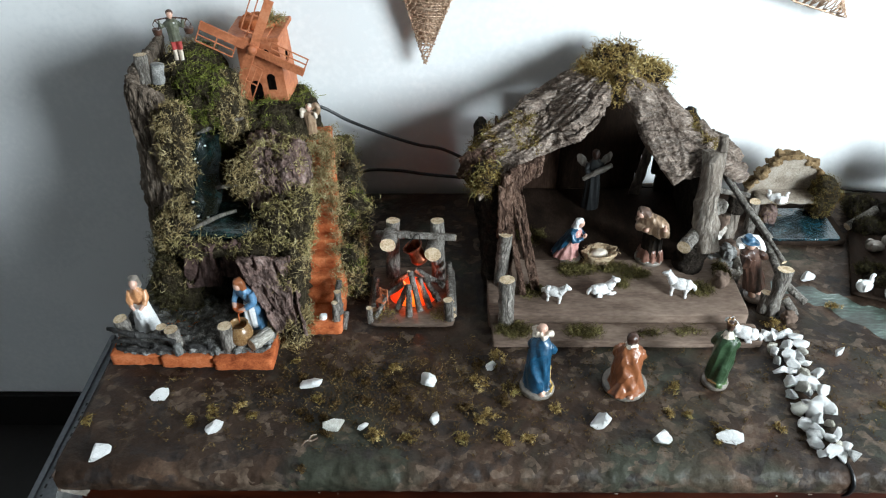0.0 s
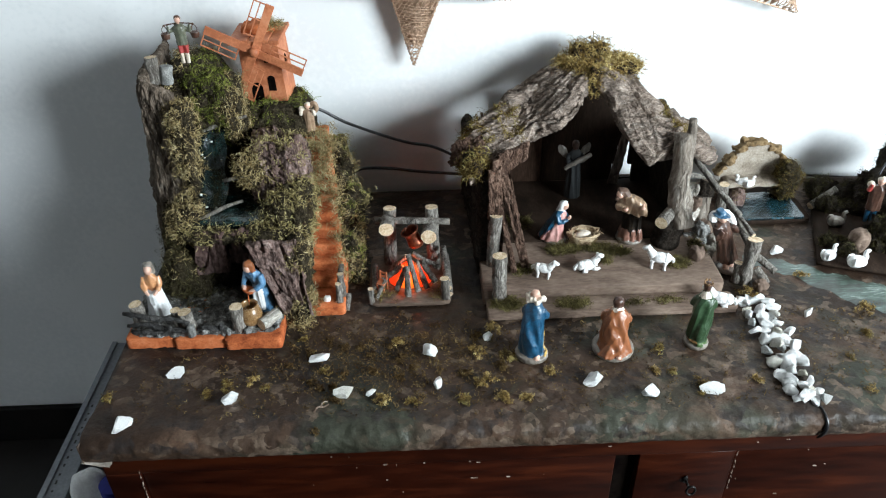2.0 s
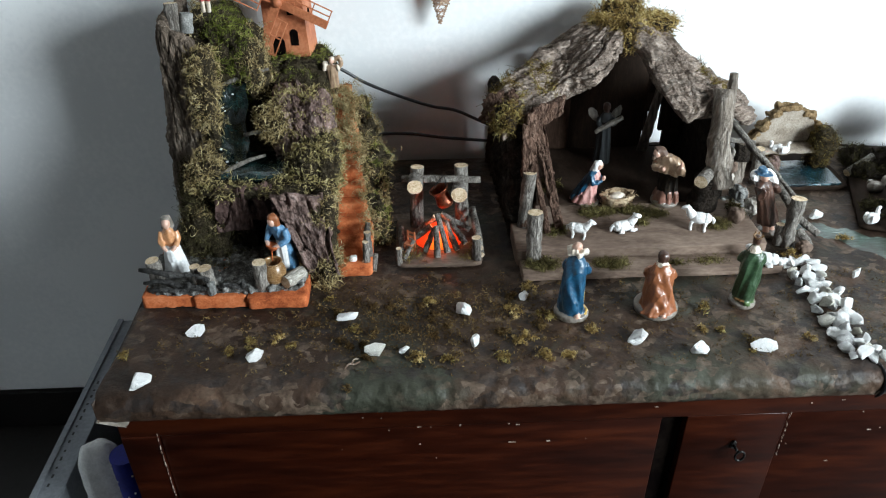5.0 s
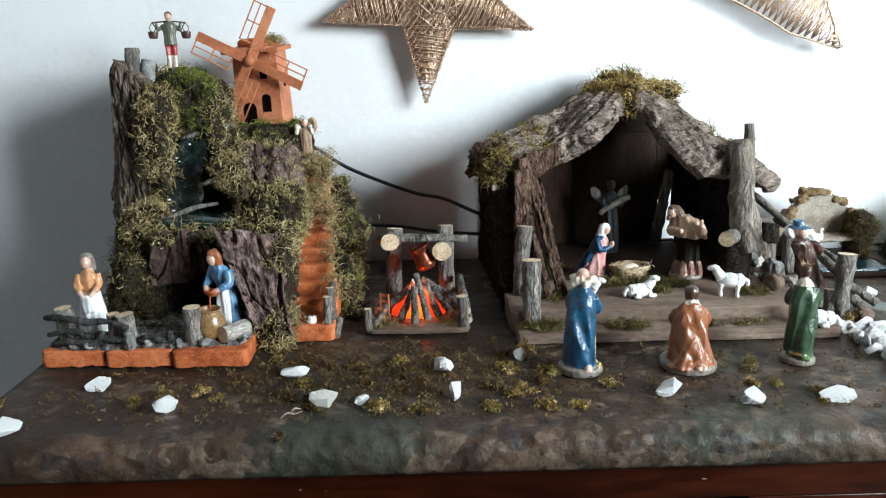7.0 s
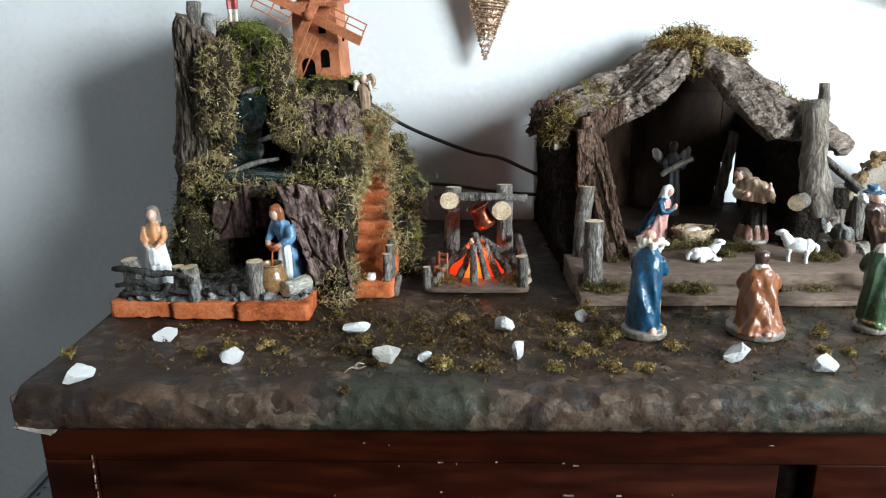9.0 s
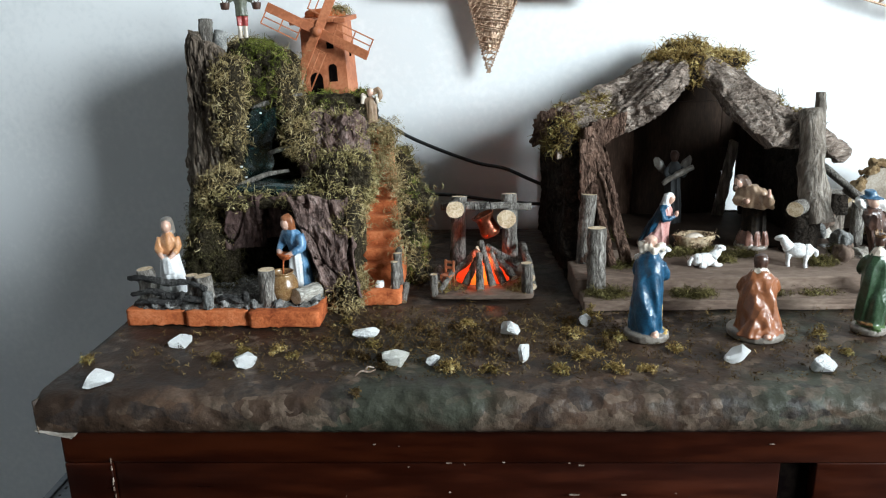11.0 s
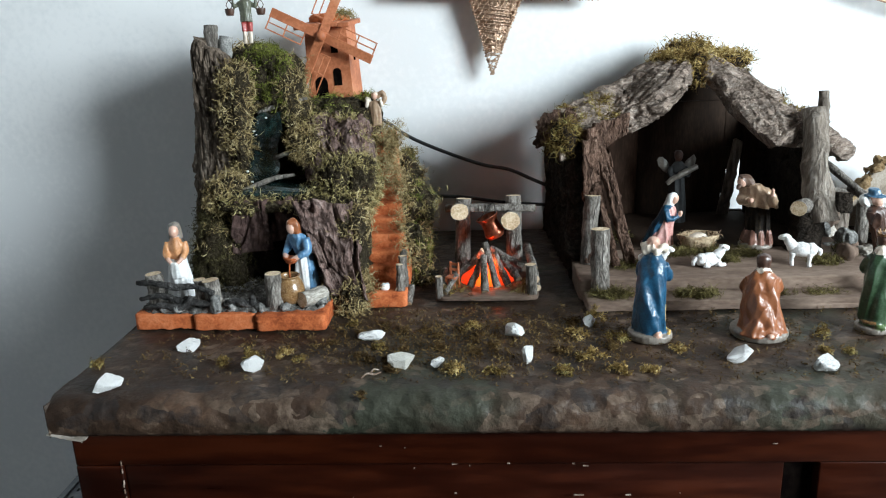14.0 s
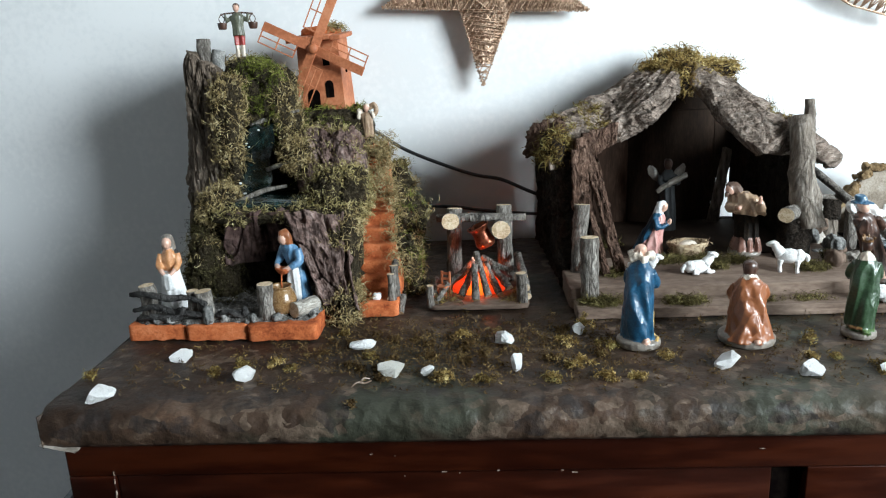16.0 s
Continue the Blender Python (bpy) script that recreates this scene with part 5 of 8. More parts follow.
# ---- the stable ----
def stable():
    ob = thing("stable_model", on_table(0.70, 0.36), "rustic bark-and-branch nativity stable with mossy roof", "model stable")
    # two tiers of board
    part_at("platform", chunk((0.534, 0.224, 0.0005), (0.868, 0.535, 0.0245), 3.0, 0.0010, 30, 60.0, along=0, scale=60), BOARD, ob, "pale worn board floor")
    part_at("front_step", chunk((0.538, 0.190, 0.0005), (0.876, 0.2232, 0.0115), 5.0, 0.0009, 30, 50.0, along=0, scale=60), BOARD, ob, "pale worn board step")
    # added dark sheet: deepens the floor's colour where the roof shades it
    part_at("inner_floor", chunk((0.548, 0.338, 0.0235), (0.832, 0.517, 0.0262), 4.0, 0.0006, 20, 40.0), PLY_DARK, ob, "dark earth-brown inner floor, interior shade in its colour")
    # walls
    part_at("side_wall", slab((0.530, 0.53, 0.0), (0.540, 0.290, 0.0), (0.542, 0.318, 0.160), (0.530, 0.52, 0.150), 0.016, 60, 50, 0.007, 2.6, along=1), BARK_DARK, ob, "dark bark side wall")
    # left boards in the lit tone, the others in the shaded tone
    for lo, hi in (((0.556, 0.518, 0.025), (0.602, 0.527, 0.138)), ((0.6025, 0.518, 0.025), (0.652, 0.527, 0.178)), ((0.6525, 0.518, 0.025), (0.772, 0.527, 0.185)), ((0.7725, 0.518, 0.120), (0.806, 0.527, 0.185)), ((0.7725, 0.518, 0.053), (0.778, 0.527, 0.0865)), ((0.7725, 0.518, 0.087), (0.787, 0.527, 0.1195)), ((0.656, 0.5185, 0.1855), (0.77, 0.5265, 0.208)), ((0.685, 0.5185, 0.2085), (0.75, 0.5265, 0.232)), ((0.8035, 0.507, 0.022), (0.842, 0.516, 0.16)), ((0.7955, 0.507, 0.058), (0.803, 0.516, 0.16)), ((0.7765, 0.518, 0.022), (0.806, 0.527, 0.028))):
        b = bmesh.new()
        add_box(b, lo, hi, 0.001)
        part_at("back_board", b, PLY_LIT if hi[0] < 0.66 else PLY_DARK, ob, "brown back board with light and shade in its tone", False)
    b = bmesh.new()
    add_box(b, (0.5505, 0.33, 0.0255), (0.5545, 0.517, 0.155))
    part_at("inner_lining", b, PLY_LIT, ob, "", False)
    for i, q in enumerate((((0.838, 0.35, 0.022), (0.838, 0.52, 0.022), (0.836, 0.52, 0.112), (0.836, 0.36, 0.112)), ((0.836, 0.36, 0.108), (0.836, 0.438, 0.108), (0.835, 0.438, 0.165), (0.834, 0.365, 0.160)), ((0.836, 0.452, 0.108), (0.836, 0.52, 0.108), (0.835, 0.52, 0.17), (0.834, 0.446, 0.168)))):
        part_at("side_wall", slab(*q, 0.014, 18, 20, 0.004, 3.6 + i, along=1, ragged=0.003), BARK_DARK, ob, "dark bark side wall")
    # roof sheets of bark
    rl = bark_roof([(0.524, 0.318, 0.158), (0.560, 0.336, 0.164), (0.592, 0.366, 0.172), (0.620, 0.384, 0.182), (0.652, 0.384, 0.204), (0.684, 0.412, 0.222), (0.702, 0.430, 0.226)],
                   [(0.512, 0.400, 0.178), (0.545, 0.430, 0.194), (0.590, 0.492, 0.203), (0.622, 0.504, 0.211), (0.652, 0.502, 0.225), (0.680, 0.500, 0.240), (0.700, 0.500, 0.248)], 0.024, 150, 84, 0.0085, 4.4, 42, 0.010, 0.010)
    moss_l = spots_on(rl, 800, 0.0, keep=lambda p: p.x < 0.548 + 0.010 * math.sin(p.y * 90) or (0.565 < p.x < 0.60 and 0.375 < p.y < 0.43), bare=0.1)
    part_at("roof_sheet", rl, BARK, ob, "thick grey furrowed bark roof")
    rl2 = bark_roof([(0.582, 0.425, 0.206), (0.620, 0.445, 0.213), (0.655, 0.450, 0.232), (0.690, 0.462, 0.246)], [(0.578, 0.470, 0.206), (0.620, 0.497, 0.219), (0.655, 0.497, 0.235), (0.692, 0.495, 0.250)], 0.012, 80, 40, 0.006, 7.4, 60, 0.006, 0.010)
    part_at("roof_sheet", rl2, BARK, ob)
    rr = bark_roof([(0.710, 0.436, 0.236), (0.734, 0.412, 0.219), (0.754, 0.374, 0.188), (0.778, 0.336, 0.160), (0.800, 0.350, 0.156), (0.822, 0.366, 0.162)],
                   [(0.722, 0.490, 0.254), (0.744, 0.486, 0.248), (0.772, 0.486, 0.231), (0.802, 0.454, 0.204), (0.827, 0.412, 0.180), (0.842, 0.400, 0.170)], 0.022, 120, 76, 0.0075, 6.6, 42, 0.009, 0.009)
    moss_r = spots_on(rr, 1000, -0.2, keep=lambda p: p.x + 0.62 * p.y > 1.072 + 0.012 * math.sin(p.x * 120), bare=0.2)
    part_at("roof_sheet", rr, BARK, ob, "thick grey furrowed bark roof")
    re = slab((0.825, 0.372, 0.160), (0.884, 0.385, 0.122), (0.888, 0.43, 0.128), (0.828, 0.46, 0.182), 0.018, 26, 22, 0.008, 8.2, along=0, scale=60, ragged=0.006)
    part_at("roof_sheet", re, BARK, ob)
    rk = slab((0.69, 0.445, 0.228), (0.735, 0.44, 0.232), (0.74, 0.52, 0.256), (0.685, 0.52, 0.256), 0.02, 20, 24, 0.007, 1.2, along=1)
    moss_k = spots_on(rk, 200, -0.6, bare=-0.2)
    part_at("roof_ridge", rk, BARK_DARK, ob)
    rk3 = chunk((0.664, 0.455, 0.234), (0.782, 0.512, 0.249), 2.0, 0.005, 12, 3.0)
    moss_k2 = spots_on(rk3, 420, -0.2, bare=0.0)
    part_at("roof_ridge", rk3, BARK_DARK, ob)
    corner = chunk((0.516, 0.318, 0.150), (0.542, 0.372, 0.180), 3.0, 0.007, 9, 3.0)
    moss_c = spots_on(corner, 260, -0.9, bare=0.12)
    part_at("eave_bark", corner, BARK_DARK, ob)
    part_at("eave_bark", slab((0.494, 0.352, 0.153), (0.530, 0.318, 0.150), (0.535, 0.345, 0.194), (0.506, 0.352, 0.192), 0.009, 34, 30, 0.006, 7.1, along=0, scale=75, ragged=0.014), BARK_RUST, ob, "ragged bark at the eave")
    droop = chunk((0.700, 0.436, 0.214), (0.720, 0.46, 0.252), 4.0, 0.006, 8, 3.0)
    moss_d = spots_on(droop, 110, -0.9, bare=0.2)
    part_at("ridge_bark", droop, BARK_DARK, ob)
    # posts and branches
    log_between("post", (0.828, 0.316, 0.06), (0.823, 0.356, 0.188), 0.0165, ob, "thick pale stripped post", 3.3, [LOG_LIGHT, LOG_LIGHT], 0.0140, 22, 0.4, 0.008)
    log_between("post_tip", (0.835, 0.358, 0.17), (0.8335, 0.36, 0.208), 0.0075, ob, "", 4.3, [LOG_LIGHT, LOG_LIGHT], 0.006, 10, 0.3)
    log_between("stump", (0.812, 0.325, 0.02), (0.815, 0.325, 0.072), 0.021, ob, "dark mossy stump under the post", 5.3, [BARK_DARK, BARK_DARK], 0.019, 14, 0.35)
    log_between("log", (0.788, 0.289, 0.0835), (0.828, 0.345, 0.078), 0.0090, ob, "log with a pale round cut end", 6.3)
    log_between("post", (0.552, 0.287, 0.022), (0.556, 0.291, 0.104), 0.0092, ob, "", 8.3)
    log_between("post", (0.556, 0.223, 0.010), (0.555, 0.227, 0.081), 0.0100, ob, "", 9.3)
    for i, (p0, p1, p2, p3) in enumerate((((0.548, 0.284, 0.026), (0.566, 0.280, 0.026), (0.568, 0.316, 0.166), (0.546, 0.312, 0.166)), ((0.592, 0.272, 0.026), (0.604, 0.272, 0.026), (0.574, 0.322, 0.168), (0.556, 0.318, 0.168)),
                                          ((0.576, 0.262, 0.026), (0.585, 0.262, 0.026), (0.564, 0.306, 0.130), (0.556, 0.304, 0.130)))):
        part_at("bark_strip", slab(p0, p1, p2, p3, 0.008, 12, 60, 0.006, 10.0 + i, along=1, scale=70, ragged=0.006), BARK_RUST, ob, "twisted red-brown bark strip")
    part_at("lintel", slab((0.550, 0.312, 0.148), (0.60, 0.335, 0.165), (0.605, 0.34, 0.192), (0.548, 0.318, 0.176), 0.012, 26, 18, 0.005, 2.2, along=1), BARK_RUST, ob, "red-brown bark lintel")
    # leaning prop at the back with daylight beside it
    part_at("prop", slab((0.762, 0.502, 0.022), (0.779, 0.502, 0.022), (0.797, 0.512, 0.128), (0.784, 0.512, 0.132), 0.006, 14, 50, 0.003, 3.0, along=1, ragged=0.003), LOG_LIGHT, ob, "leaning strip of grey bark")
    part_at("prop", slab((0.812, 0.500, 0.03), (0.836, 0.500, 0.03), (0.832, 0.500, 0.15), (0.815, 0.500, 0.15), 0.005, 20, 60, 0.003, 5.0, along=1, ragged=0.005), BARK_DARK, ob, "leaning strip of dark bark")
    p, n = gather(moss_l, moss_r, moss_c)
    moss_at("moss", p, n, ob, "golden-brown moss along the eaves", MOSS_GOLD, tufts=8, width=0.0006, length=0.013)
    p, n = gather(moss_k, moss_k2, moss_d)
    moss_at("moss", p, n, ob, "olive moss crowning the ridge", MOSS_YELLOW, tufts=8, width=0.0008, length=0.0150, spread=0.0065, lift=0.5, curl=1.1)
    # moss and pebbles on the floor
    spots = []
    for x, y, z, rx, ry, k in ((0.592, 0.268, 0.026, 0.014, 0.012, 60), (0.655, 0.315, 0.026, 0.022, 0.012, 80), (0.70, 0.318, 0.026, 0.03, 0.008, 90), (0.735, 0.305, 0.026, 0.02, 0.01, 60), (0.715, 0.285, 0.026, 0.008, 0.006, 25), (0.815, 0.272, 0.026, 0.016, 0.012, 60),
                               (0.565, 0.208, 0.013, 0.022, 0.011, 90), (0.655, 0.206, 0.013, 0.022, 0.008, 80), (0.74, 0.203, 0.012, 0.02, 0.005, 20), (0.79, 0.206, 0.012, 0.02, 0.006, 22), (0.60, 0.39, 0.026, 0.025, 0.02, 60), (0.855, 0.31, 0.026, 0.01, 0.02, 50)):
        a, q = rng.uniform(0, 6.28, k), np.sqrt(rng.uniform(0, 1, k))
        spots.append(np.stack([x + rx * q * np.cos(a), y + ry * q * np.sin(a), np.full(k, z)], 1))
    p = np.vstack(spots)
    moss_at("moss", p, np.tile((0, 0, 1.0), (len(p), 1)), ob, "dull green moss on the stable floor", MOSS_FLOOR, tufts=14, length=0.0085)
    return ob


stable()


# ---- fence and branches on the stable's right ----
def side_fence():
    ob = thing("branch_fence", on_table(0.91, 0.30), "crooked fence of thin branches and cut posts", "fence")
    log_between("post", (0.908, 0.255, 0.0005), (0.912, 0.258, 0.072), 0.0090, ob, seed=1.1, rough=0.4, r2=0.0096)
    log_between("post", (0.900, 0.424, 0.001), (0.902, 0.428, 0.046), 0.0108, ob, "pale stripped post", 2.1, [LOG_LIGHT, LOG_LIGHT])
    log_between("post", (0.902, 0.428, 0.044), (0.904, 0.431, 0.070), 0.0128, ob, "dark-barked top of a cut post", 2.4, [BARK_DARK, BARK_TALL])
    log_between("post", (0.935, 0.435, 0.001), (0.93, 0.43, 0.06), 0.008, ob, seed=2.6)
    log_between("rail", (0.872, 0.425, 0.112), (0.925, 0.345, 0.055), 0.0048, ob, seed=3.1, bend=0.006)
    log_between("rail", (0.896, 0.40, 0.082), (0.930, 0.300, 0.050), 0.0046, ob, seed=4.1, bend=0.012, r2=0.0034, rough=0.4)
    log_between("rail", (0.918, 0.345, 0.058), (0.922, 0.268, 0.036), 0.0055, ob, seed=5.1, bend=0.008)
    log_between("rail", (0.865, 0.44, 0.075), (0.92, 0.43, 0.07), 0.004, ob, seed=5.7)
    log_between("rail", (0.92, 0.29, 0.035), (0.955, 0.262, 0.012), 0.0052, ob, seed=6.1)
    log_between("stub", (0.925, 0.262, 0.02), (0.938, 0.245, 0.004), 0.006, ob, seed=7.1)
    log_between("stub", (0.899, 0.258, 0.0), (0.900, 0.262, 0.03), 0.007, ob, seed=8.1)
    return ob


side_fence()
for i, (x, y, z, q) in enumerate(((0.862, 0.345, 0.0, 0.018), (0.872, 0.315, 0.0, 0.014), (0.882, 0.375, 0.0, 0.017), (0.858, 0.385, 0.022, 0.014), (0.897, 0.345, 0.0, 0.013), (0.846, 0.287, 0.0245, 0.012),
                                  (0.872, 0.345, 0.024, 0.012), (0.872, 0.425, 0.0, 0.022), (0.876, 0.405, 0.031, 0.014), (0.866, 0.430, 0.031, 0.016), (0.871, 0.415, 0.052, 0.013), (0.926, 0.240, 0.0, 0.009))):
    bm = chunk((-q, -q * 0.8, 0), (q, q * 0.8, q * 1.5), 1.0 + i, 0.0045, 9, 2.6, scale=90)
    solid("rough_stone", bm, (STONE_GREY, PALE_RUBBLE, BOARD)[i % 3], on_table(x, y, z, i * 50), "rough pale stone heaped beside the stable", "stone", "stones beside the stable")


from mathutils.bvhtree import BVHTree

# ---- figurines: each one plain mesh, in centimetres, facing -y before the turn ----
def figurine(name, m, label, build, mats, scale=0.01, category="figurine", cloth=(0, 1, 3, 5), slim=(1, 1, 1)):
    """Fuses the rough forms into one cast body, colours it by the form that lies nearest, and works folds into the cloth."""
    bm = bmesh.new()
    build(bm)
    bmesh.ops.recalc_face_normals(bm, faces=bm.faces[:])
    tree = BVHTree.FromBMesh(bm)
    index = [f.material_index for f in bm.faces]
    rough = bpy.data.meshes.new("rough")
    bm.to_mesh(rough)
    bm.free()
    holder = new("rough", rough)
    fuse = holder.modifiers.new("fuse", "REMESH")
    fuse.mode, fuse.voxel_size, fuse.adaptivity = "VOXEL", 0.085, 0.0
    cast = holder.evaluated_get(bpy.context.evaluated_depsgraph_get())
    bm = bmesh.new()
    bm.from_mesh(cast.to_mesh())
    cast.to_mesh_clear()
    bpy.data.objects.remove(holder)
    bpy.data.meshes.remove(rough)
    bmesh.ops.smooth_vert(bm, verts=bm.verts[:], factor=0.5, use_axis_x=True, use_axis_y=True, use_axis_z=True)
    for f in bm.faces:
        f.material_index = index[tree.find_nearest(f.calc_center_median())[2]]
    bm.normal_update()
    off = Vector((len(label), scale * 3000, 0))
    for v in bm.verts:
        q = Vector((v.co.x * 1.2 + v.co.z * 0.12, v.co.y * 1.2 - v.co.z * 0.1, v.co.z * 0.05)) + off
        fold = 0.6 - 2.6 * abs(noise.noise(q)) ** 0.85 + 0.22 * noise.noise(q * 2.1)
        on = v.link_faces[0].material_index in cloth
        v.co += v.normal * ((0.095 * fold if on else 0.0) + 0.02 * noise.noise(v.co * 4.5 + off))
    bm.transform(Matrix.Diagonal((scale * slim[0], scale * slim[1], scale * slim[2], 1)))
    return solid(name, bm, mats, m, label, category, "figurines")


def plinth(bm, rx, ry, mi, h=0.55):
    add_loft(bm, [(0, 0, 0, rx, ry), (0, 0, h * 0.6, rx * 1.02, ry * 1.02), (0, 0, h, rx * 0.93, ry * 0.93), (0, 0, h + 0.02, rx * 0.4, ry * 0.4)], 22, mi, 5, 0.03, 1, 2)


def king_standing(bm):
    # 0 cloak, 1 head cloth, 2 skin, 3 trim, 4 plinth, 5 tunic; stoops a little forward
    plinth(bm, 1.95, 1.9, 4, 0.7)
    add_loft(bm, [(0, 0.25, 0.75, 1.42, 1.2, 1), (0.05, 0.3, 1.6, 1.46, 1.24, 1), (0.1, 0.28, 3.2, 1.42, 1.2, 1), (0.05, 0.2, 4.8, 1.36, 1.12, 0.9), (0, 0.05, 6.2, 1.26, 1.0, 0.6), (0, -0.1, 7.2, 1.12, 0.85, 0.3), (0, -0.2, 7.8, 0.7, 0.6, 0.1), (0, -0.2, 8.1, 0.4, 0.4)], 72, 0, 4, 0.08, 0.5, 5, twist=0.2)
    add_loft(bm, [(0.0, -0.55, 0.6, 1.3, 0.95, 1), (0, -0.55, 3, 1.1, 0.85, 0.8), (0, -0.55, 6, 0.95, 0.75, 0.3), (0, -0.4, 7.4, 0.7, 0.55)], 26, 5, 7, 0.06)
    for s in (-1, 1):
        add_tube(bm, [(s * 0.9, -0.15, 7.0), (s * 1.15, -0.8, 5.9), (s * 0.8, -1.5, 5.5), (s * 0.2, -1.7, 5.7)], [0.42, 0.5, 0.5, 0.36], 12, 0)
    add_ball(bm, (0, -1.85, 5.75), (0.45, 0.4, 0.42), 3)
    add_ball(bm, (0.12, -0.75, 8.5), (0.6, 0.6, 0.7), 2)
    add_loft(bm, [(0.1, -1.25, 7.2, 0.25, 0.2), (0.1, -1.25, 7.8, 0.4, 0.3), (0.1, -1.2, 8.2, 0.35, 0.25)], 14, 1)
    add_loft(bm, [(0.05, 0.1, 7.3, 0.75, 0.5, 1), (0, 0.0, 7.7, 0.55, 0.5, 1), (0, -0.1, 8.1, 0.42, 0.42)], 30, 0, 4, 0.06)
    # bald crown ringed with cream curls
    add_ball(bm, (0.1, -0.55, 9.0), (0.56, 0.56, 0.45), 2)
    for k in range(11):
        a = -0.5 + k * 0.41
        q = 0.86 + 0.1 * math.sin(k * 2.3)
        add_ball(bm, (0.08 + q * math.cos(a), -0.5 + 0.8 * q * math.sin(a), 8.35 + 0.2 * math.sin(k * 1.7)), (0.3, 0.3, 0.42 + 0.1 * math.cos(k * 2.9)), 1, 2)
    add_tube(bm, [(-1.7, 0.6, 0.75), (-1.6, -0.6, 0.75), (-0.6, -1.5, 0.75), (0.6, -1.5, 0.75), (1.6, -0.6, 0.75)], 0.1, 6, 3)
    for s in (-1, 1):
        add_tube(bm, [(s * 1.2, -1.05, 0.8), (s * 1.0, -1.05, 3.5), (s * 0.75, -0.85, 6.8)], 0.1, 6, 3)
    add_ball(bm, (-0.9, 1.2, 0.75), (0.36, 0.5, 0.42), 2)


def king_crowned(bm):
    plinth(bm, 1.7, 1.65, 4)
    add_loft(bm, [(0.1, 0.3, 0.9, 1.25, 1.05, 1), (0.05, 0.3, 2.2, 1.32, 1.1, 1), (0.05, 0.25, 4.0, 1.4, 1.1, 1), (0.05, 0.15, 5.6, 1.36, 1.05, 0.8), (0.05, 0, 6.7, 1.15, 0.9, 0.4), (0, -0.15, 7.4, 0.8, 0.65, 0.1), (0, -0.2, 7.8, 0.42, 0.42)], 72, 0, 4, 0.09, 2.1, 5, twist=-0.2)
    add_loft(bm, [(-0.1, 0.0, 0.5, 1.35, 1.2, 1), (-0.1, -0.1, 1.6, 1.2, 1.1, 0.8), (0, -0.45, 4, 1.0, 0.85, 0.3)], 30, 5, 8, 0.06)
    for s in (-1, 1):
        add_tube(bm, [(s * 0.95, -0.05, 6.7), (s * 1.3, -0.6, 5.6), (s * 0.9, -1.5, 5.5), (s * 0.2, -1.7, 5.9)], [0.44, 0.52, 0.5, 0.36], 12, 0)
    add_loft(bm, [(0, 0.0, 7.1, 0.95, 0.75, 1), (0, -0.1, 7.55, 0.72, 0.62, 1), (0, -0.15, 7.8, 0.4, 0.4)], 26, 1, 6, 0.08)
    add_ball(bm, (0, -0.35, 8.3), (0.56, 0.6, 0.7), 6)
    add_loft(bm, [(0, -0.85, 7.3, 0.3, 0.25), (0, -0.85, 7.9, 0.45, 0.32), (0, -0.8, 8.3, 0.4, 0.28)], 14, 6)
    add_loft(bm, [(0, -0.3, 8.6, 0.6, 0.62), (0, -0.3, 8.85, 0.64, 0.66), (0, -0.3, 8.9, 0.52, 0.54), (0, -0.3, 8.75, 0.3, 0.3)], 20, 3)
    for k in range(7):
        a = k * 0.9
        add_ball(bm, (0.58 * math.cos(a), -0.3 + 0.6 * math.sin(a), 9.0), (0.12, 0.12, 0.26), 3, 1)
    add_tube(bm, [(-1.2, -0.4, 1.0), (-0.6, -1.2, 0.9), (0.5, -1.2, 0.85), (1.25, -0.3, 0.95), (1.1, 1.0, 1.0), (0, 1.4, 1.0)], 0.13, 6, 3)
    add_ball(bm, (-0.5, 1.3, 0.7), (0.5, 0.5, 0.32), 5)
    for v in bm.verts:
        v.co.x, v.co.y = v.co.x * 0.84, v.co.y * 0.88


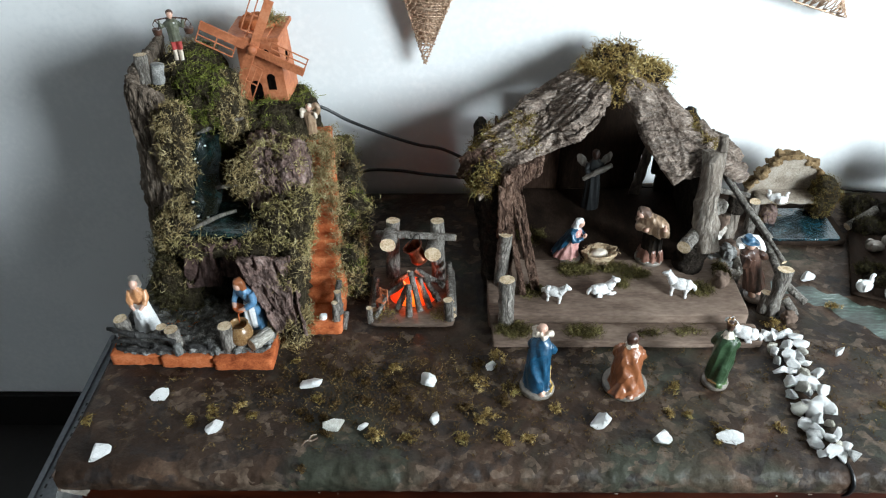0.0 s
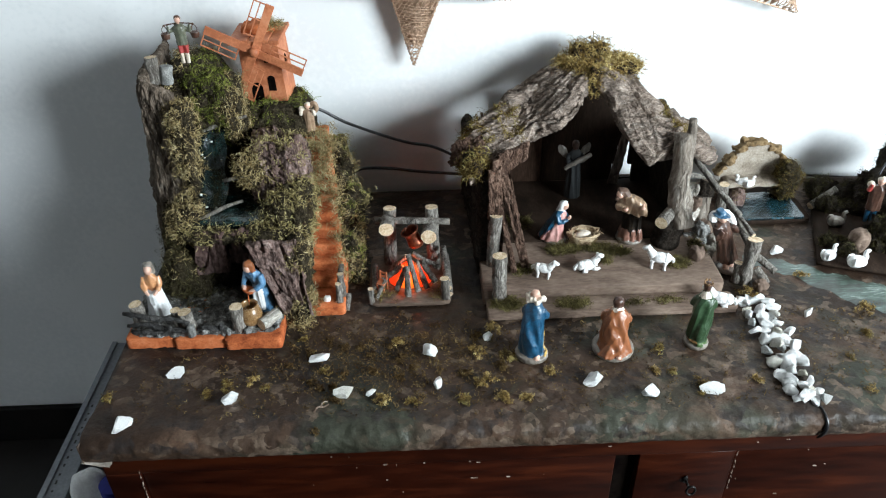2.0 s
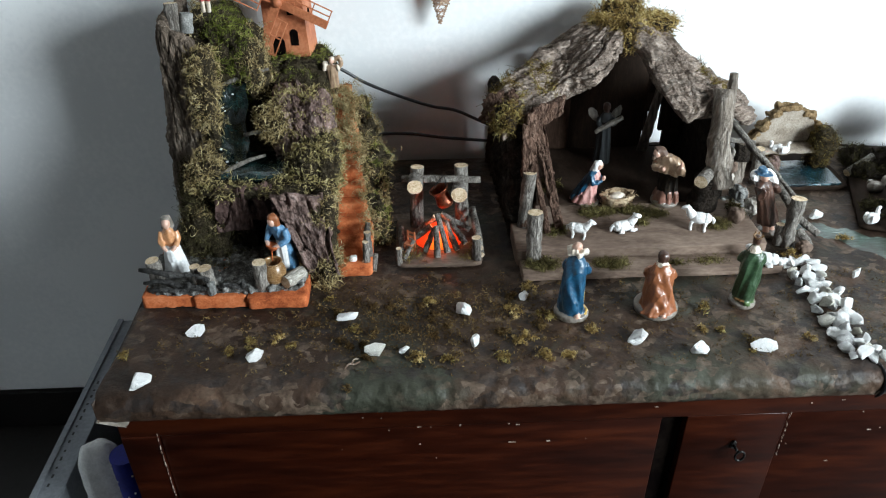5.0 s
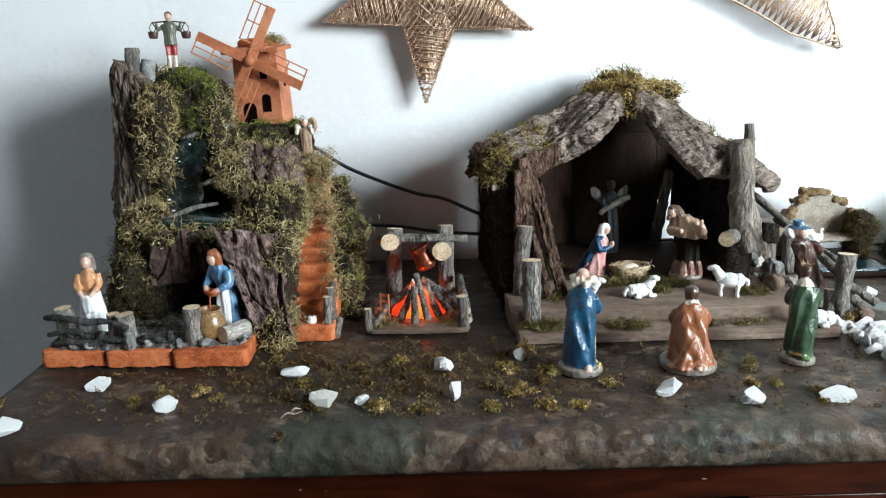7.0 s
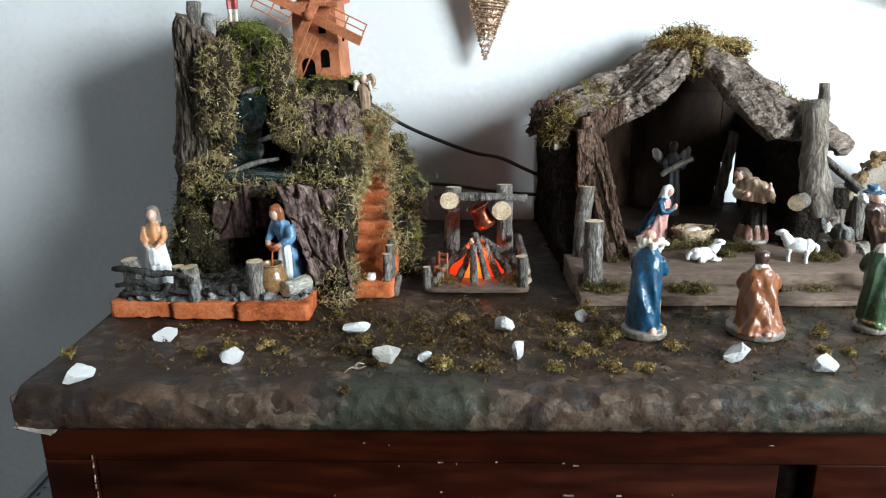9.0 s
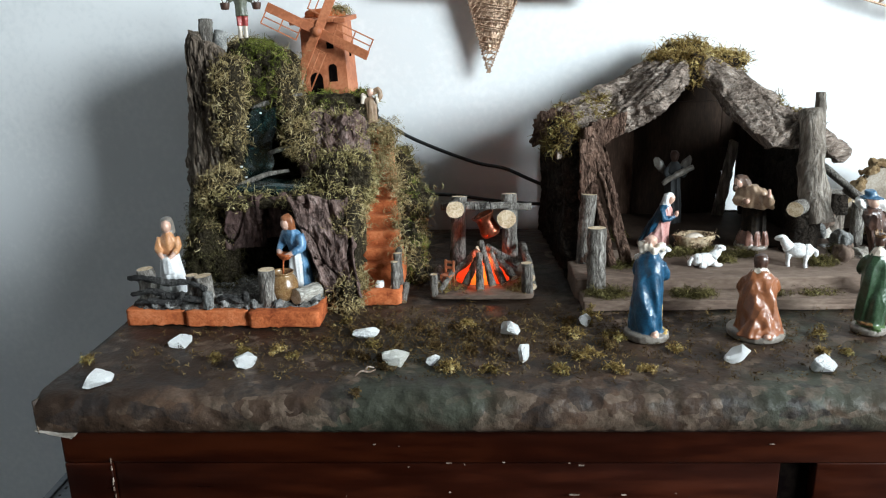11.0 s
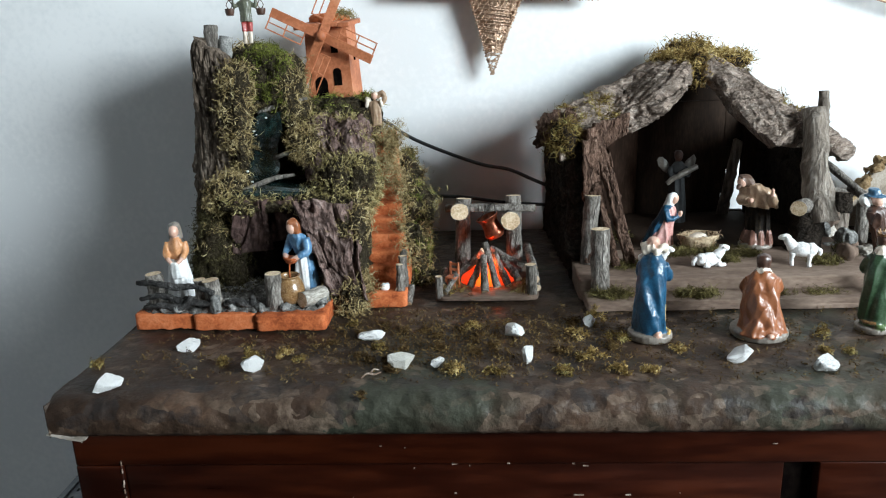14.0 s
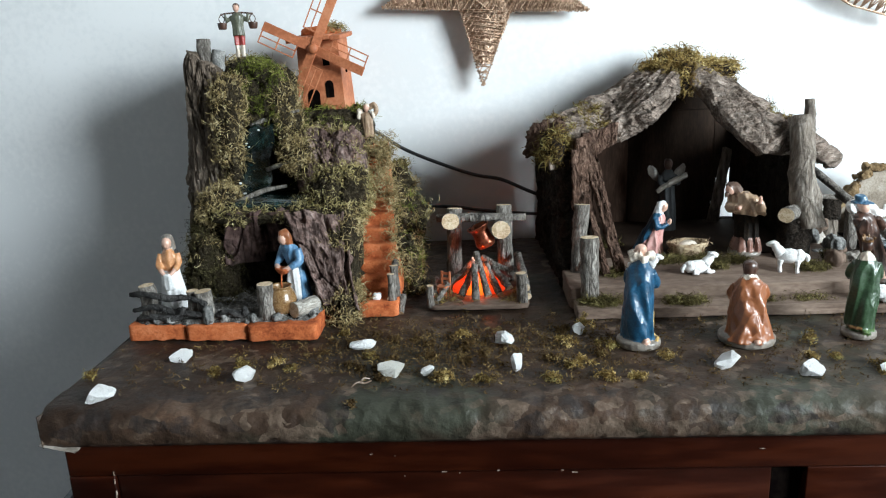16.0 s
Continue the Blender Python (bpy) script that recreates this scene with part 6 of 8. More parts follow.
def king_kneeling(bm):
    plinth(bm, 2.35, 2.5, 4, 0.6)
    add_loft(bm, [(-0.2, 0.6, 0.6, 1.85, 1.6, 1), (-0.15, 0.5, 1.3, 1.72, 1.5, 1), (0.05, 0.3, 2.6, 1.62, 1.3, 1), (0, 0.0, 4.0, 1.46, 1.12, 0.8), (0, -0.25, 4.9, 1.1, 0.9, 0.35), (0, -0.4, 5.4, 0.6, 0.55)], 72, 0, 4, 0.08, 0.9, 5, twist=0.25)
    for s in (-1, 1):
        add_tube(bm, [(s * 0.95, -0.2, 4.6), (s * 1.3, -1.0, 3.7), (s * 0.8, -1.9, 3.6), (s * 0.2, -2.0, 3.9)], [0.44, 0.58, 0.5, 0.34], 12, 0)
    add_ball(bm, (0, -2.1, 4.0), (0.45, 0.4, 0.45), 3)
    add_loft(bm, [(0, -0.3, 5.0, 0.85, 0.7, 1), (0, -0.4, 5.4, 0.65, 0.55, 1), (0, -0.45, 5.6, 0.4, 0.4)], 22, 1, 6, 0.06)
    add_ball(bm, (0, -0.75, 6.0), (0.52, 0.56, 0.66), 2)
    add_loft(bm, [(0, -0.5, 5.4, 0.4, 0.35, 1), (0, -0.5, 6.0, 0.6, 0.55, 1), (0, -0.6, 6.5, 0.54, 0.56, 1), (0, -0.65, 6.72, 0.18, 0.18)], 28, 6, 9, 0.06)
    add_loft(bm, [(0.3, 1.9, 0.45, 1.3, 0.75, 1), (0.25, 1.75, 1.0, 1.0, 0.6, 1), (0.2, 1.5, 1.7, 0.55, 0.4, 1), (0.15, 1.3, 2.6, 0.3, 0.2)], 40, 0, 6, 0.16)
    add_ball(bm, (-0.6, 2.2, 0.62), (0.32, 0.45, 0.22), 2)


def woman_standing(bm):
    # 0 skirt, 1 shawl on head, 2 skin, 3 bodice, 4 plinth, 5 apron
    plinth(bm, 1.4, 1.3, 4, 0.4)
    add_loft(bm, [(0, 0, 0.35, 1.45, 1.25, 1), (0, 0, 2, 1.25, 1.1, 1), (0, 0, 4.0, 0.95, 0.8, 0.6), (0, 0, 4.8, 0.8, 0.65)], 36, 0, 9, 0.06)
    add_loft(bm, [(0, -0.32, 0.8, 1.05, 1.0, 1), (0, -0.3, 2.2, 0.98, 0.9, 1), (0, -0.25, 3.9, 0.8, 0.68, 0.4), (0, -0.1, 4.7, 0.6, 0.5)], 30, 5, 6, 0.06)
    add_loft(bm, [(0, 0, 4.2, 0.8, 0.66), (0, -0.1, 5.4, 0.86, 0.72), (0, -0.15, 6.2, 0.78, 0.6), (0, -0.15, 6.8, 0.42, 0.4)], 24, 3)
    add_loft(bm, [(0, -1.2, 2.6, 0.62, 0.22, 1), (0, -1.35, 3.6, 0.6, 0.24, 1), (0, -1.5, 4.3, 0.42, 0.25, 0.5), (0, -1.5, 4.5, 0.15, 0.12)], 22, 5, 5, 0.08)
    for s in (-1, 1):
        add_tube(bm, [(s * 0.78, -0.05, 6.25), (s * 1.0, -0.45, 5.3), (s * 0.75, -1.1, 4.75)], [0.36, 0.36, 0.3], 10, 3)
        add_tube(bm, [(s * 0.75, -1.1, 4.75), (s * 0.3, -1.5, 4.3)], [0.26, 0.2], 8, 2)
    add_ball(bm, (0, -0.36, 7.5), (0.52, 0.56, 0.66), 2)
    add_loft(bm, [(0, 0.22, 6.6, 0.72, 0.5, 1), (0, 0.26, 7.0, 0.68, 0.5, 1), (0, 0.2, 7.6, 0.66, 0.56, 0.5), (0, 0.08, 8.15, 0.55, 0.58), (0, 0, 8.4, 0.15, 0.15)], 24, 1, 6, 0.05)


def woman_stirring(bm):
    plinth(bm, 1.3, 1.3, 4, 0.4)
    add_loft(bm, [(0, 0.4, 0.35, 1.25, 1.15, 1), (0, 0.35, 2, 1.1, 1.0, 1), (0, 0.3, 4.0, 0.85, 0.75, 0.6), (0, 0.2, 4.8, 0.78, 0.65)], 36, 0, 9, 0.06)
    add_loft(bm, [(0, 0.05, 0.8, 0.95, 0.95, 1), (0, 0.0, 2.2, 0.9, 0.85, 1), (0, 0.0, 3.9, 0.75, 0.65, 0.4), (0, 0.05, 4.7, 0.55, 0.5)], 30, 5, 6, 0.06)
    add_loft(bm, [(0, 0.15, 4.4, 0.85, 0.7), (0, -0.1, 5.3, 1.0, 0.8), (0, -0.5, 6.3, 1.0, 0.75), (0, -0.75, 6.9, 0.5, 0.45)], 24, 3)
    for s in (-1, 1):
        add_tube(bm, [(s * 0.95, -0.4, 6.2), (s * 1.35, -0.6, 5.1), (s * 0.9, -1.5, 4.6)], [0.42, 0.42, 0.34], 10, 3)
        add_tube(bm, [(s * 0.9, -1.45, 4.6), (s * 0.35, -1.9, 4.3)], [0.28, 0.22], 8, 2)
    add_loft(bm, [(0, -1.6, 3.9, 0.5, 0.4), (0, -1.6, 4.3, 0.85, 0.6), (0, -1.6, 4.5, 0.9, 0.65), (0, -1.6, 4.45, 0.5, 0.4)], 20, 6)
    add_tube(bm, [(0.2, -1.9, 4.4), (0.1, -2.0, 3.4), (0.0, -2.0, 2.4)], 0.1, 6, 6)
    add_ball(bm, (0, -1.15, 7.35), (0.52, 0.56, 0.66), 2)
    add_loft(bm, [(0, -0.72, 6.75, 0.66, 0.58, 1), (0, -0.82, 7.05, 0.7, 0.62, 1), (0, -0.9, 7.6, 0.68, 0.66, 0.5), (0, -1.0, 8.05, 0.5, 0.55), (0, -1.0, 8.3, 0.15, 0.15)], 24, 1, 6, 0.05)


def mary_kneeling(bm):
    plinth(bm, 1.5, 1.7, 4, 0.35)
    add_loft(bm, [(0, 0.5, 0.3, 1.5, 1.7, 1), (0, 0.4, 1.2, 1.4, 1.4, 1), (0, 0.1, 2.6, 1.1, 1.0, 0.7), (0, -0.1, 4.2, 0.95, 0.75, 0.4), (0, -0.15, 4.9, 0.5, 0.45)], 36, 0, 8, 0.07)
    add_loft(bm, [(0, 0.9, 0.5, 1.35, 1.3, 1), (0, 0.75, 2.0, 1.25, 0.95, 1), (0, 0.35, 3.8, 1.15, 0.7, 0.8), (0, 0.1, 4.8, 0.9, 0.55, 0.4), (0, 0.05, 5.3, 0.5, 0.4)], 36, 3, 8, 0.07, 1.2)
    for s in (-1, 1):
        add_tube(bm, [(s * 0.85, 0, 4.5), (s * 1.1, -0.6, 3.6), (s * 0.3, -1.3, 3.9)], [0.36, 0.38, 0.24], 10, 3)
    add_ball(bm, (0, -1.4, 4.15), (0.24, 0.26, 0.42), 2)
    add_ball(bm, (0, -0.35, 5.75), (0.48, 0.52, 0.62), 2)
    add_loft(bm, [(0, 0.12, 4.4, 0.75, 0.55, 1), (0, 0.1, 5.0, 0.62, 0.55, 1), (0, 0, 5.8, 0.6, 0.56, 0.5), (0, -0.1, 6.3, 0.46, 0.5), (0, -0.15, 6.5, 0.12, 0.12)], 24, 1, 6, 0.05)
    for v in bm.verts:
        v.co.y -= 0.17 * max(0.0, v.co.z - 0.4)


def joseph(bm):
    plinth(bm, 1.6, 1.4, 4, 0.4)
    add_loft(bm, [(0.05, 0.1, 0.35, 1.5, 1.25, 1), (0.05, 0.1, 1.1, 1.36, 1.15, 1), (0.05, 0.1, 1.7, 1.18, 1.0, 0.8), (0, 0.1, 1.9, 0.8, 0.7)], 48, 5, 11, 0.12)
    add_loft(bm, [(0, 0.1, 0.3, 1.2, 1.0, 1), (0, 0.1, 2, 1.16, 0.98, 1), (-0.05, 0.05, 4.0, 1.1, 0.9, 0.6), (-0.2, -0.3, 5.6, 1.05, 0.8, 0.4), (-0.3, -0.6, 6.2, 0.6, 0.5)], 36, 0, 8, 0.07)
    add_loft(bm, [(0.2, -0.05, 4.2, 1.85, 1.2, 1), (0.1, -0.15, 4.8, 1.85, 1.15, 1), (-0.1, -0.4, 5.7, 1.7, 0.95, 0.5), (-0.4, -0.7, 6.4, 0.8, 0.6)], 32, 3, 6, 0.1, 2)
    add_tube(bm, [(1.0, -0.3, 5.6), (1.6, -0.9, 4.9), (1.7, -1.3, 5.6)], [0.5, 0.55, 0.34], 10, 3)
    add_tube(bm, [(1.7, -1.3, 5.6), (1.72, -1.35, 6.3)], [0.22, 0.14], 8, 2)
    add_tube(bm, [(-1.1, -0.4, 5.6), (-1.4, -1.0, 4.8), (-0.5, -1.5, 4.9)], [0.5, 0.52, 0.4], 10, 3)
    add_ball(bm, (-0.2, -1.6, 4.95), 0.28, 2)
    add_ball(bm, (-1.2, -1.45, 6.7), (0.5, 0.52, 0.56), 2)
    add_loft(bm, [(-0.8, -0.85, 6.2, 0.6, 0.5, 1), (-0.98, -1.05, 6.75, 0.72, 0.66, 1), (-1.1, -1.2, 7.2, 0.58, 0.56, 1), (-1.12, -1.2, 7.4, 0.15, 0.15)], 22, 1, 7, 0.07)
    add_loft(bm, [(-1.45, -1.85, 5.9, 0.22, 0.2), (-1.4, -1.8, 6.3, 0.36, 0.26), (-1.35, -1.7, 6.5, 0.3, 0.2)], 14, 1)


def angel(bm):
    add_loft(bm, [(0, 0, 0, 1.25, 1.1, 1), (0, 0, 3, 1.05, 0.9, 1), (0, 0, 6, 0.9, 0.7, 0.6), (0, 0, 7.3, 0.95, 0.65, 0.3), (0, 0, 7.9, 0.45, 0.4)], 34, 0, 9, 0.06)
    for s in (-1, 1):
        add_tube(bm, [(s * 0.85, 0, 7.2), (s * 1.2, -0.4, 6.4), (s * 0.7, -0.9, 6.2)], [0.38, 0.38, 0.28], 10, 0)
        add_loft(bm, [(s * 0.9, 0.55, 6.3, 0.35, 0.15), (s * 1.5, 0.6, 7.1, 0.75, 0.16), (s * 1.9, 0.65, 8.0, 0.6, 0.14), (s * 2.2, 0.65, 8.5, 0.15, 0.06)], 18, 1)
    add_tube(bm, [(-1.6, -0.9, 5.3), (0, -1.15, 6.4), (2.2, -0.9, 7.3)], [0.3, 0.4, 0.35], 8, 1)
    add_ball(bm, (0, -0.1, 8.5), (0.52, 0.55, 0.66), 2)
    add_ball(bm, (0, 0.05, 8.7), (0.6, 0.58, 0.62), 3)


def shepherd_with_lamb(bm):
    plinth(bm, 1.5, 1.4, 4, 0.4)
    for s in (-1, 1):
        add_tube(bm, [(s * 0.5, 0, 0.4), (s * 0.5, 0, 3.0)], [0.4, 0.45], 10, 2)
    add_loft(bm, [(0, 0, 1.6, 1.4, 1.15, 1), (0, 0, 3.5, 1.2, 1.0, 1), (0, 0, 5.6, 1.2, 0.9, 0.6), (0, 0, 7.0, 1.15, 0.8, 0.3), (0, 0, 7.6, 0.5, 0.45)], 36, 0, 8, 0.08)
    for s in (-1, 1):
        add_tube(bm, [(s * 1.05, 0, 6.9), (s * 1.6, -0.5, 5.9), (s * 1.0, -1.0, 7.0)], [0.45, 0.48, 0.36], 10, 3)
    add_ball(bm, (0, -0.2, 8.2), (0.55, 0.58, 0.7), 2)
    add_loft(bm, [(0, -0.2, 8.55, 1.0, 1.0), (0, -0.2, 8.65, 1.05, 1.05), (0, -0.15, 8.8, 0.62, 0.62), (0, -0.1, 9.3, 0.5, 0.5), (0, -0.1, 9.4, 0.1, 0.1)], 24, 1)
    add_tube(bm, [(-1.3, 0.5, 7.7), (-0.6, 0.75, 8.0), (0.8, 0.6, 8.1), (1.5, 0.1, 7.7), (1.6, -0.4, 6.7)], [0.4, 0.6, 0.7, 0.62, 0.4], 12, 5, rough=0.25)
    add_ball(bm, (-1.4, 0.3, 8.2), (0.4, 0.46, 0.42), 5)
    for x in (-0.4, 0.4):
        add_tube(bm, [(x, 0.5, 7.4), (x * 0.7, -0.75, 6.3)], [0.22, 0.15], 7, 5)
    for v in bm.verts:
        v.co += Vector((-0.87, 0.5, 0)) * 0.32 * v.co.z


def water_carrier(bm):
    for s in (-1, 1):
        add_tube(bm, [(s * 0.45, -0.1 * s, 0.0), (s * 0.42, 0, 2.0)], [0.3, 0.34], 9, 5)
        add_tube(bm, [(s * 0.42, 0, 1.8), (s * 0.4, 0, 3.6)], [0.42, 0.5], 9, 1)
    add_loft(bm, [(0, 0, 3.2, 0.95, 0.75, 1), (0, 0, 4.5, 0.85, 0.68, 0.6), (0, 0, 5.9, 1.0, 0.68, 0.2), (0, 0, 6.5, 0.45, 0.4)], 26, 0, 7, 0.07)
    for s in (-1, 1):
        add_tube(bm, [(s * 0.9, 0, 5.9), (s * 1.5, -0.2, 5.3), (s * 1.7, -0.2, 6.3)], [0.32, 0.3, 0.22], 8, 3)
        add_tube(bm, [(s * 2.3, 0, 6.4), (s * 2.75, 0.05, 5.6), (s * 2.3, 0.1, 5.0), (s * 1.9, 0.05, 5.6), (s * 2.3, 0, 6.4)], 0.1, 5, 6)
        add_loft(bm, [(s * 2.3, 0, 4.1, 0.55, 0.5), (s * 2.3, 0, 4.6, 0.68, 0.6), (s * 2.3, 0, 5.1, 0.72, 0.64), (s * 2.3, 0, 5.05, 0.5, 0.45)], 16, 6)
    add_tube(bm, [(-2.4, 0.1, 6.35), (0, 0.3, 6.55), (2.4, 0.1, 6.35)], 0.14, 6, 6)
    add_ball(bm, (0, -0.15, 7.2), (0.5, 0.52, 0.62), 2)
    add_ball(bm, (0, 0.0, 7.4), (0.56, 0.54, 0.55), 6)


def stair_carrier(bm):
    for s in (-1, 1):
        add_tube(bm, [(s * 0.4, 0, 0.0), (s * 0.38, 0, 2.4)], [0.28, 0.36], 9, 5)
    add_loft(bm, [(0, 0, 2.0, 0.95, 0.75, 1), (0, 0, 3.6, 0.9, 0.7, 1), (0, 0, 5.2, 0.95, 0.66, 0.3), (0, 0, 5.8, 0.4, 0.38)], 26, 0, 7, 0.08)
    for s in (-1, 1):
        add_tube(bm, [(s * 0.85, 0, 5.3), (s * 1.25, -0.3, 5.0), (s * 1.0, -0.5, 6.0)], [0.3, 0.3, 0.24], 8, 1)
    add_ball(bm, (0, -0.15, 6.5), (0.48, 0.5, 0.58), 2)
    add_ball(bm, (0, 0, 6.7), (0.54, 0.52, 0.5), 3)
    add_tube(bm, [(0.3, 0.2, 6.2), (1.1, 0.2, 7.0), (1.5, 0.2, 6.0), (1.0, 0.2, 5.2)], [0.35, 0.4, 0.4, 0.3], 9, 6)
    add_ball(bm, (-1.1, -0.1, 5.9), (0.5, 0.45, 0.5), 3)


figurine("king_statue", on_table(0.588, 0.122, 0, 158), "glazed king statuette in a deep blue cloak with cream curls", king_standing, [BLUE, CREAM, FLESH, GOLD, PLINTH, BLUE], 0.0102, slim=(1.04, 1.0, 1.03))
figurine("kneeling_king_statue", on_table(0.693, 0.128, 0, 168), "glazed kneeling king statuette in an orange-brown cloak", king_kneeling, [ORANGE, CREAM, FLESH, GOLD, PLINTH, ORANGE, BROWN], 0.0108, slim=(1.03, 1.0, 1.08))
figurine("crowned_king_statue", on_table(0.802, 0.133, 0, 162), "glazed crowned king statuette in a dark green cloak", king_crowned, [GREEN, CREAM, FLESH, OLDGOLD, PLINTH, OLIVE, BROWN], 0.0108)
figurine("seated_woman_statue", on_table(0.100, 0.206, 0.018, 6), "woman statuette with grey headscarf, ochre bodice and white apron", woman_standing, [WHITE, PLINTH, FLESH, YELLOW, PLINTH, WHITE], 0.0102)
figurine("stirring_woman_statue", on_table(0.236, 0.207, 0.018, -32), "woman statuette with orange headscarf and blue dress stirring", woman_stirring, [SKYBLUE, ORANGE, FLESH, SKYBLUE, PLINTH, WHITE, TERRA], 0.0108)
figurine("mary_statue", on_table(0.649, 0.345, 0.0245, 58), "kneeling woman statuette in white veil and blue mantle", mary_kneeling, [ROSE, WHITE, FLESH, BLUE, PLINTH], 0.0108)
figurine("joseph_statue", on_table(0.760, 0.337, 0.0262, -38), "bearded man statuette in tan and brown robes", joseph, [DARKROBE, DULLBROWN, FLESH, TAN, PLINTH, HEM], 0.0121)
# robe and wings take darkened colours in place of the stable's shade
figurine("angel_statue", on_table(0.697, 0.468, 0.0245, 4), "grey-robed angel statuette with pale wings and scroll", angel, [ASH, PLINTH, BROWN, BROWN], 0.0108)
figurine("shepherd_statue", on_table(0.899, 0.286, 0.001, 30), "shepherd statuette with blue hat carrying a white lamb", shepherd_with_lamb, [BROWN, HAT, FLESH, BROWN, PLINTH, SHEEP], 0.0112)
figurine("water_carrier_statue", on_table(0.135, 0.428, 0.283, 8), "small statuette carrying two buckets on a yoke", water_carrier, [GREYOLIVE, RED, FLESH, GREYOLIVE, PLINTH, CREAM, BROWN], 0.0084)
figurine("porter_statue", on_table(0.2925, 0.434, 0.156, -10), "small brown statuette carrying a basket on the stairs", stair_carrier, [TAN, CREAM, FLESH, CREAM, PLINTH, BROWN, TAN], 0.0086)


def clay_pot():
    bm = bmesh.new()
    add_loft(bm, [(0, 0, 0, 0.008, 0.008), (0, 0, 0.006, 0.0135, 0.0135), (0, 0, 0.015, 0.0158, 0.0158), (0, 0, 0.024, 0.0135, 0.0135), (0, 0, 0.0285, 0.0108, 0.0108), (0, 0, 0.031, 0.0122, 0.0122), (0, 0, 0.0305, 0.0095, 0.0095), (0, 0, 0.022, 0.008, 0.008)], 28)
    solid("clay_pot", bm, POTTERY, on_table(0.226, 0.180, 0.0195), "round glazed ochre clay pot on the brick terrace", "pot")


clay_pot()


def sheep(bm, lying=False):
    """In centimetres, head towards +x."""
    z = 0.75 if lying else 1.7
    vs = add_ball(bm, (0, 0, z), (1.35, 0.72, 0.75), 0, 4)
    add_ball(bm, (-0.9, 0, z + 0.05), (0.6, 0.65, 0.68), 0, 4)
    add_tube(bm, [(0.8, 0, z + 0.2), (1.3, 0, z + 0.8), (1.5, 0, z + 1.15)], [0.62, 0.46, 0.4], 12, 0, rough=0.2)
    add_ball(bm, (1.75, 0, z + 1.2), (0.6, 0.36, 0.36), 0, 2, Matrix.Rotation(0.25, 4, "Y"))
    for s in (-1, 1):
        add_ball(bm, (1.5, s * 0.45, z + 1.3), (0.16, 0.3, 0.12), 0, 1)
        if lying:
            add_tube(bm, [(0.7, s * 0.5, 0.4), (1.3, s * 0.5, 0.2), (1.7, s * 0.35, 0.2)], [0.28, 0.22, 0.18], 8)
            add_tube(bm, [(-0.8, s * 0.6, 0.4), (-0.2, s * 0.75, 0.22)], [0.35, 0.22], 8)
        else:
            for x in (-0.85, 0.8):
                add_tube(bm, [(x, s * 0.35, 1.4), (x + 0.08, s * 0.36, 0.7), (x, s * 0.36, 0.0)], [0.33, 0.2, 0.2], 8)
    add_tube(bm, [(-1.4, 0, z + 0.3), (-1.75, 0, z - 0.1), (-1.7, 0, z - 0.5)], [0.22, 0.22, 0.15], 8)
    for v in bm.verts:
        v.co += v.co.normalized() * (0.08 * noise.noise(v.co * 3.4) + 0.07 * noise.noise(v.co * 7.5))


def lamb(x, y, z, rz, lying, s, label):
    bm = bmesh.new()
    sheep(bm, lying)
    bm.transform(Matrix.Scale(s, 4))
    solid("toy_sheep", bm, SHEEP, on_table(x, y, z, rz), label, "toy sheep", "toy sheep")


lamb(0.620, 0.252, 0.0243, -20, False, 0.0092, "white toy sheep standing on the board step")
lamb(0.684, 0.266, 0.0243, 12, True, 0.0106, "white toy sheep lying on the board step")
lamb(0.785, 0.264, 0.0243, 160, False, 0.0108, "white toy sheep standing on the board step")
lamb(0.853, 0.197, 0.0115, 158, True, 0.0115, "white toy sheep lying on the low step")


def manger():
    ob = thing("manger", on_table(0.690, 0.333, 0.0255, 12), "woven straw manger with a pale bundle inside", "manger")
    bm = bmesh.new()
    add_loft(bm, [(0, 0, 0, 0.013, 0.010), (0, 0, 0.007, 0.0195, 0.014), (0.001, 0, 0.018, 0.0235, 0.017, 1), (0.001, 0, 0.0165, 0.0185, 0.0125, 1), (0, 0, 0.008, 0.010, 0.006)], 40, folds=5, amp=0.09)
    part("basket", bm, STRAW, ob)
    n = 90
    a = rng.uniform(0, 6.28, n)
    pos = np.stack([0.0195 * np.cos(a), 0.0138 * np.sin(a), rng.uniform(0.004, 0.018, n)], 1)
    nr = np.stack([np.cos(a), np.sin(a), np.full(n, 0.4)], 1)
    moss("straw", moss_mesh("straw", pos, nr, 4, 0.0075, 0.0009, 0.0012, 0.2, 0.5, STRAW), ob, None, "loose straw ends")
    bm = bmesh.new()
    add_loft(bm, [(0, 0, 0.009, 0.014, 0.008), (0, 0, 0.016, 0.012, 0.007), (0.001, 0, 0.0195, 0.005, 0.004)], 18)
    part("bundle", bm, CREAM, ob, "pale cloth bundle")


manger()


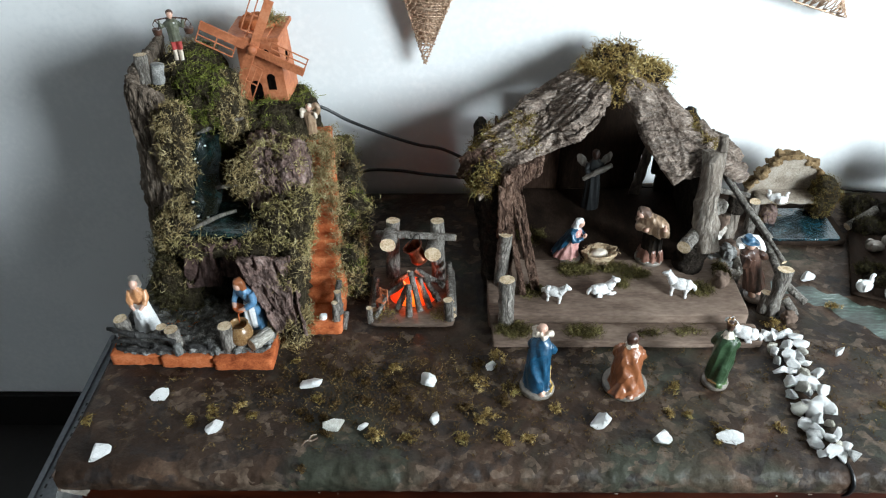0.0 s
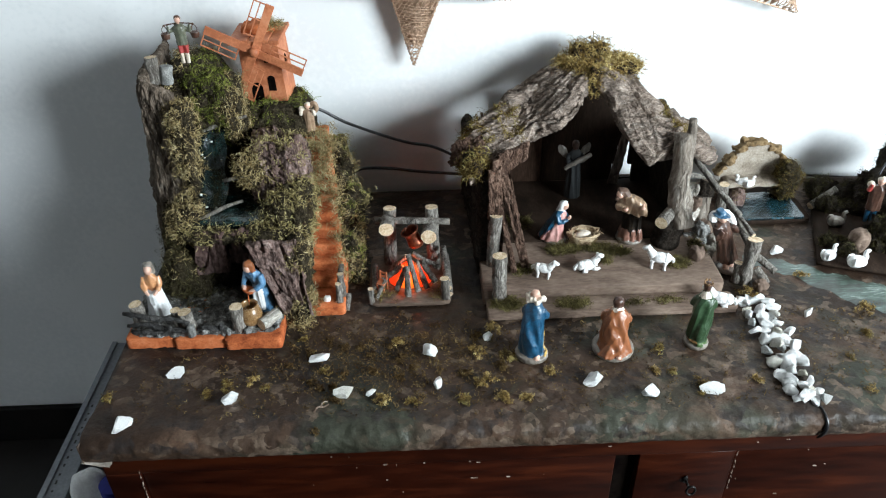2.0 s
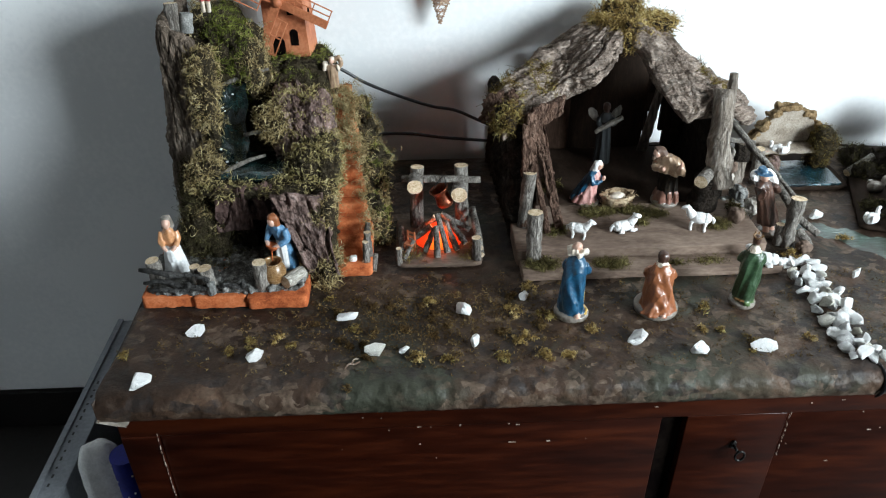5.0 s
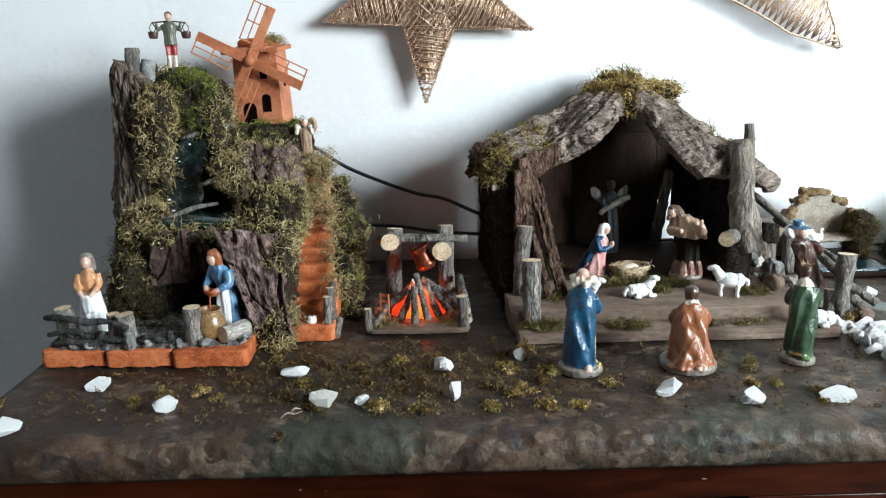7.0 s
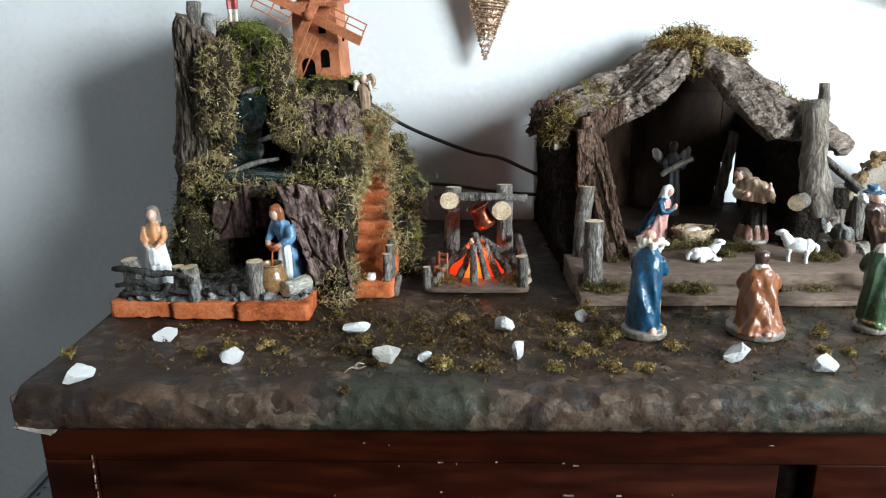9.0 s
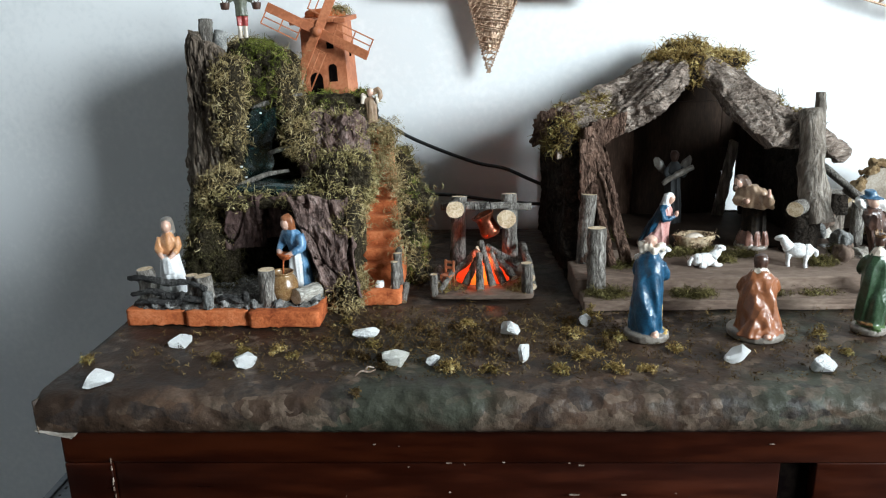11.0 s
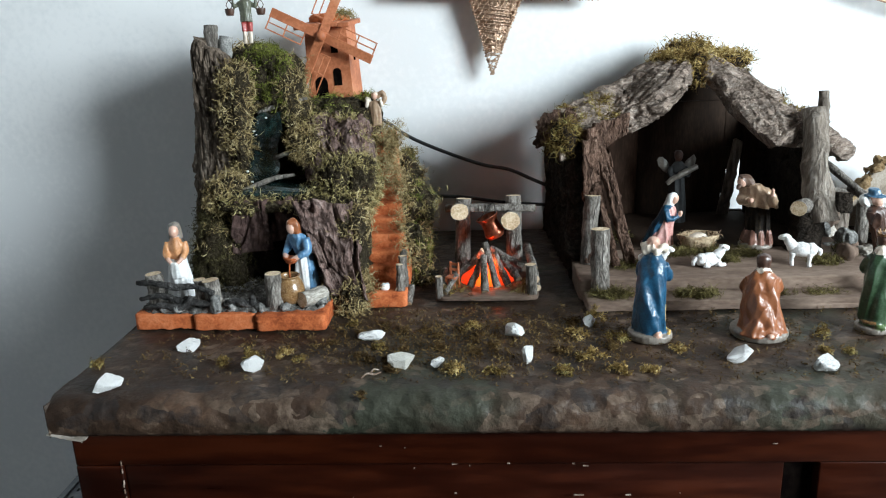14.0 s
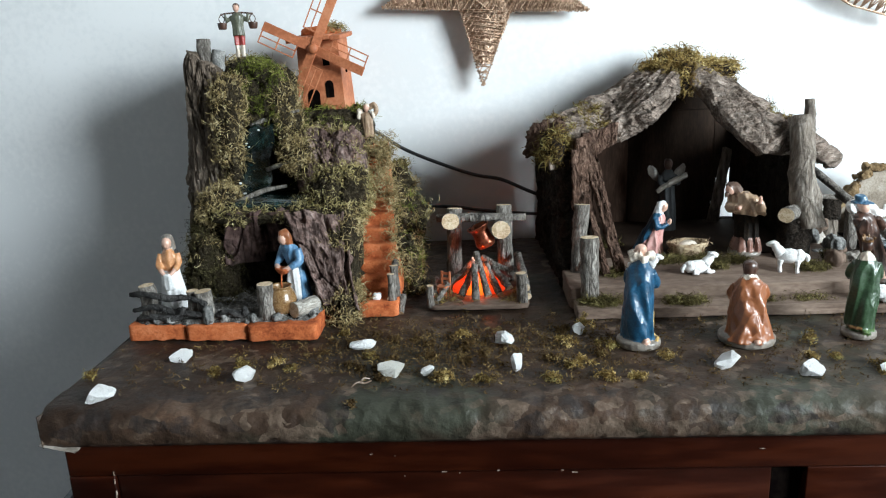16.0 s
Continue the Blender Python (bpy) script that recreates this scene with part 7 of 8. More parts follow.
# ---- wire stars on the wall ----
def wire_star():
    ob = thing("wire_star", pose(0.456, 0.5395, T + 0.380), "five-pointed star woven from copper-gold wire on the wall", "star")
    R, r = 0.152, 0.060
    ang = [radians(-90 - 3 + 72 * k) for k in range(5)]
    tips = [Vector((R * math.cos(a), 0.0, R * math.sin(a))) for a in ang]
    dents = [Vector((r * math.cos(a + radians(36)), 0.0, r * math.sin(a + radians(36)))) for a in ang]
    rim = [v for pair in zip(tips, dents) for v in pair]
    for lift in (-0.006, 0.004):
        bm = bmesh.new()
        for a, b in zip(rim, rim[1:] + rim[:1]):
            add_tube(bm, [a + Vector((0, lift * (0.3 if a in tips else 1), 0)), b + Vector((0, lift * (0.3 if b in tips else 1), 0))], 0.0007, 6, steps=1)
        part("frame", bm, WIRE, ob)
    q = random.Random(2)
    # loops bent round the rim, each with a bright bead of wire
    bm = bmesh.new()
    for a, b in zip(rim, rim[1:] + rim[:1]):
        out = Vector(((b - a).z, 0, -(b - a).x)).normalized()
        out *= 1 if out.dot(a + b) > 0 else -1
        for i in range(26):
            p = a.lerp(b, (i + q.uniform(0.2, 0.8)) / 26)
            h = q.uniform(0.0006, 0.0026)
            along = (b - a).normalized() * 0.0014
            add_tube(bm, [p - along + Vector((0, 0.003, 0)), p + out * h, p + along - out * 0.002 + Vector((0, -0.005, 0))], 0.0008, 5, steps=2)
            if i % 2:
                add_ball(bm, p + out * h * 0.7 + Vector((0, -0.002, 0)), 0.0014, 0, 1)
    tagged(part("rim_loops", bm, WIRE, ob, "uneven wire loops round the rim"), kind="stuff")
    for k in range(5):
        bm = bmesh.new()
        tip, d0, d1 = tips[k], dents[k - 1], dents[k]
        n = 30 if k else 24
        for i in range(n):
            u = 0.05 + 0.95 * i / (n - 1)
            j = lambda: q.uniform(-0.0022, 0.0022)
            a = tip.lerp(d0, min(1, u + q.uniform(-0.01, 0.03)))
            b = tip.lerp(d1, min(1, max(0.02, u + q.uniform(-0.05, 0.02))))
            puff = 0.010 * min(1, u * 1.4)
            m = a.lerp(b, 0.5) + Vector((j(), -puff, j()))
            add_tube(bm, [a + Vector((0, -0.003, 0)), m, b + Vector((0, -0.003, 0))], 0.00085, 5, steps=2)
            if i % 2:
                add_tube(bm, [b + Vector((0, 0.002, 0)), a.lerp(b, 0.5) + Vector((j(), 0.003, j())), a + Vector((0, 0.002, 0))], 0.0008, 5, steps=2)
            for _ in range(2):
                w = q.random()
                c = a.lerp(b, w) + Vector((0, -0.004 - puff * 4 * w * (1 - w), 0))
                add_ball(bm, c, 0.0013, 0, 1)
        part("wire_arm", bm, WIRE, ob)
    # a dense woven skin with diagonal rows of loops over all but the lower arm
    up = Vector((math.cos(0.95), 0, math.sin(0.95)))
    side = Vector((-math.sin(0.95), 0, math.cos(0.95)))

    def inside(p):
        a = (math.atan2(p.z, p.x) - ang[0]) % radians(72)
        a = min(a, radians(72) - a)
        edge = r * R * math.sin(radians(36)) / (R * math.sin(a) + r * math.sin(radians(36) - a))
        return p.length < edge * 0.985

    for k in range(5):
        bm = bmesh.new()
        tip, d0, d1 = tips[k], dents[k - 1], dents[k]
        c = Vector((0, -0.009, 0))
        end = 0.30 if k == 0 else 0.0
        a0, a1 = tip.lerp(d0, max(end, 0.02)), tip.lerp(d1, max(end, 0.02))
        m0 = (a0 + a1) / 2 + Vector((0, -0.004, 0))
        vs = [bm.verts.new(v) for v in (a0, m0, a1, d1, c, d0)]
        for f in ((5, 4, 1, 0), (4, 3, 2, 1)):
            bm.faces.new([vs[i] for i in f])
        bmesh.ops.subdivide_edges(bm, edges=bm.edges[:], cuts=12, use_grid_fill=True)
        for v in bm.verts:
            v.co.y += 0.0016 * noise.noise(v.co * 160) + 0.0014 * math.sin(v.co.dot(side) * 1000)
        part("woven_skin", bm, WIRE, ob, "dense copper-gold woven skin")
    bm = bmesh.new()
    step = 0.0066
    for i in range(-24, 25):
        for j in range(-40, 41):
            p = up * (j * 0.0042 + q.uniform(-0.001, 0.001)) + side * (i * step + q.uniform(-0.0006, 0.0006))
            if not inside(p) or (p.z < -0.082 and p.x > 0 and q.random() < 0.6):
                continue
            y = -0.003 - 0.008 * max(0.0, 1 - p.length / 0.1)
            l = up * 0.0036 + side * q.uniform(-0.0015, 0.0015)
            add_tube(bm, [p - l + Vector((0, y, 0)), p + Vector((0, y - q.uniform(0.0015, 0.003), 0)), p + l + Vector((0, y, 0))], 0.00075, 4, steps=1)
    tagged(part("loop_weave", bm, WIRE, ob, "rows of raised wire loops"), kind="stuff")
    bm = bmesh.new()
    for i in range(26):
        a = q.uniform(0, 6.28)
        s = q.uniform(-0.045, 0.045)
        w = math.sqrt(max(0.0, 0.055 ** 2 - s * s))
        e, f = Vector((math.cos(a), 0, math.sin(a))), Vector((-math.sin(a), 0, math.cos(a)))
        add_tube(bm, [e * s - f * w + Vector((0, -0.004, 0)), e * s + Vector((0, -0.014, 0)), e * s + f * w + Vector((0, -0.004, 0))], 0.0009, 5, steps=3)
    tagged(part("wire_core", bm, WIRE, ob), "tangled wire over the middle", kind="stuff")
    bm = bmesh.new()
    add_tube(bm, [(0, 0.002, 0.05), (0, 0.026, 0.055)], 0.0012, 6, steps=1)
    part("nail", bm, IRON, ob, "thin iron nail")


wire_star()


def comet_tail():
    ob = thing("wire_comet_tail", pose(0.80, 0.541, T + 0.40), "curved tapering band woven from copper-gold wire", "wire ornament")
    line = curve_points([(0.55, 0.468), (0.70, 0.452), (0.82, 0.42), (0.93, 0.365), (1.028, 0.296)], 12)
    wide = np.interp(np.linspace(0, 1, len(line)), [0, 0.5, 0.85, 1], [0.05, 0.06, 0.045, 0.003])
    o = np.array((0.80, 0.40))
    d = np.gradient(line, axis=0)
    nrm = np.stack([-d[:, 1], d[:, 0]], 1) / np.linalg.norm(d, axis=1, keepdims=True)
    up, low = line + nrm * wide[:, None] - o, line - nrm * wide[:, None] * 0.6 - o
    for name, edge in (("upper_wire", up), ("lower_wire", low)):
        bm = bmesh.new()
        add_tube(bm, [(x, -0.003, z) for x, z in edge], 0.0016, 6, steps=1)
        part(name, bm, WIRE, ob)
    bm = bmesh.new()
    q = random.Random(5)
    n = len(line)
    for i in range(0, n):
        for _ in range(7):
            k = min(n - 1, max(0, i + q.choice((-1, 0, 1, 2))))
            a, b = up[i], low[k]
            m = (a + b) / 2
            add_tube(bm, [(a[0], -0.003, a[1]), (m[0] + q.uniform(-.002, .002), -0.010, m[1]), (b[0], -0.003, b[1])], 0.0009, 5, steps=2)
    part("woven_wire", bm, WIRE, ob)
    bm = bmesh.new()
    add_tube(bm, [(0, 0.0, 0.03), (0, 0.0245, 0.03)], 0.0012, 6, steps=1)
    part("nail", bm, IRON, ob, "thin iron nail")


comet_tail()


# ---- white stones ----
def pebble_mesh(seed):
    """An angular chip: the hull of random points with softened arrises."""
    r = random.Random(seed * 7 + 3)
    bm = bmesh.new()
    for _ in range(13):
        v = Vector((r.gauss(0, 1), r.gauss(0, 1), r.gauss(0, 1))).normalized()
        bm.verts.new(v * r.uniform(0.86, 1.08))
    hull = bmesh.ops.convex_hull(bm, input=bm.verts[:])
    bmesh.ops.delete(bm, geom=[v for v in bm.verts if not v.link_faces], context="VERTS")
    bmesh.ops.subdivide_edges(bm, edges=bm.edges[:], cuts=3, use_grid_fill=True)
    bmesh.ops.smooth_vert(bm, verts=bm.verts[:], factor=0.3, use_axis_x=True, use_axis_y=True, use_axis_z=True)
    for v in bm.verts:
        v.co += v.co * (0.1 * noise.noise(v.co * 1.7 + Vector((seed, 0, 0))) + 0.09 * noise.noise(v.co * 4) + 0.05 * noise.noise(v.co * 9))
    me = bpy.data.meshes.new("white_stone")
    bm.to_mesh(me)
    bm.free()
    me.materials.append(STONE_PALE if seed in (9, 11) else STONE_TAN if seed in (4, 10) else STONE)
    me.polygons.foreach_set("use_smooth", [True] * len(me.polygons))
    me.set_sharp_from_angle(angle=radians(17))
    return me


PEBBLES = [pebble_mesh(s) for s in range(12)]


def white_stone(x, y, sx, sy, sz, rz, k, label, group, z=0.0):
    ob = new("white_stone", PEBBLES[k % 12])
    ob.matrix_basis = on_table(x, y, z + sz * 0.62, rz) @ Matrix.Diagonal((sx, sy, sz, 1))
    return tagged(ob, label, "stone", group)


for i, (x, y, s, e, h, rz) in enumerate(((0.100, 0.024, 0.0150, 0.8, 0.0085, 25), (0.142, 0.106, 0.0125, 0.85, 0.008, 10), (0.2195, 0.058, 0.0120, 0.75, 0.0095, 40), (0.318, 0.124, 0.0155, 0.6, 0.009, 35), (0.351, 0.064, 0.0180, 0.65, 0.009, -10),
                                        (0.386, 0.0625, 0.0092, 0.75, 0.0065, 0), (0.458, 0.130, 0.0150, 0.75, 0.0095, -25), (0.466, 0.068, 0.0085, 0.8, 0.0145, 60), (0.655, 0.069, 0.0140, 0.75, 0.0095, 15), (0.720, 0.0455, 0.0120, 0.8, 0.0095, -30),
                                        (0.7955, 0.046, 0.0165, 0.65, 0.0095, -20), (0.535, 0.153, 0.0085, 0.7, 0.0085, 30), (0.967, 0.177, 0.0085, 0.6, 0.012, 50), (0.983, 0.324, 0.0125, 0.7, 0.008, 0), (1.111, 0.188, 0.0120, 0.7, 0.0085, 20))):
    white_stone(x, y, s, s * e, h, rz, i % 9 if i != 13 else 0, "single angular white stone lying on the paper", "scattered white stones")


def stone_path():
    """Two to three stones abreast from the low step to the front lip."""
    r = random.Random(11)
    k = 0
    for row in range(13):
        u = row / 12
        y = 0.205 - 0.182 * u
        x0, x1 = 0.884 - 0.004 * math.sin(u * 3), 0.926 + 0.006 * math.sin(u * 6.0)
        n = 3 if row % 2 else 4
        for i in range(n):
            x = x0 + (x1 - x0) * (i + 0.2 + r.uniform(0, 0.5)) / n
            s = r.uniform(0.0075, 0.0135)
            white_stone(x, y + r.uniform(-0.005, 0.005), s, s * r.uniform(0.65, 0.95), r.uniform(0.006, 0.011), r.uniform(0, 180), k, "angular white stone laid in a narrow path", "stones of the white path", 0.004 if i % 2 and row % 3 == 0 else 0.0)
            k += 1


stone_path()


# ---- loose moss on the paper ----
def moss_tuft(x, y, wide, tall, mat, label):
    """A lock of moss heaped on the paper."""
    n = max(4, int(wide * 1100))
    a, q = rng.uniform(0, 6.28, n), rng.uniform(0, 1, n) ** 0.8 * wide * 0.85
    heap = tall * np.clip(1 - q / wide, 0.05, 1)
    pos = np.stack([q * np.cos(a), q * np.sin(a) * 0.75, 0.0005 + heap * rng.uniform(0, 1, n)], 1)
    ob = new("moss_tuft", moss_mesh("moss_tuft", pos, np.tile((0, 0, 1.0), (n, 1)), 15, 0.0046, 0.00062, 0.0021, 0.3, 1.15, mat))
    ob.matrix_basis = on_table(x, y, 0.0, rng.uniform(0, 360))
    tagged(ob, label, "moss tuft", "loose moss tufts")


for x, y, w, h in ((0.542, 0.170, 0.013, 0.016), (0.519, 0.130, 0.013, 0.006), (0.526, 0.078, 0.014, 0.009), (0.545, 0.046, 0.012, 0.008), (0.572, 0.046, 0.009, 0.006), (0.607, 0.088, 0.009, 0.011), (0.738, 0.085, 0.006, 0.003), (0.400, 0.050, 0.011, 0.010),
                   (0.417, 0.150, 0.010, 0.009), (0.238, 0.090, 0.007, 0.008), (0.858, 0.063, 0.006, 0.006), (1.049, 0.188, 0.014, 0.010), (1.047, 0.094, 0.009, 0.008), (0.985, 0.040, 0.006, 0.010), (0.998, 0.267, 0.009, 0.005), (0.905, 0.227, 0.014, 0.012)):
    moss_tuft(x, y, w * 1.25, h, MOSS_YELLOW, "small tuft of loose yellow-green moss on the paper")
for x, y, w, h in ((0.209, 0.083, 0.010, 0.014), (0.187, 0.069, 0.009, 0.008), (0.256, 0.080, 0.005, 0.003), (0.329, 0.103, 0.008, 0.005), (0.751, 0.122, 0.010, 0.009), (0.757, 0.083, 0.006, 0.003), (0.786, 0.056, 0.016, 0.004), (0.497, 0.047, 0.010, 0.003), (0.560, 0.120, 0.014, 0.006),
                   (0.068, 0.068, 0.008, 0.008), (1.029, 0.138, 0.010, 0.004), (0.987, 0.097, 0.006, 0.003), (0.436, 0.046, 0.009, 0.004), (0.292, 0.165, 0.006, 0.004)):
    moss_tuft(x, y, w * 1.2, h * 1.1, MOSS_GOLD, "small tuft of loose golden-brown moss on the paper")
for x, y, w, h in ((0.281, 0.116, 0.007, 0.004), (0.305, 0.140, 0.006, 0.003), (0.330, 0.161, 0.009, 0.004), (0.350, 0.146, 0.009, 0.004), (0.370, 0.146, 0.008, 0.004), (0.384, 0.129, 0.008, 0.003), (0.386, 0.103, 0.008, 0.003), (0.352, 0.096, 0.008, 0.004), (0.409, 0.146, 0.006, 0.004),
                   (0.423, 0.122, 0.011, 0.007), (0.420, 0.088, 0.009, 0.003), (0.312, 0.085, 0.007, 0.003), (0.322, 0.073, 0.008, 0.003), (0.340, 0.078, 0.009, 0.004), (0.343, 0.054, 0.009, 0.004), (0.325, 0.008, 0.006, 0.002), (0.437, 0.104, 0.009, 0.003), (0.520, 0.160, 0.010, 0.005), (0.548, 0.105, 0.012, 0.003), (0.500, 0.095, 0.010, 0.002)):
    moss_tuft(x, y, w, h, MOSS_BROWN, "small heap of brown moss crumbs on the paper")


def dry_root():
    bm = bmesh.new()
    add_tube(bm, [(-0.009, -0.006, 0.001), (-0.004, 0.0, 0.003), (0.002, 0.001, 0.0015), (0.008, 0.005, 0.002)], [0.0007, 0.0011, 0.001, 0.0006], 6, rough=0.4)
    add_tube(bm, [(-0.001, 0.001, 0.002), (0.001, 0.006, 0.004), (0.006, 0.009, 0.002)], [0.0009, 0.0008, 0.0004], 6, rough=0.4)
    solid("dry_root", bm, CHIP, on_table(0.329, 0.042), "thin pale forked root lying on the paper", "root")


dry_root()


def crumbs():
    n = 2200
    x = np.concatenate([rng.normal(0.41, 0.10, n // 2), rng.uniform(0.1, 1.15, n - n // 2)])
    y = np.concatenate([rng.normal(0.125, 0.045, n // 2), rng.uniform(0.03, 0.2, n - n // 2)])
    ok = (x > 0.07) & (x < 1.2) & (y > 0.02) & (y < 0.21) & ~((y > 0.145) & (x < 0.27))
    pos = np.stack([x[ok], y[ok], np.full(ok.sum(), 0.0006)], 1)
    me = moss_mesh("moss_crumbs", pos, np.tile((0, 0, 0.4), (len(pos), 1)), 4, 0.0058, 0.0006, 0.0032, 0.3, 1.1, MOSS_BROWN)
    ob = new("moss_crumbs", me)
    ob.matrix_basis = pose(0, 0, T)
    tagged(ob, "fine moss crumbs strewn over the paper", "moss crumbs", "", "stuff")


crumbs()


# ---- far right: painted river, bridge with a pond, cave group with swans ----
def river():
    bm = bmesh.new()
    mid = curve_points([(0.93, 0.315), (0.99, 0.285), (1.05, 0.235), (1.12, 0.195), (1.22, 0.165), (1.34, 0.15), (1.5, 0.145)], 16)
    rows = []
    for i, (x, y) in enumerate(mid):
        w = 0.008 + 0.022 * min(1, i / 36) + 0.004 * math.sin(i * 0.65)
        edge = 1 + 0.3 * noise.noise(Vector((i * 0.8, 0, 2)))
        rows.append([bm.verts.new((x + 0.3 * w * s, y + w * s * edge, paper_height(x + 0.3 * w * s, y + w * s * edge) + (0.0008 if abs(s) < 1 else 0.0001))) for s in (-1.0, -0.75, -0.5, -0.25, 0.0, 0.25, 0.5, 0.75, 1.0)])
    for a, b in zip(rows, rows[1:]):
        for k in range(8):
            bm.faces.new((a[k], b[k], b[k + 1], a[k + 1]))
    solid("painted_river", bm, RIVER, pose(0, 0, T), "pale blue-green river painted across the paper", "painted river")


river()


PALE = paint("pale_model_plaster", [(0.05, 0.14, 0.11, 0.085), (0.5, 0.3, 0.25, 0.2), (0.95, 0.45, 0.4, 0.34)], 60, 400, 0.9, 0.6, dist=0.003, spec=0.15)
OCHRE = paint("ochre_cork", [(0.05, 0.07, 0.042, 0.019), (0.5, 0.22, 0.145, 0.076), (0.95, 0.38, 0.28, 0.165)], 90, 500, 0.95, 1.0, dist=0.004, spec=0.1)


def bridge():
    ob = thing("bridge_model", on_table(1.01, 0.46), "small arched bridge model with stone wall over a blue pond", "model bridge")
    part_at("base", chunk((0.952, 0.400, 0.0005), (1.072, 0.53, 0.008), 2.0, 0.001, 8, 10.0), PLY_DARK, ob, "dark board base")
    part_at("pond", chunk((0.960, 0.404, 0.006), (1.060, 0.485, 0.0105), 3.0, 0.0012, 16, 30.0), POND, ob, "glossy dark blue pond")
    # a humped wall with an arch under it
    bm = bmesh.new()
    top = [(0.942, 0.042), (0.955, 0.058), (0.966, 0.076), (0.976, 0.090), (0.996, 0.096), (1.016, 0.094), (1.034, 0.080), (1.05, 0.058), (1.066, 0.03)]
    arch = [(0.968, 0.008), (0.975, 0.022), (0.99, 0.033), (1.01, 0.037), (1.03, 0.032), (1.045, 0.02), (1.052, 0.008)]
    outline = [(0.945, 0.008)] + top + [(1.07, 0.008)] + arch[::-1]
    f = bm.faces.new([bm.verts.new((x, 0.49, z)) for x, z in outline])
    r = bmesh.ops.extrude_face_region(bm, geom=[f])
    bmesh.ops.translate(bm, vec=(0, 0.014, 0), verts=[e for e in r["geom"] if isinstance(e, bmesh.types.BMVert)])
    bmesh.ops.recalc_face_normals(bm, faces=bm.faces[:])
    bmesh.ops.triangulate(bm, faces=bm.faces[:])
    part_at("parapet", bm, PALE, ob, "pale stone-coloured parapet", False)
    part_at("roadway", slab((0.95, 0.50, 0.040), (1.06, 0.50, 0.040), (1.06, 0.46, 0.036), (0.95, 0.46, 0.036), 0.006, 16, 8, 0.002, 2.0), PALE, ob, "pale roadway")
    for i, (x, z, w, a) in enumerate(((0.948, 0.05, 0.011, 48), (0.961, 0.070, 0.011, 50), (0.973, 0.089, 0.010, 30), (0.996, 0.0985, 0.020, 0), (1.030, 0.086, 0.012, -20), (1.05, 0.062, 0.014, -58))):
        b = chunk((-w, -0.009, -0.0035), (w, 0.009, 0.0035), 2.0 + i, 0.0042, 9, 6.0, scale=120, m=Matrix.Translation((x, 0.497, z)) @ Matrix.Rotation(-radians(a), 4, "Y"))
        part_at("coping", b, OCHRE, ob, "ochre stone coping")
    b = chunk((1.036, 0.450, 0.006), (1.062, 0.490, 0.068), 5.0, 0.009, 14, 2.4)
    p, n = spots_on(b, 330, -0.8)
    part_at("bank", b, MOSS_BED, ob, "rough ochre bank")
    moss_at("moss", p, n, ob, "golden-brown moss on the bank", MOSS_GOLD, tufts=6, length=0.007)
    b = chunk((0.955, 0.44, 0.008), (0.976, 0.48, 0.035), 6.0, 0.006, 8, 3.0)
    p, n = spots_on(b, 90, -0.8)
    part_at("bank", b, BARK_RED, ob)
    moss_at("moss", p, n, ob, "", MOSS_GOLD, tufts=6, length=0.006)


bridge()


def bird(bm, s=1.0):
    """A swan in centimetres, head towards +x."""
    add_loft(bm, [(0, 0, 0.0, 0.9, 0.5), (0, 0, 0.35, 1.2, 0.8), (-0.1, 0, 0.85, 1.1, 0.76), (-0.3, 0, 1.2, 0.7, 0.48), (-0.5, 0, 1.36, 0.16, 0.12)], 20)
    add_tube(bm, [(0.6, 0, 0.5), (0.98, 0, 0.95), (0.82, 0, 1.4), (0.86, 0, 1.75), (1.08, 0, 1.82)], [0.4, 0.34, 0.26, 0.24, 0.2], 12)
    add_ball(bm, (1.05, 0, 1.82), (0.34, 0.24, 0.24), 0, 2)
    add_tube(bm, [(1.25, 0, 1.8), (1.5, 0, 1.72)], [0.12, 0.05], 6, 1)
    for q in (-1, 1):
        add_loft(bm, [(-0.2, q * 0.55, 0.4, 0.8, 0.12), (-0.4, q * 0.6, 0.9, 0.7, 0.14), (-0.7, q * 0.55, 1.35, 0.3, 0.1)], 14)


def swan(x, y, z, rz, s, label, mat=None):
    bm = bmesh.new()
    bird(bm)
    bm.transform(Matrix.Scale(s, 4))
    solid("toy_swan", bm, [mat or SHEEP, ORANGE], on_table(x, y, z, rz), label, "toy swan", "toy swans")


swan(1.043, 0.289, 0.0125, 30, 0.0108, "small white toy swan on the cave base")
swan(1.076, 0.270, 0.0125, 15, 0.0125, "small white toy swan on the cave base")
swan(1.094, 0.375, 0.0135, 10, 0.0115, "greyish toy swan among the moss", PLINTH)
swan(0.985, 0.462, 0.036, 20, 0.0085, "tiny white toy swan by the bridge")
swan(0.975, 0.468, 0.036, 160, 0.0085, "tiny white toy swan by the bridge")


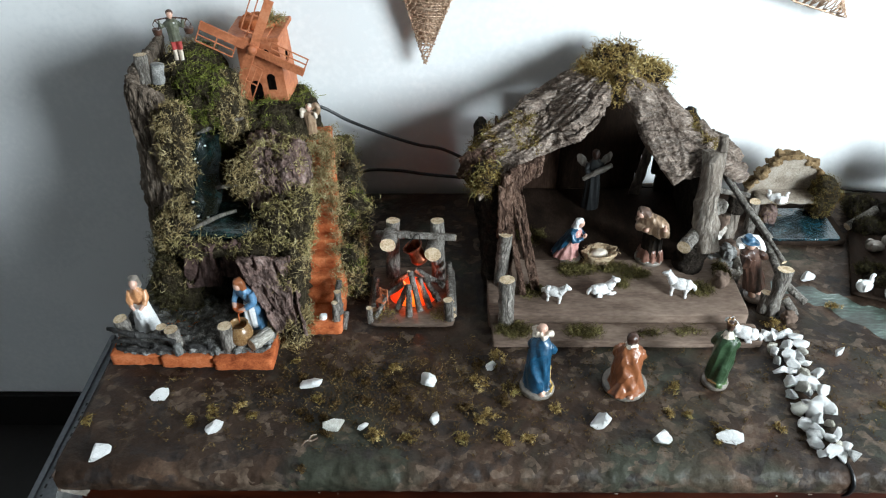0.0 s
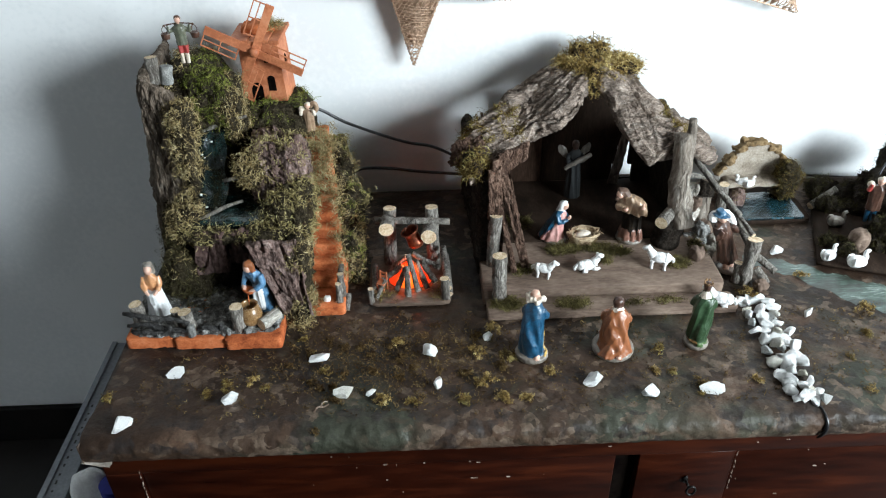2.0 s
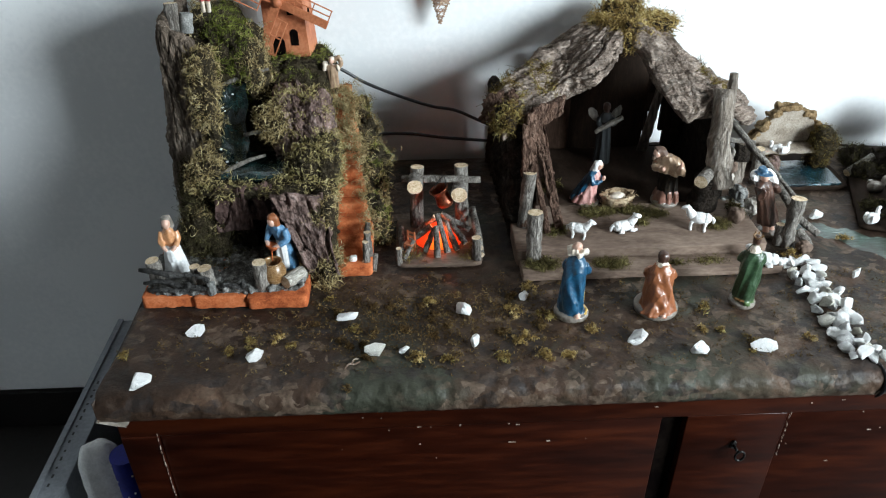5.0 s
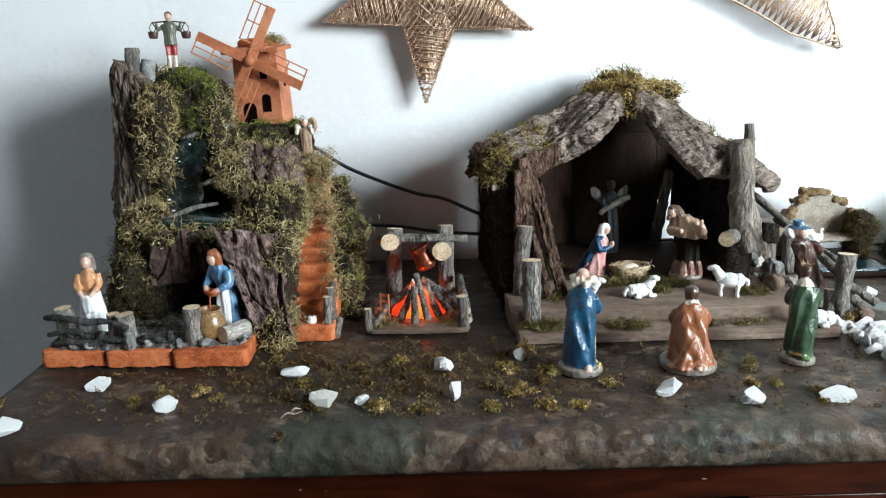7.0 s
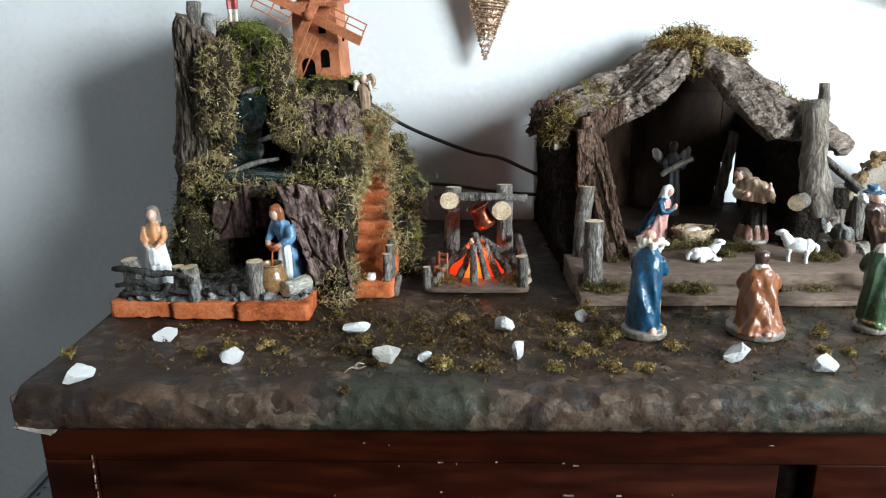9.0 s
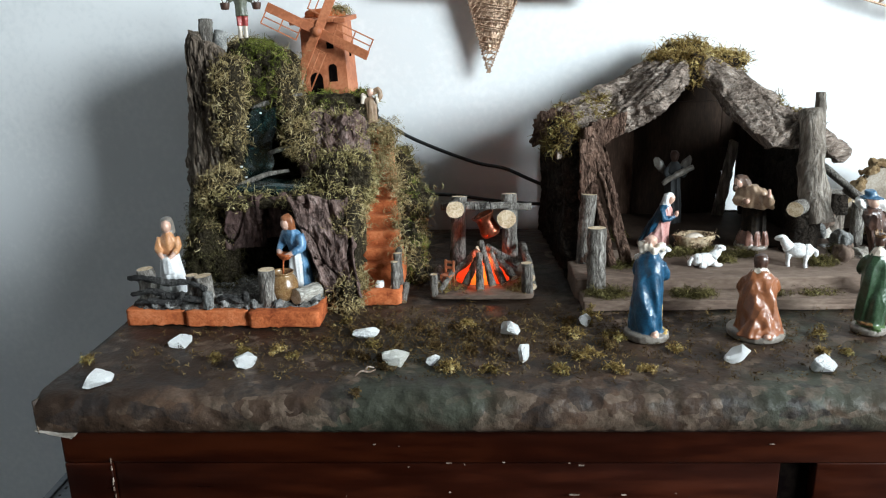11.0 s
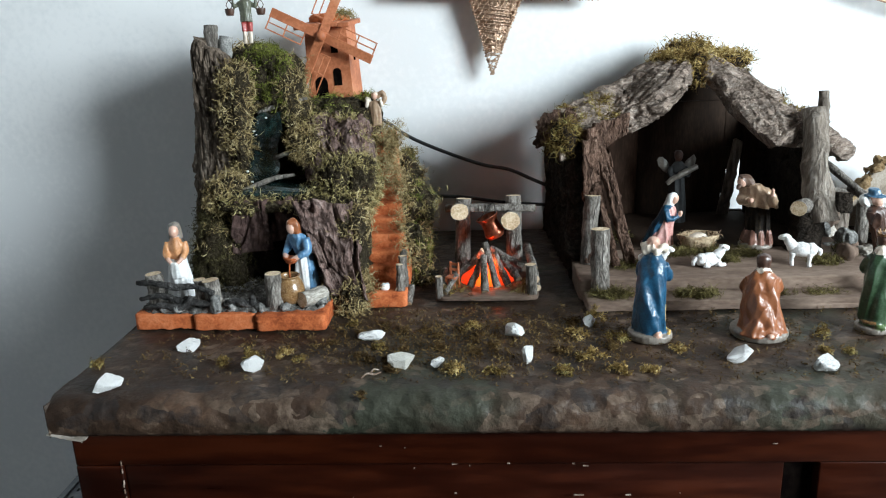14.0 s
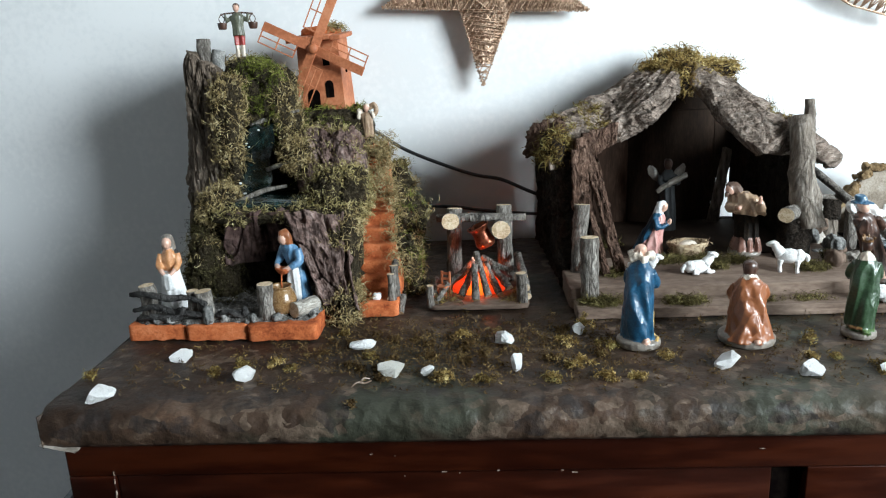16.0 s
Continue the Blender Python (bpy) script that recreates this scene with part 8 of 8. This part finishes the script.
def cave_group():
    ob = thing("cave_model", on_table(1.17, 0.36), "mossy bark cave model on a dark board base", "model cave")
    part_at("base_board", slab((1.027, 0.286, 0.0065), (1.36, 0.165, 0.0065), (1.42, 0.53, 0.0065), (1.120, 0.53, 0.0065), 0.011, 30, 24, 0.0004, 2.0, ragged=0.0008), PLY_DARK, ob, "dark brown board base")
    pm, nm = [], []
    for i, (lo, hi) in enumerate((((1.112, 0.290, 0.008), (1.18, 0.345, 0.050)), ((1.145, 0.36, 0.008), (1.24, 0.46, 0.072)), ((1.18, 0.27, 0.008), (1.30, 0.38, 0.075)), ((1.185, 0.41, 0.05), (1.30, 0.48, 0.108)), ((1.09, 0.41, 0.008), (1.15, 0.48, 0.03)), ((1.055, 0.305, 0.006), (1.09, 0.34, 0.016)))):
        b = chunk(lo, hi, 2.0 + i, 0.014, 16, 3.0)
        p, n = spots_on(b, 380, -0.6, bare=0.2)
        pm.append(p)
        nm.append(n)
        part_at("bark_block", b, BARK_DARK, ob)
    moss_at("moss", np.vstack(pm), np.vstack(nm), ob, "dark green moss over the bark", MOSS_DARK, tufts=11, length=0.011)
    part_at("stone", chunk((1.082, 0.298, 0.010), (1.106, 0.32, 0.046), 3.0, 0.004, 8, 3.0), BOARD, ob, "tan standing stone")
    log_between("log", (1.078, 0.43, 0.014), (1.126, 0.452, 0.030), 0.0062, ob, "grey leaning log", 4.0)
    log_between("log", (1.12, 0.292, 0.058), (1.145, 0.288, 0.060), 0.0075, ob, "", 5.0)


cave_group()
figurine("wanderer_statue", on_table(1.130, 0.357, 0.03, -20), "small statuette in red and dark blue standing in the moss", stair_carrier, [BROWN, RED, FLESH, CREAM, PLINTH, BLUE, BROWN], 0.0108)
cable([(1.06, 0.535, 0.004), (1.10, 0.54, 0.010), (1.14, 0.54, 0.006), (1.2, 0.535, 0.004), (1.30, 0.53, 0.003)], 0.0022, "black cable lying along the wall")
cable([(1.135, 0.375, 0.10), (1.142, 0.38, 0.112), (1.155, 0.39, 0.118), (1.17, 0.40, 0.112)], 0.0018, "short black cable loop over the cave")


# ---- beside the sideboard ----
def carton_box():
    ob = thing("carton_box", pose(-0.128, 0.31, 0), "narrow grey-white carton box standing on the floor beside the sideboard", "box")
    h = T - 0.30
    bm = bmesh.new()
    add_box(bm, (-0.02, -0.205, 0.0), (0.02, 0.205, h), 0.002)
    carton = part("carton", bm, CARTON, ob, "", False)
    bm = bmesh.new()
    add_box(bm, (-0.0215, -0.205, h + 0.0005), (-0.012, 0.205, h + 0.004), 0.001)
    part("folded_rim", bm, CARTON, ob, "pale folded rim", False)
    q = random.Random(3)
    for row in range(1):
        for k in range(14):
            y = -0.17 + k * 0.016 + q.uniform(-0.001, 0.001)
            bm = bmesh.new()
            add_box(bm, (-0.006 + row * 0.012, y, h + 0.0003), (-0.003 + row * 0.012, y + q.uniform(0.003, 0.008), h + 0.0008))
            part("print_bar", bm, CABLE, carton, "black bar of print", False)
    return ob


CARTON = paint("grey_white_card", two((0.2, 0.215, 0.24), (0.32, 0.34, 0.37), 0.2, 0.8), 9, 200, 0.6, 0.1)
BLUE_PAPER = paint("dark_blue_wrapping", two((0.004, 0.006, 0.12), (0.008, 0.014, 0.22), 0.2, 0.8), 20, 300, 0.5, 0.1, spec=0.2)
carton_box()


BAG = paint("crumpled_white_paper", two((0.62, 0.62, 0.62), (0.84, 0.84, 0.84), 0.2, 0.8), 40, 300, 0.7, 0.6, dist=0.004)


def white_bag():
    ob = thing("white_bag", pose(-0.036, 0.120, 0), "tall crumpled white paper bag standing on the floor", "bag")
    bm = bmesh.new()
    h = T - 0.2
    add_loft(bm, [(0, 0, 0, 0.034, 0.03), (0, 0, 0.02, 0.035, 0.03, 1), (0, 0, 0.2, 0.031, 0.027, 1), (0, 0, h - 0.08, 0.027, 0.024, 1), (0.001, 0, h - 0.03, 0.027, 0.022, 1), (0.003, 0, h - 0.008, 0.022, 0.017, 1), (0.004, 0, h + 0.004, 0.013, 0.009, 1), (0.005, 0, h + 0.007, 0.003, 0.002)], 40, folds=5, amp=0.04)
    for v in bm.verts:
        k = v.co * 26
        v.co += Vector((1, 1, 0)) * 0.0025 * (1 - 2 * abs(noise.noise(k))) * (1 if v.co.x > 0 else -1)
    part("bag_body", bm, BAG, ob)
    return ob


def wrapping_roll():
    ob = thing("wrapping_paper_roll", pose(0.013, 0.10, 0), "roll of dark blue wrapping paper with white stars", "paper roll")
    bm = bmesh.new()
    add_tube(bm, [(0, 0, 0), (0, 0, T - 0.193)], [0.021, 0.019], 18, steps=1)
    roll = part("roll", bm, BLUE_PAPER, ob)
    q = random.Random(8)
    for k in range(16):
        a, z = q.uniform(-3.0, -0.2), T - 0.198 - k * 0.0065
        bm = bmesh.new()
        add_ball(bm, (0.0192 * math.cos(a), 0.0192 * math.sin(a), z), 0.0018, 0, 1)
        part("printed_star", bm, WHITE, roll, "white printed star")
    return ob


white_bag()
wrapping_roll()
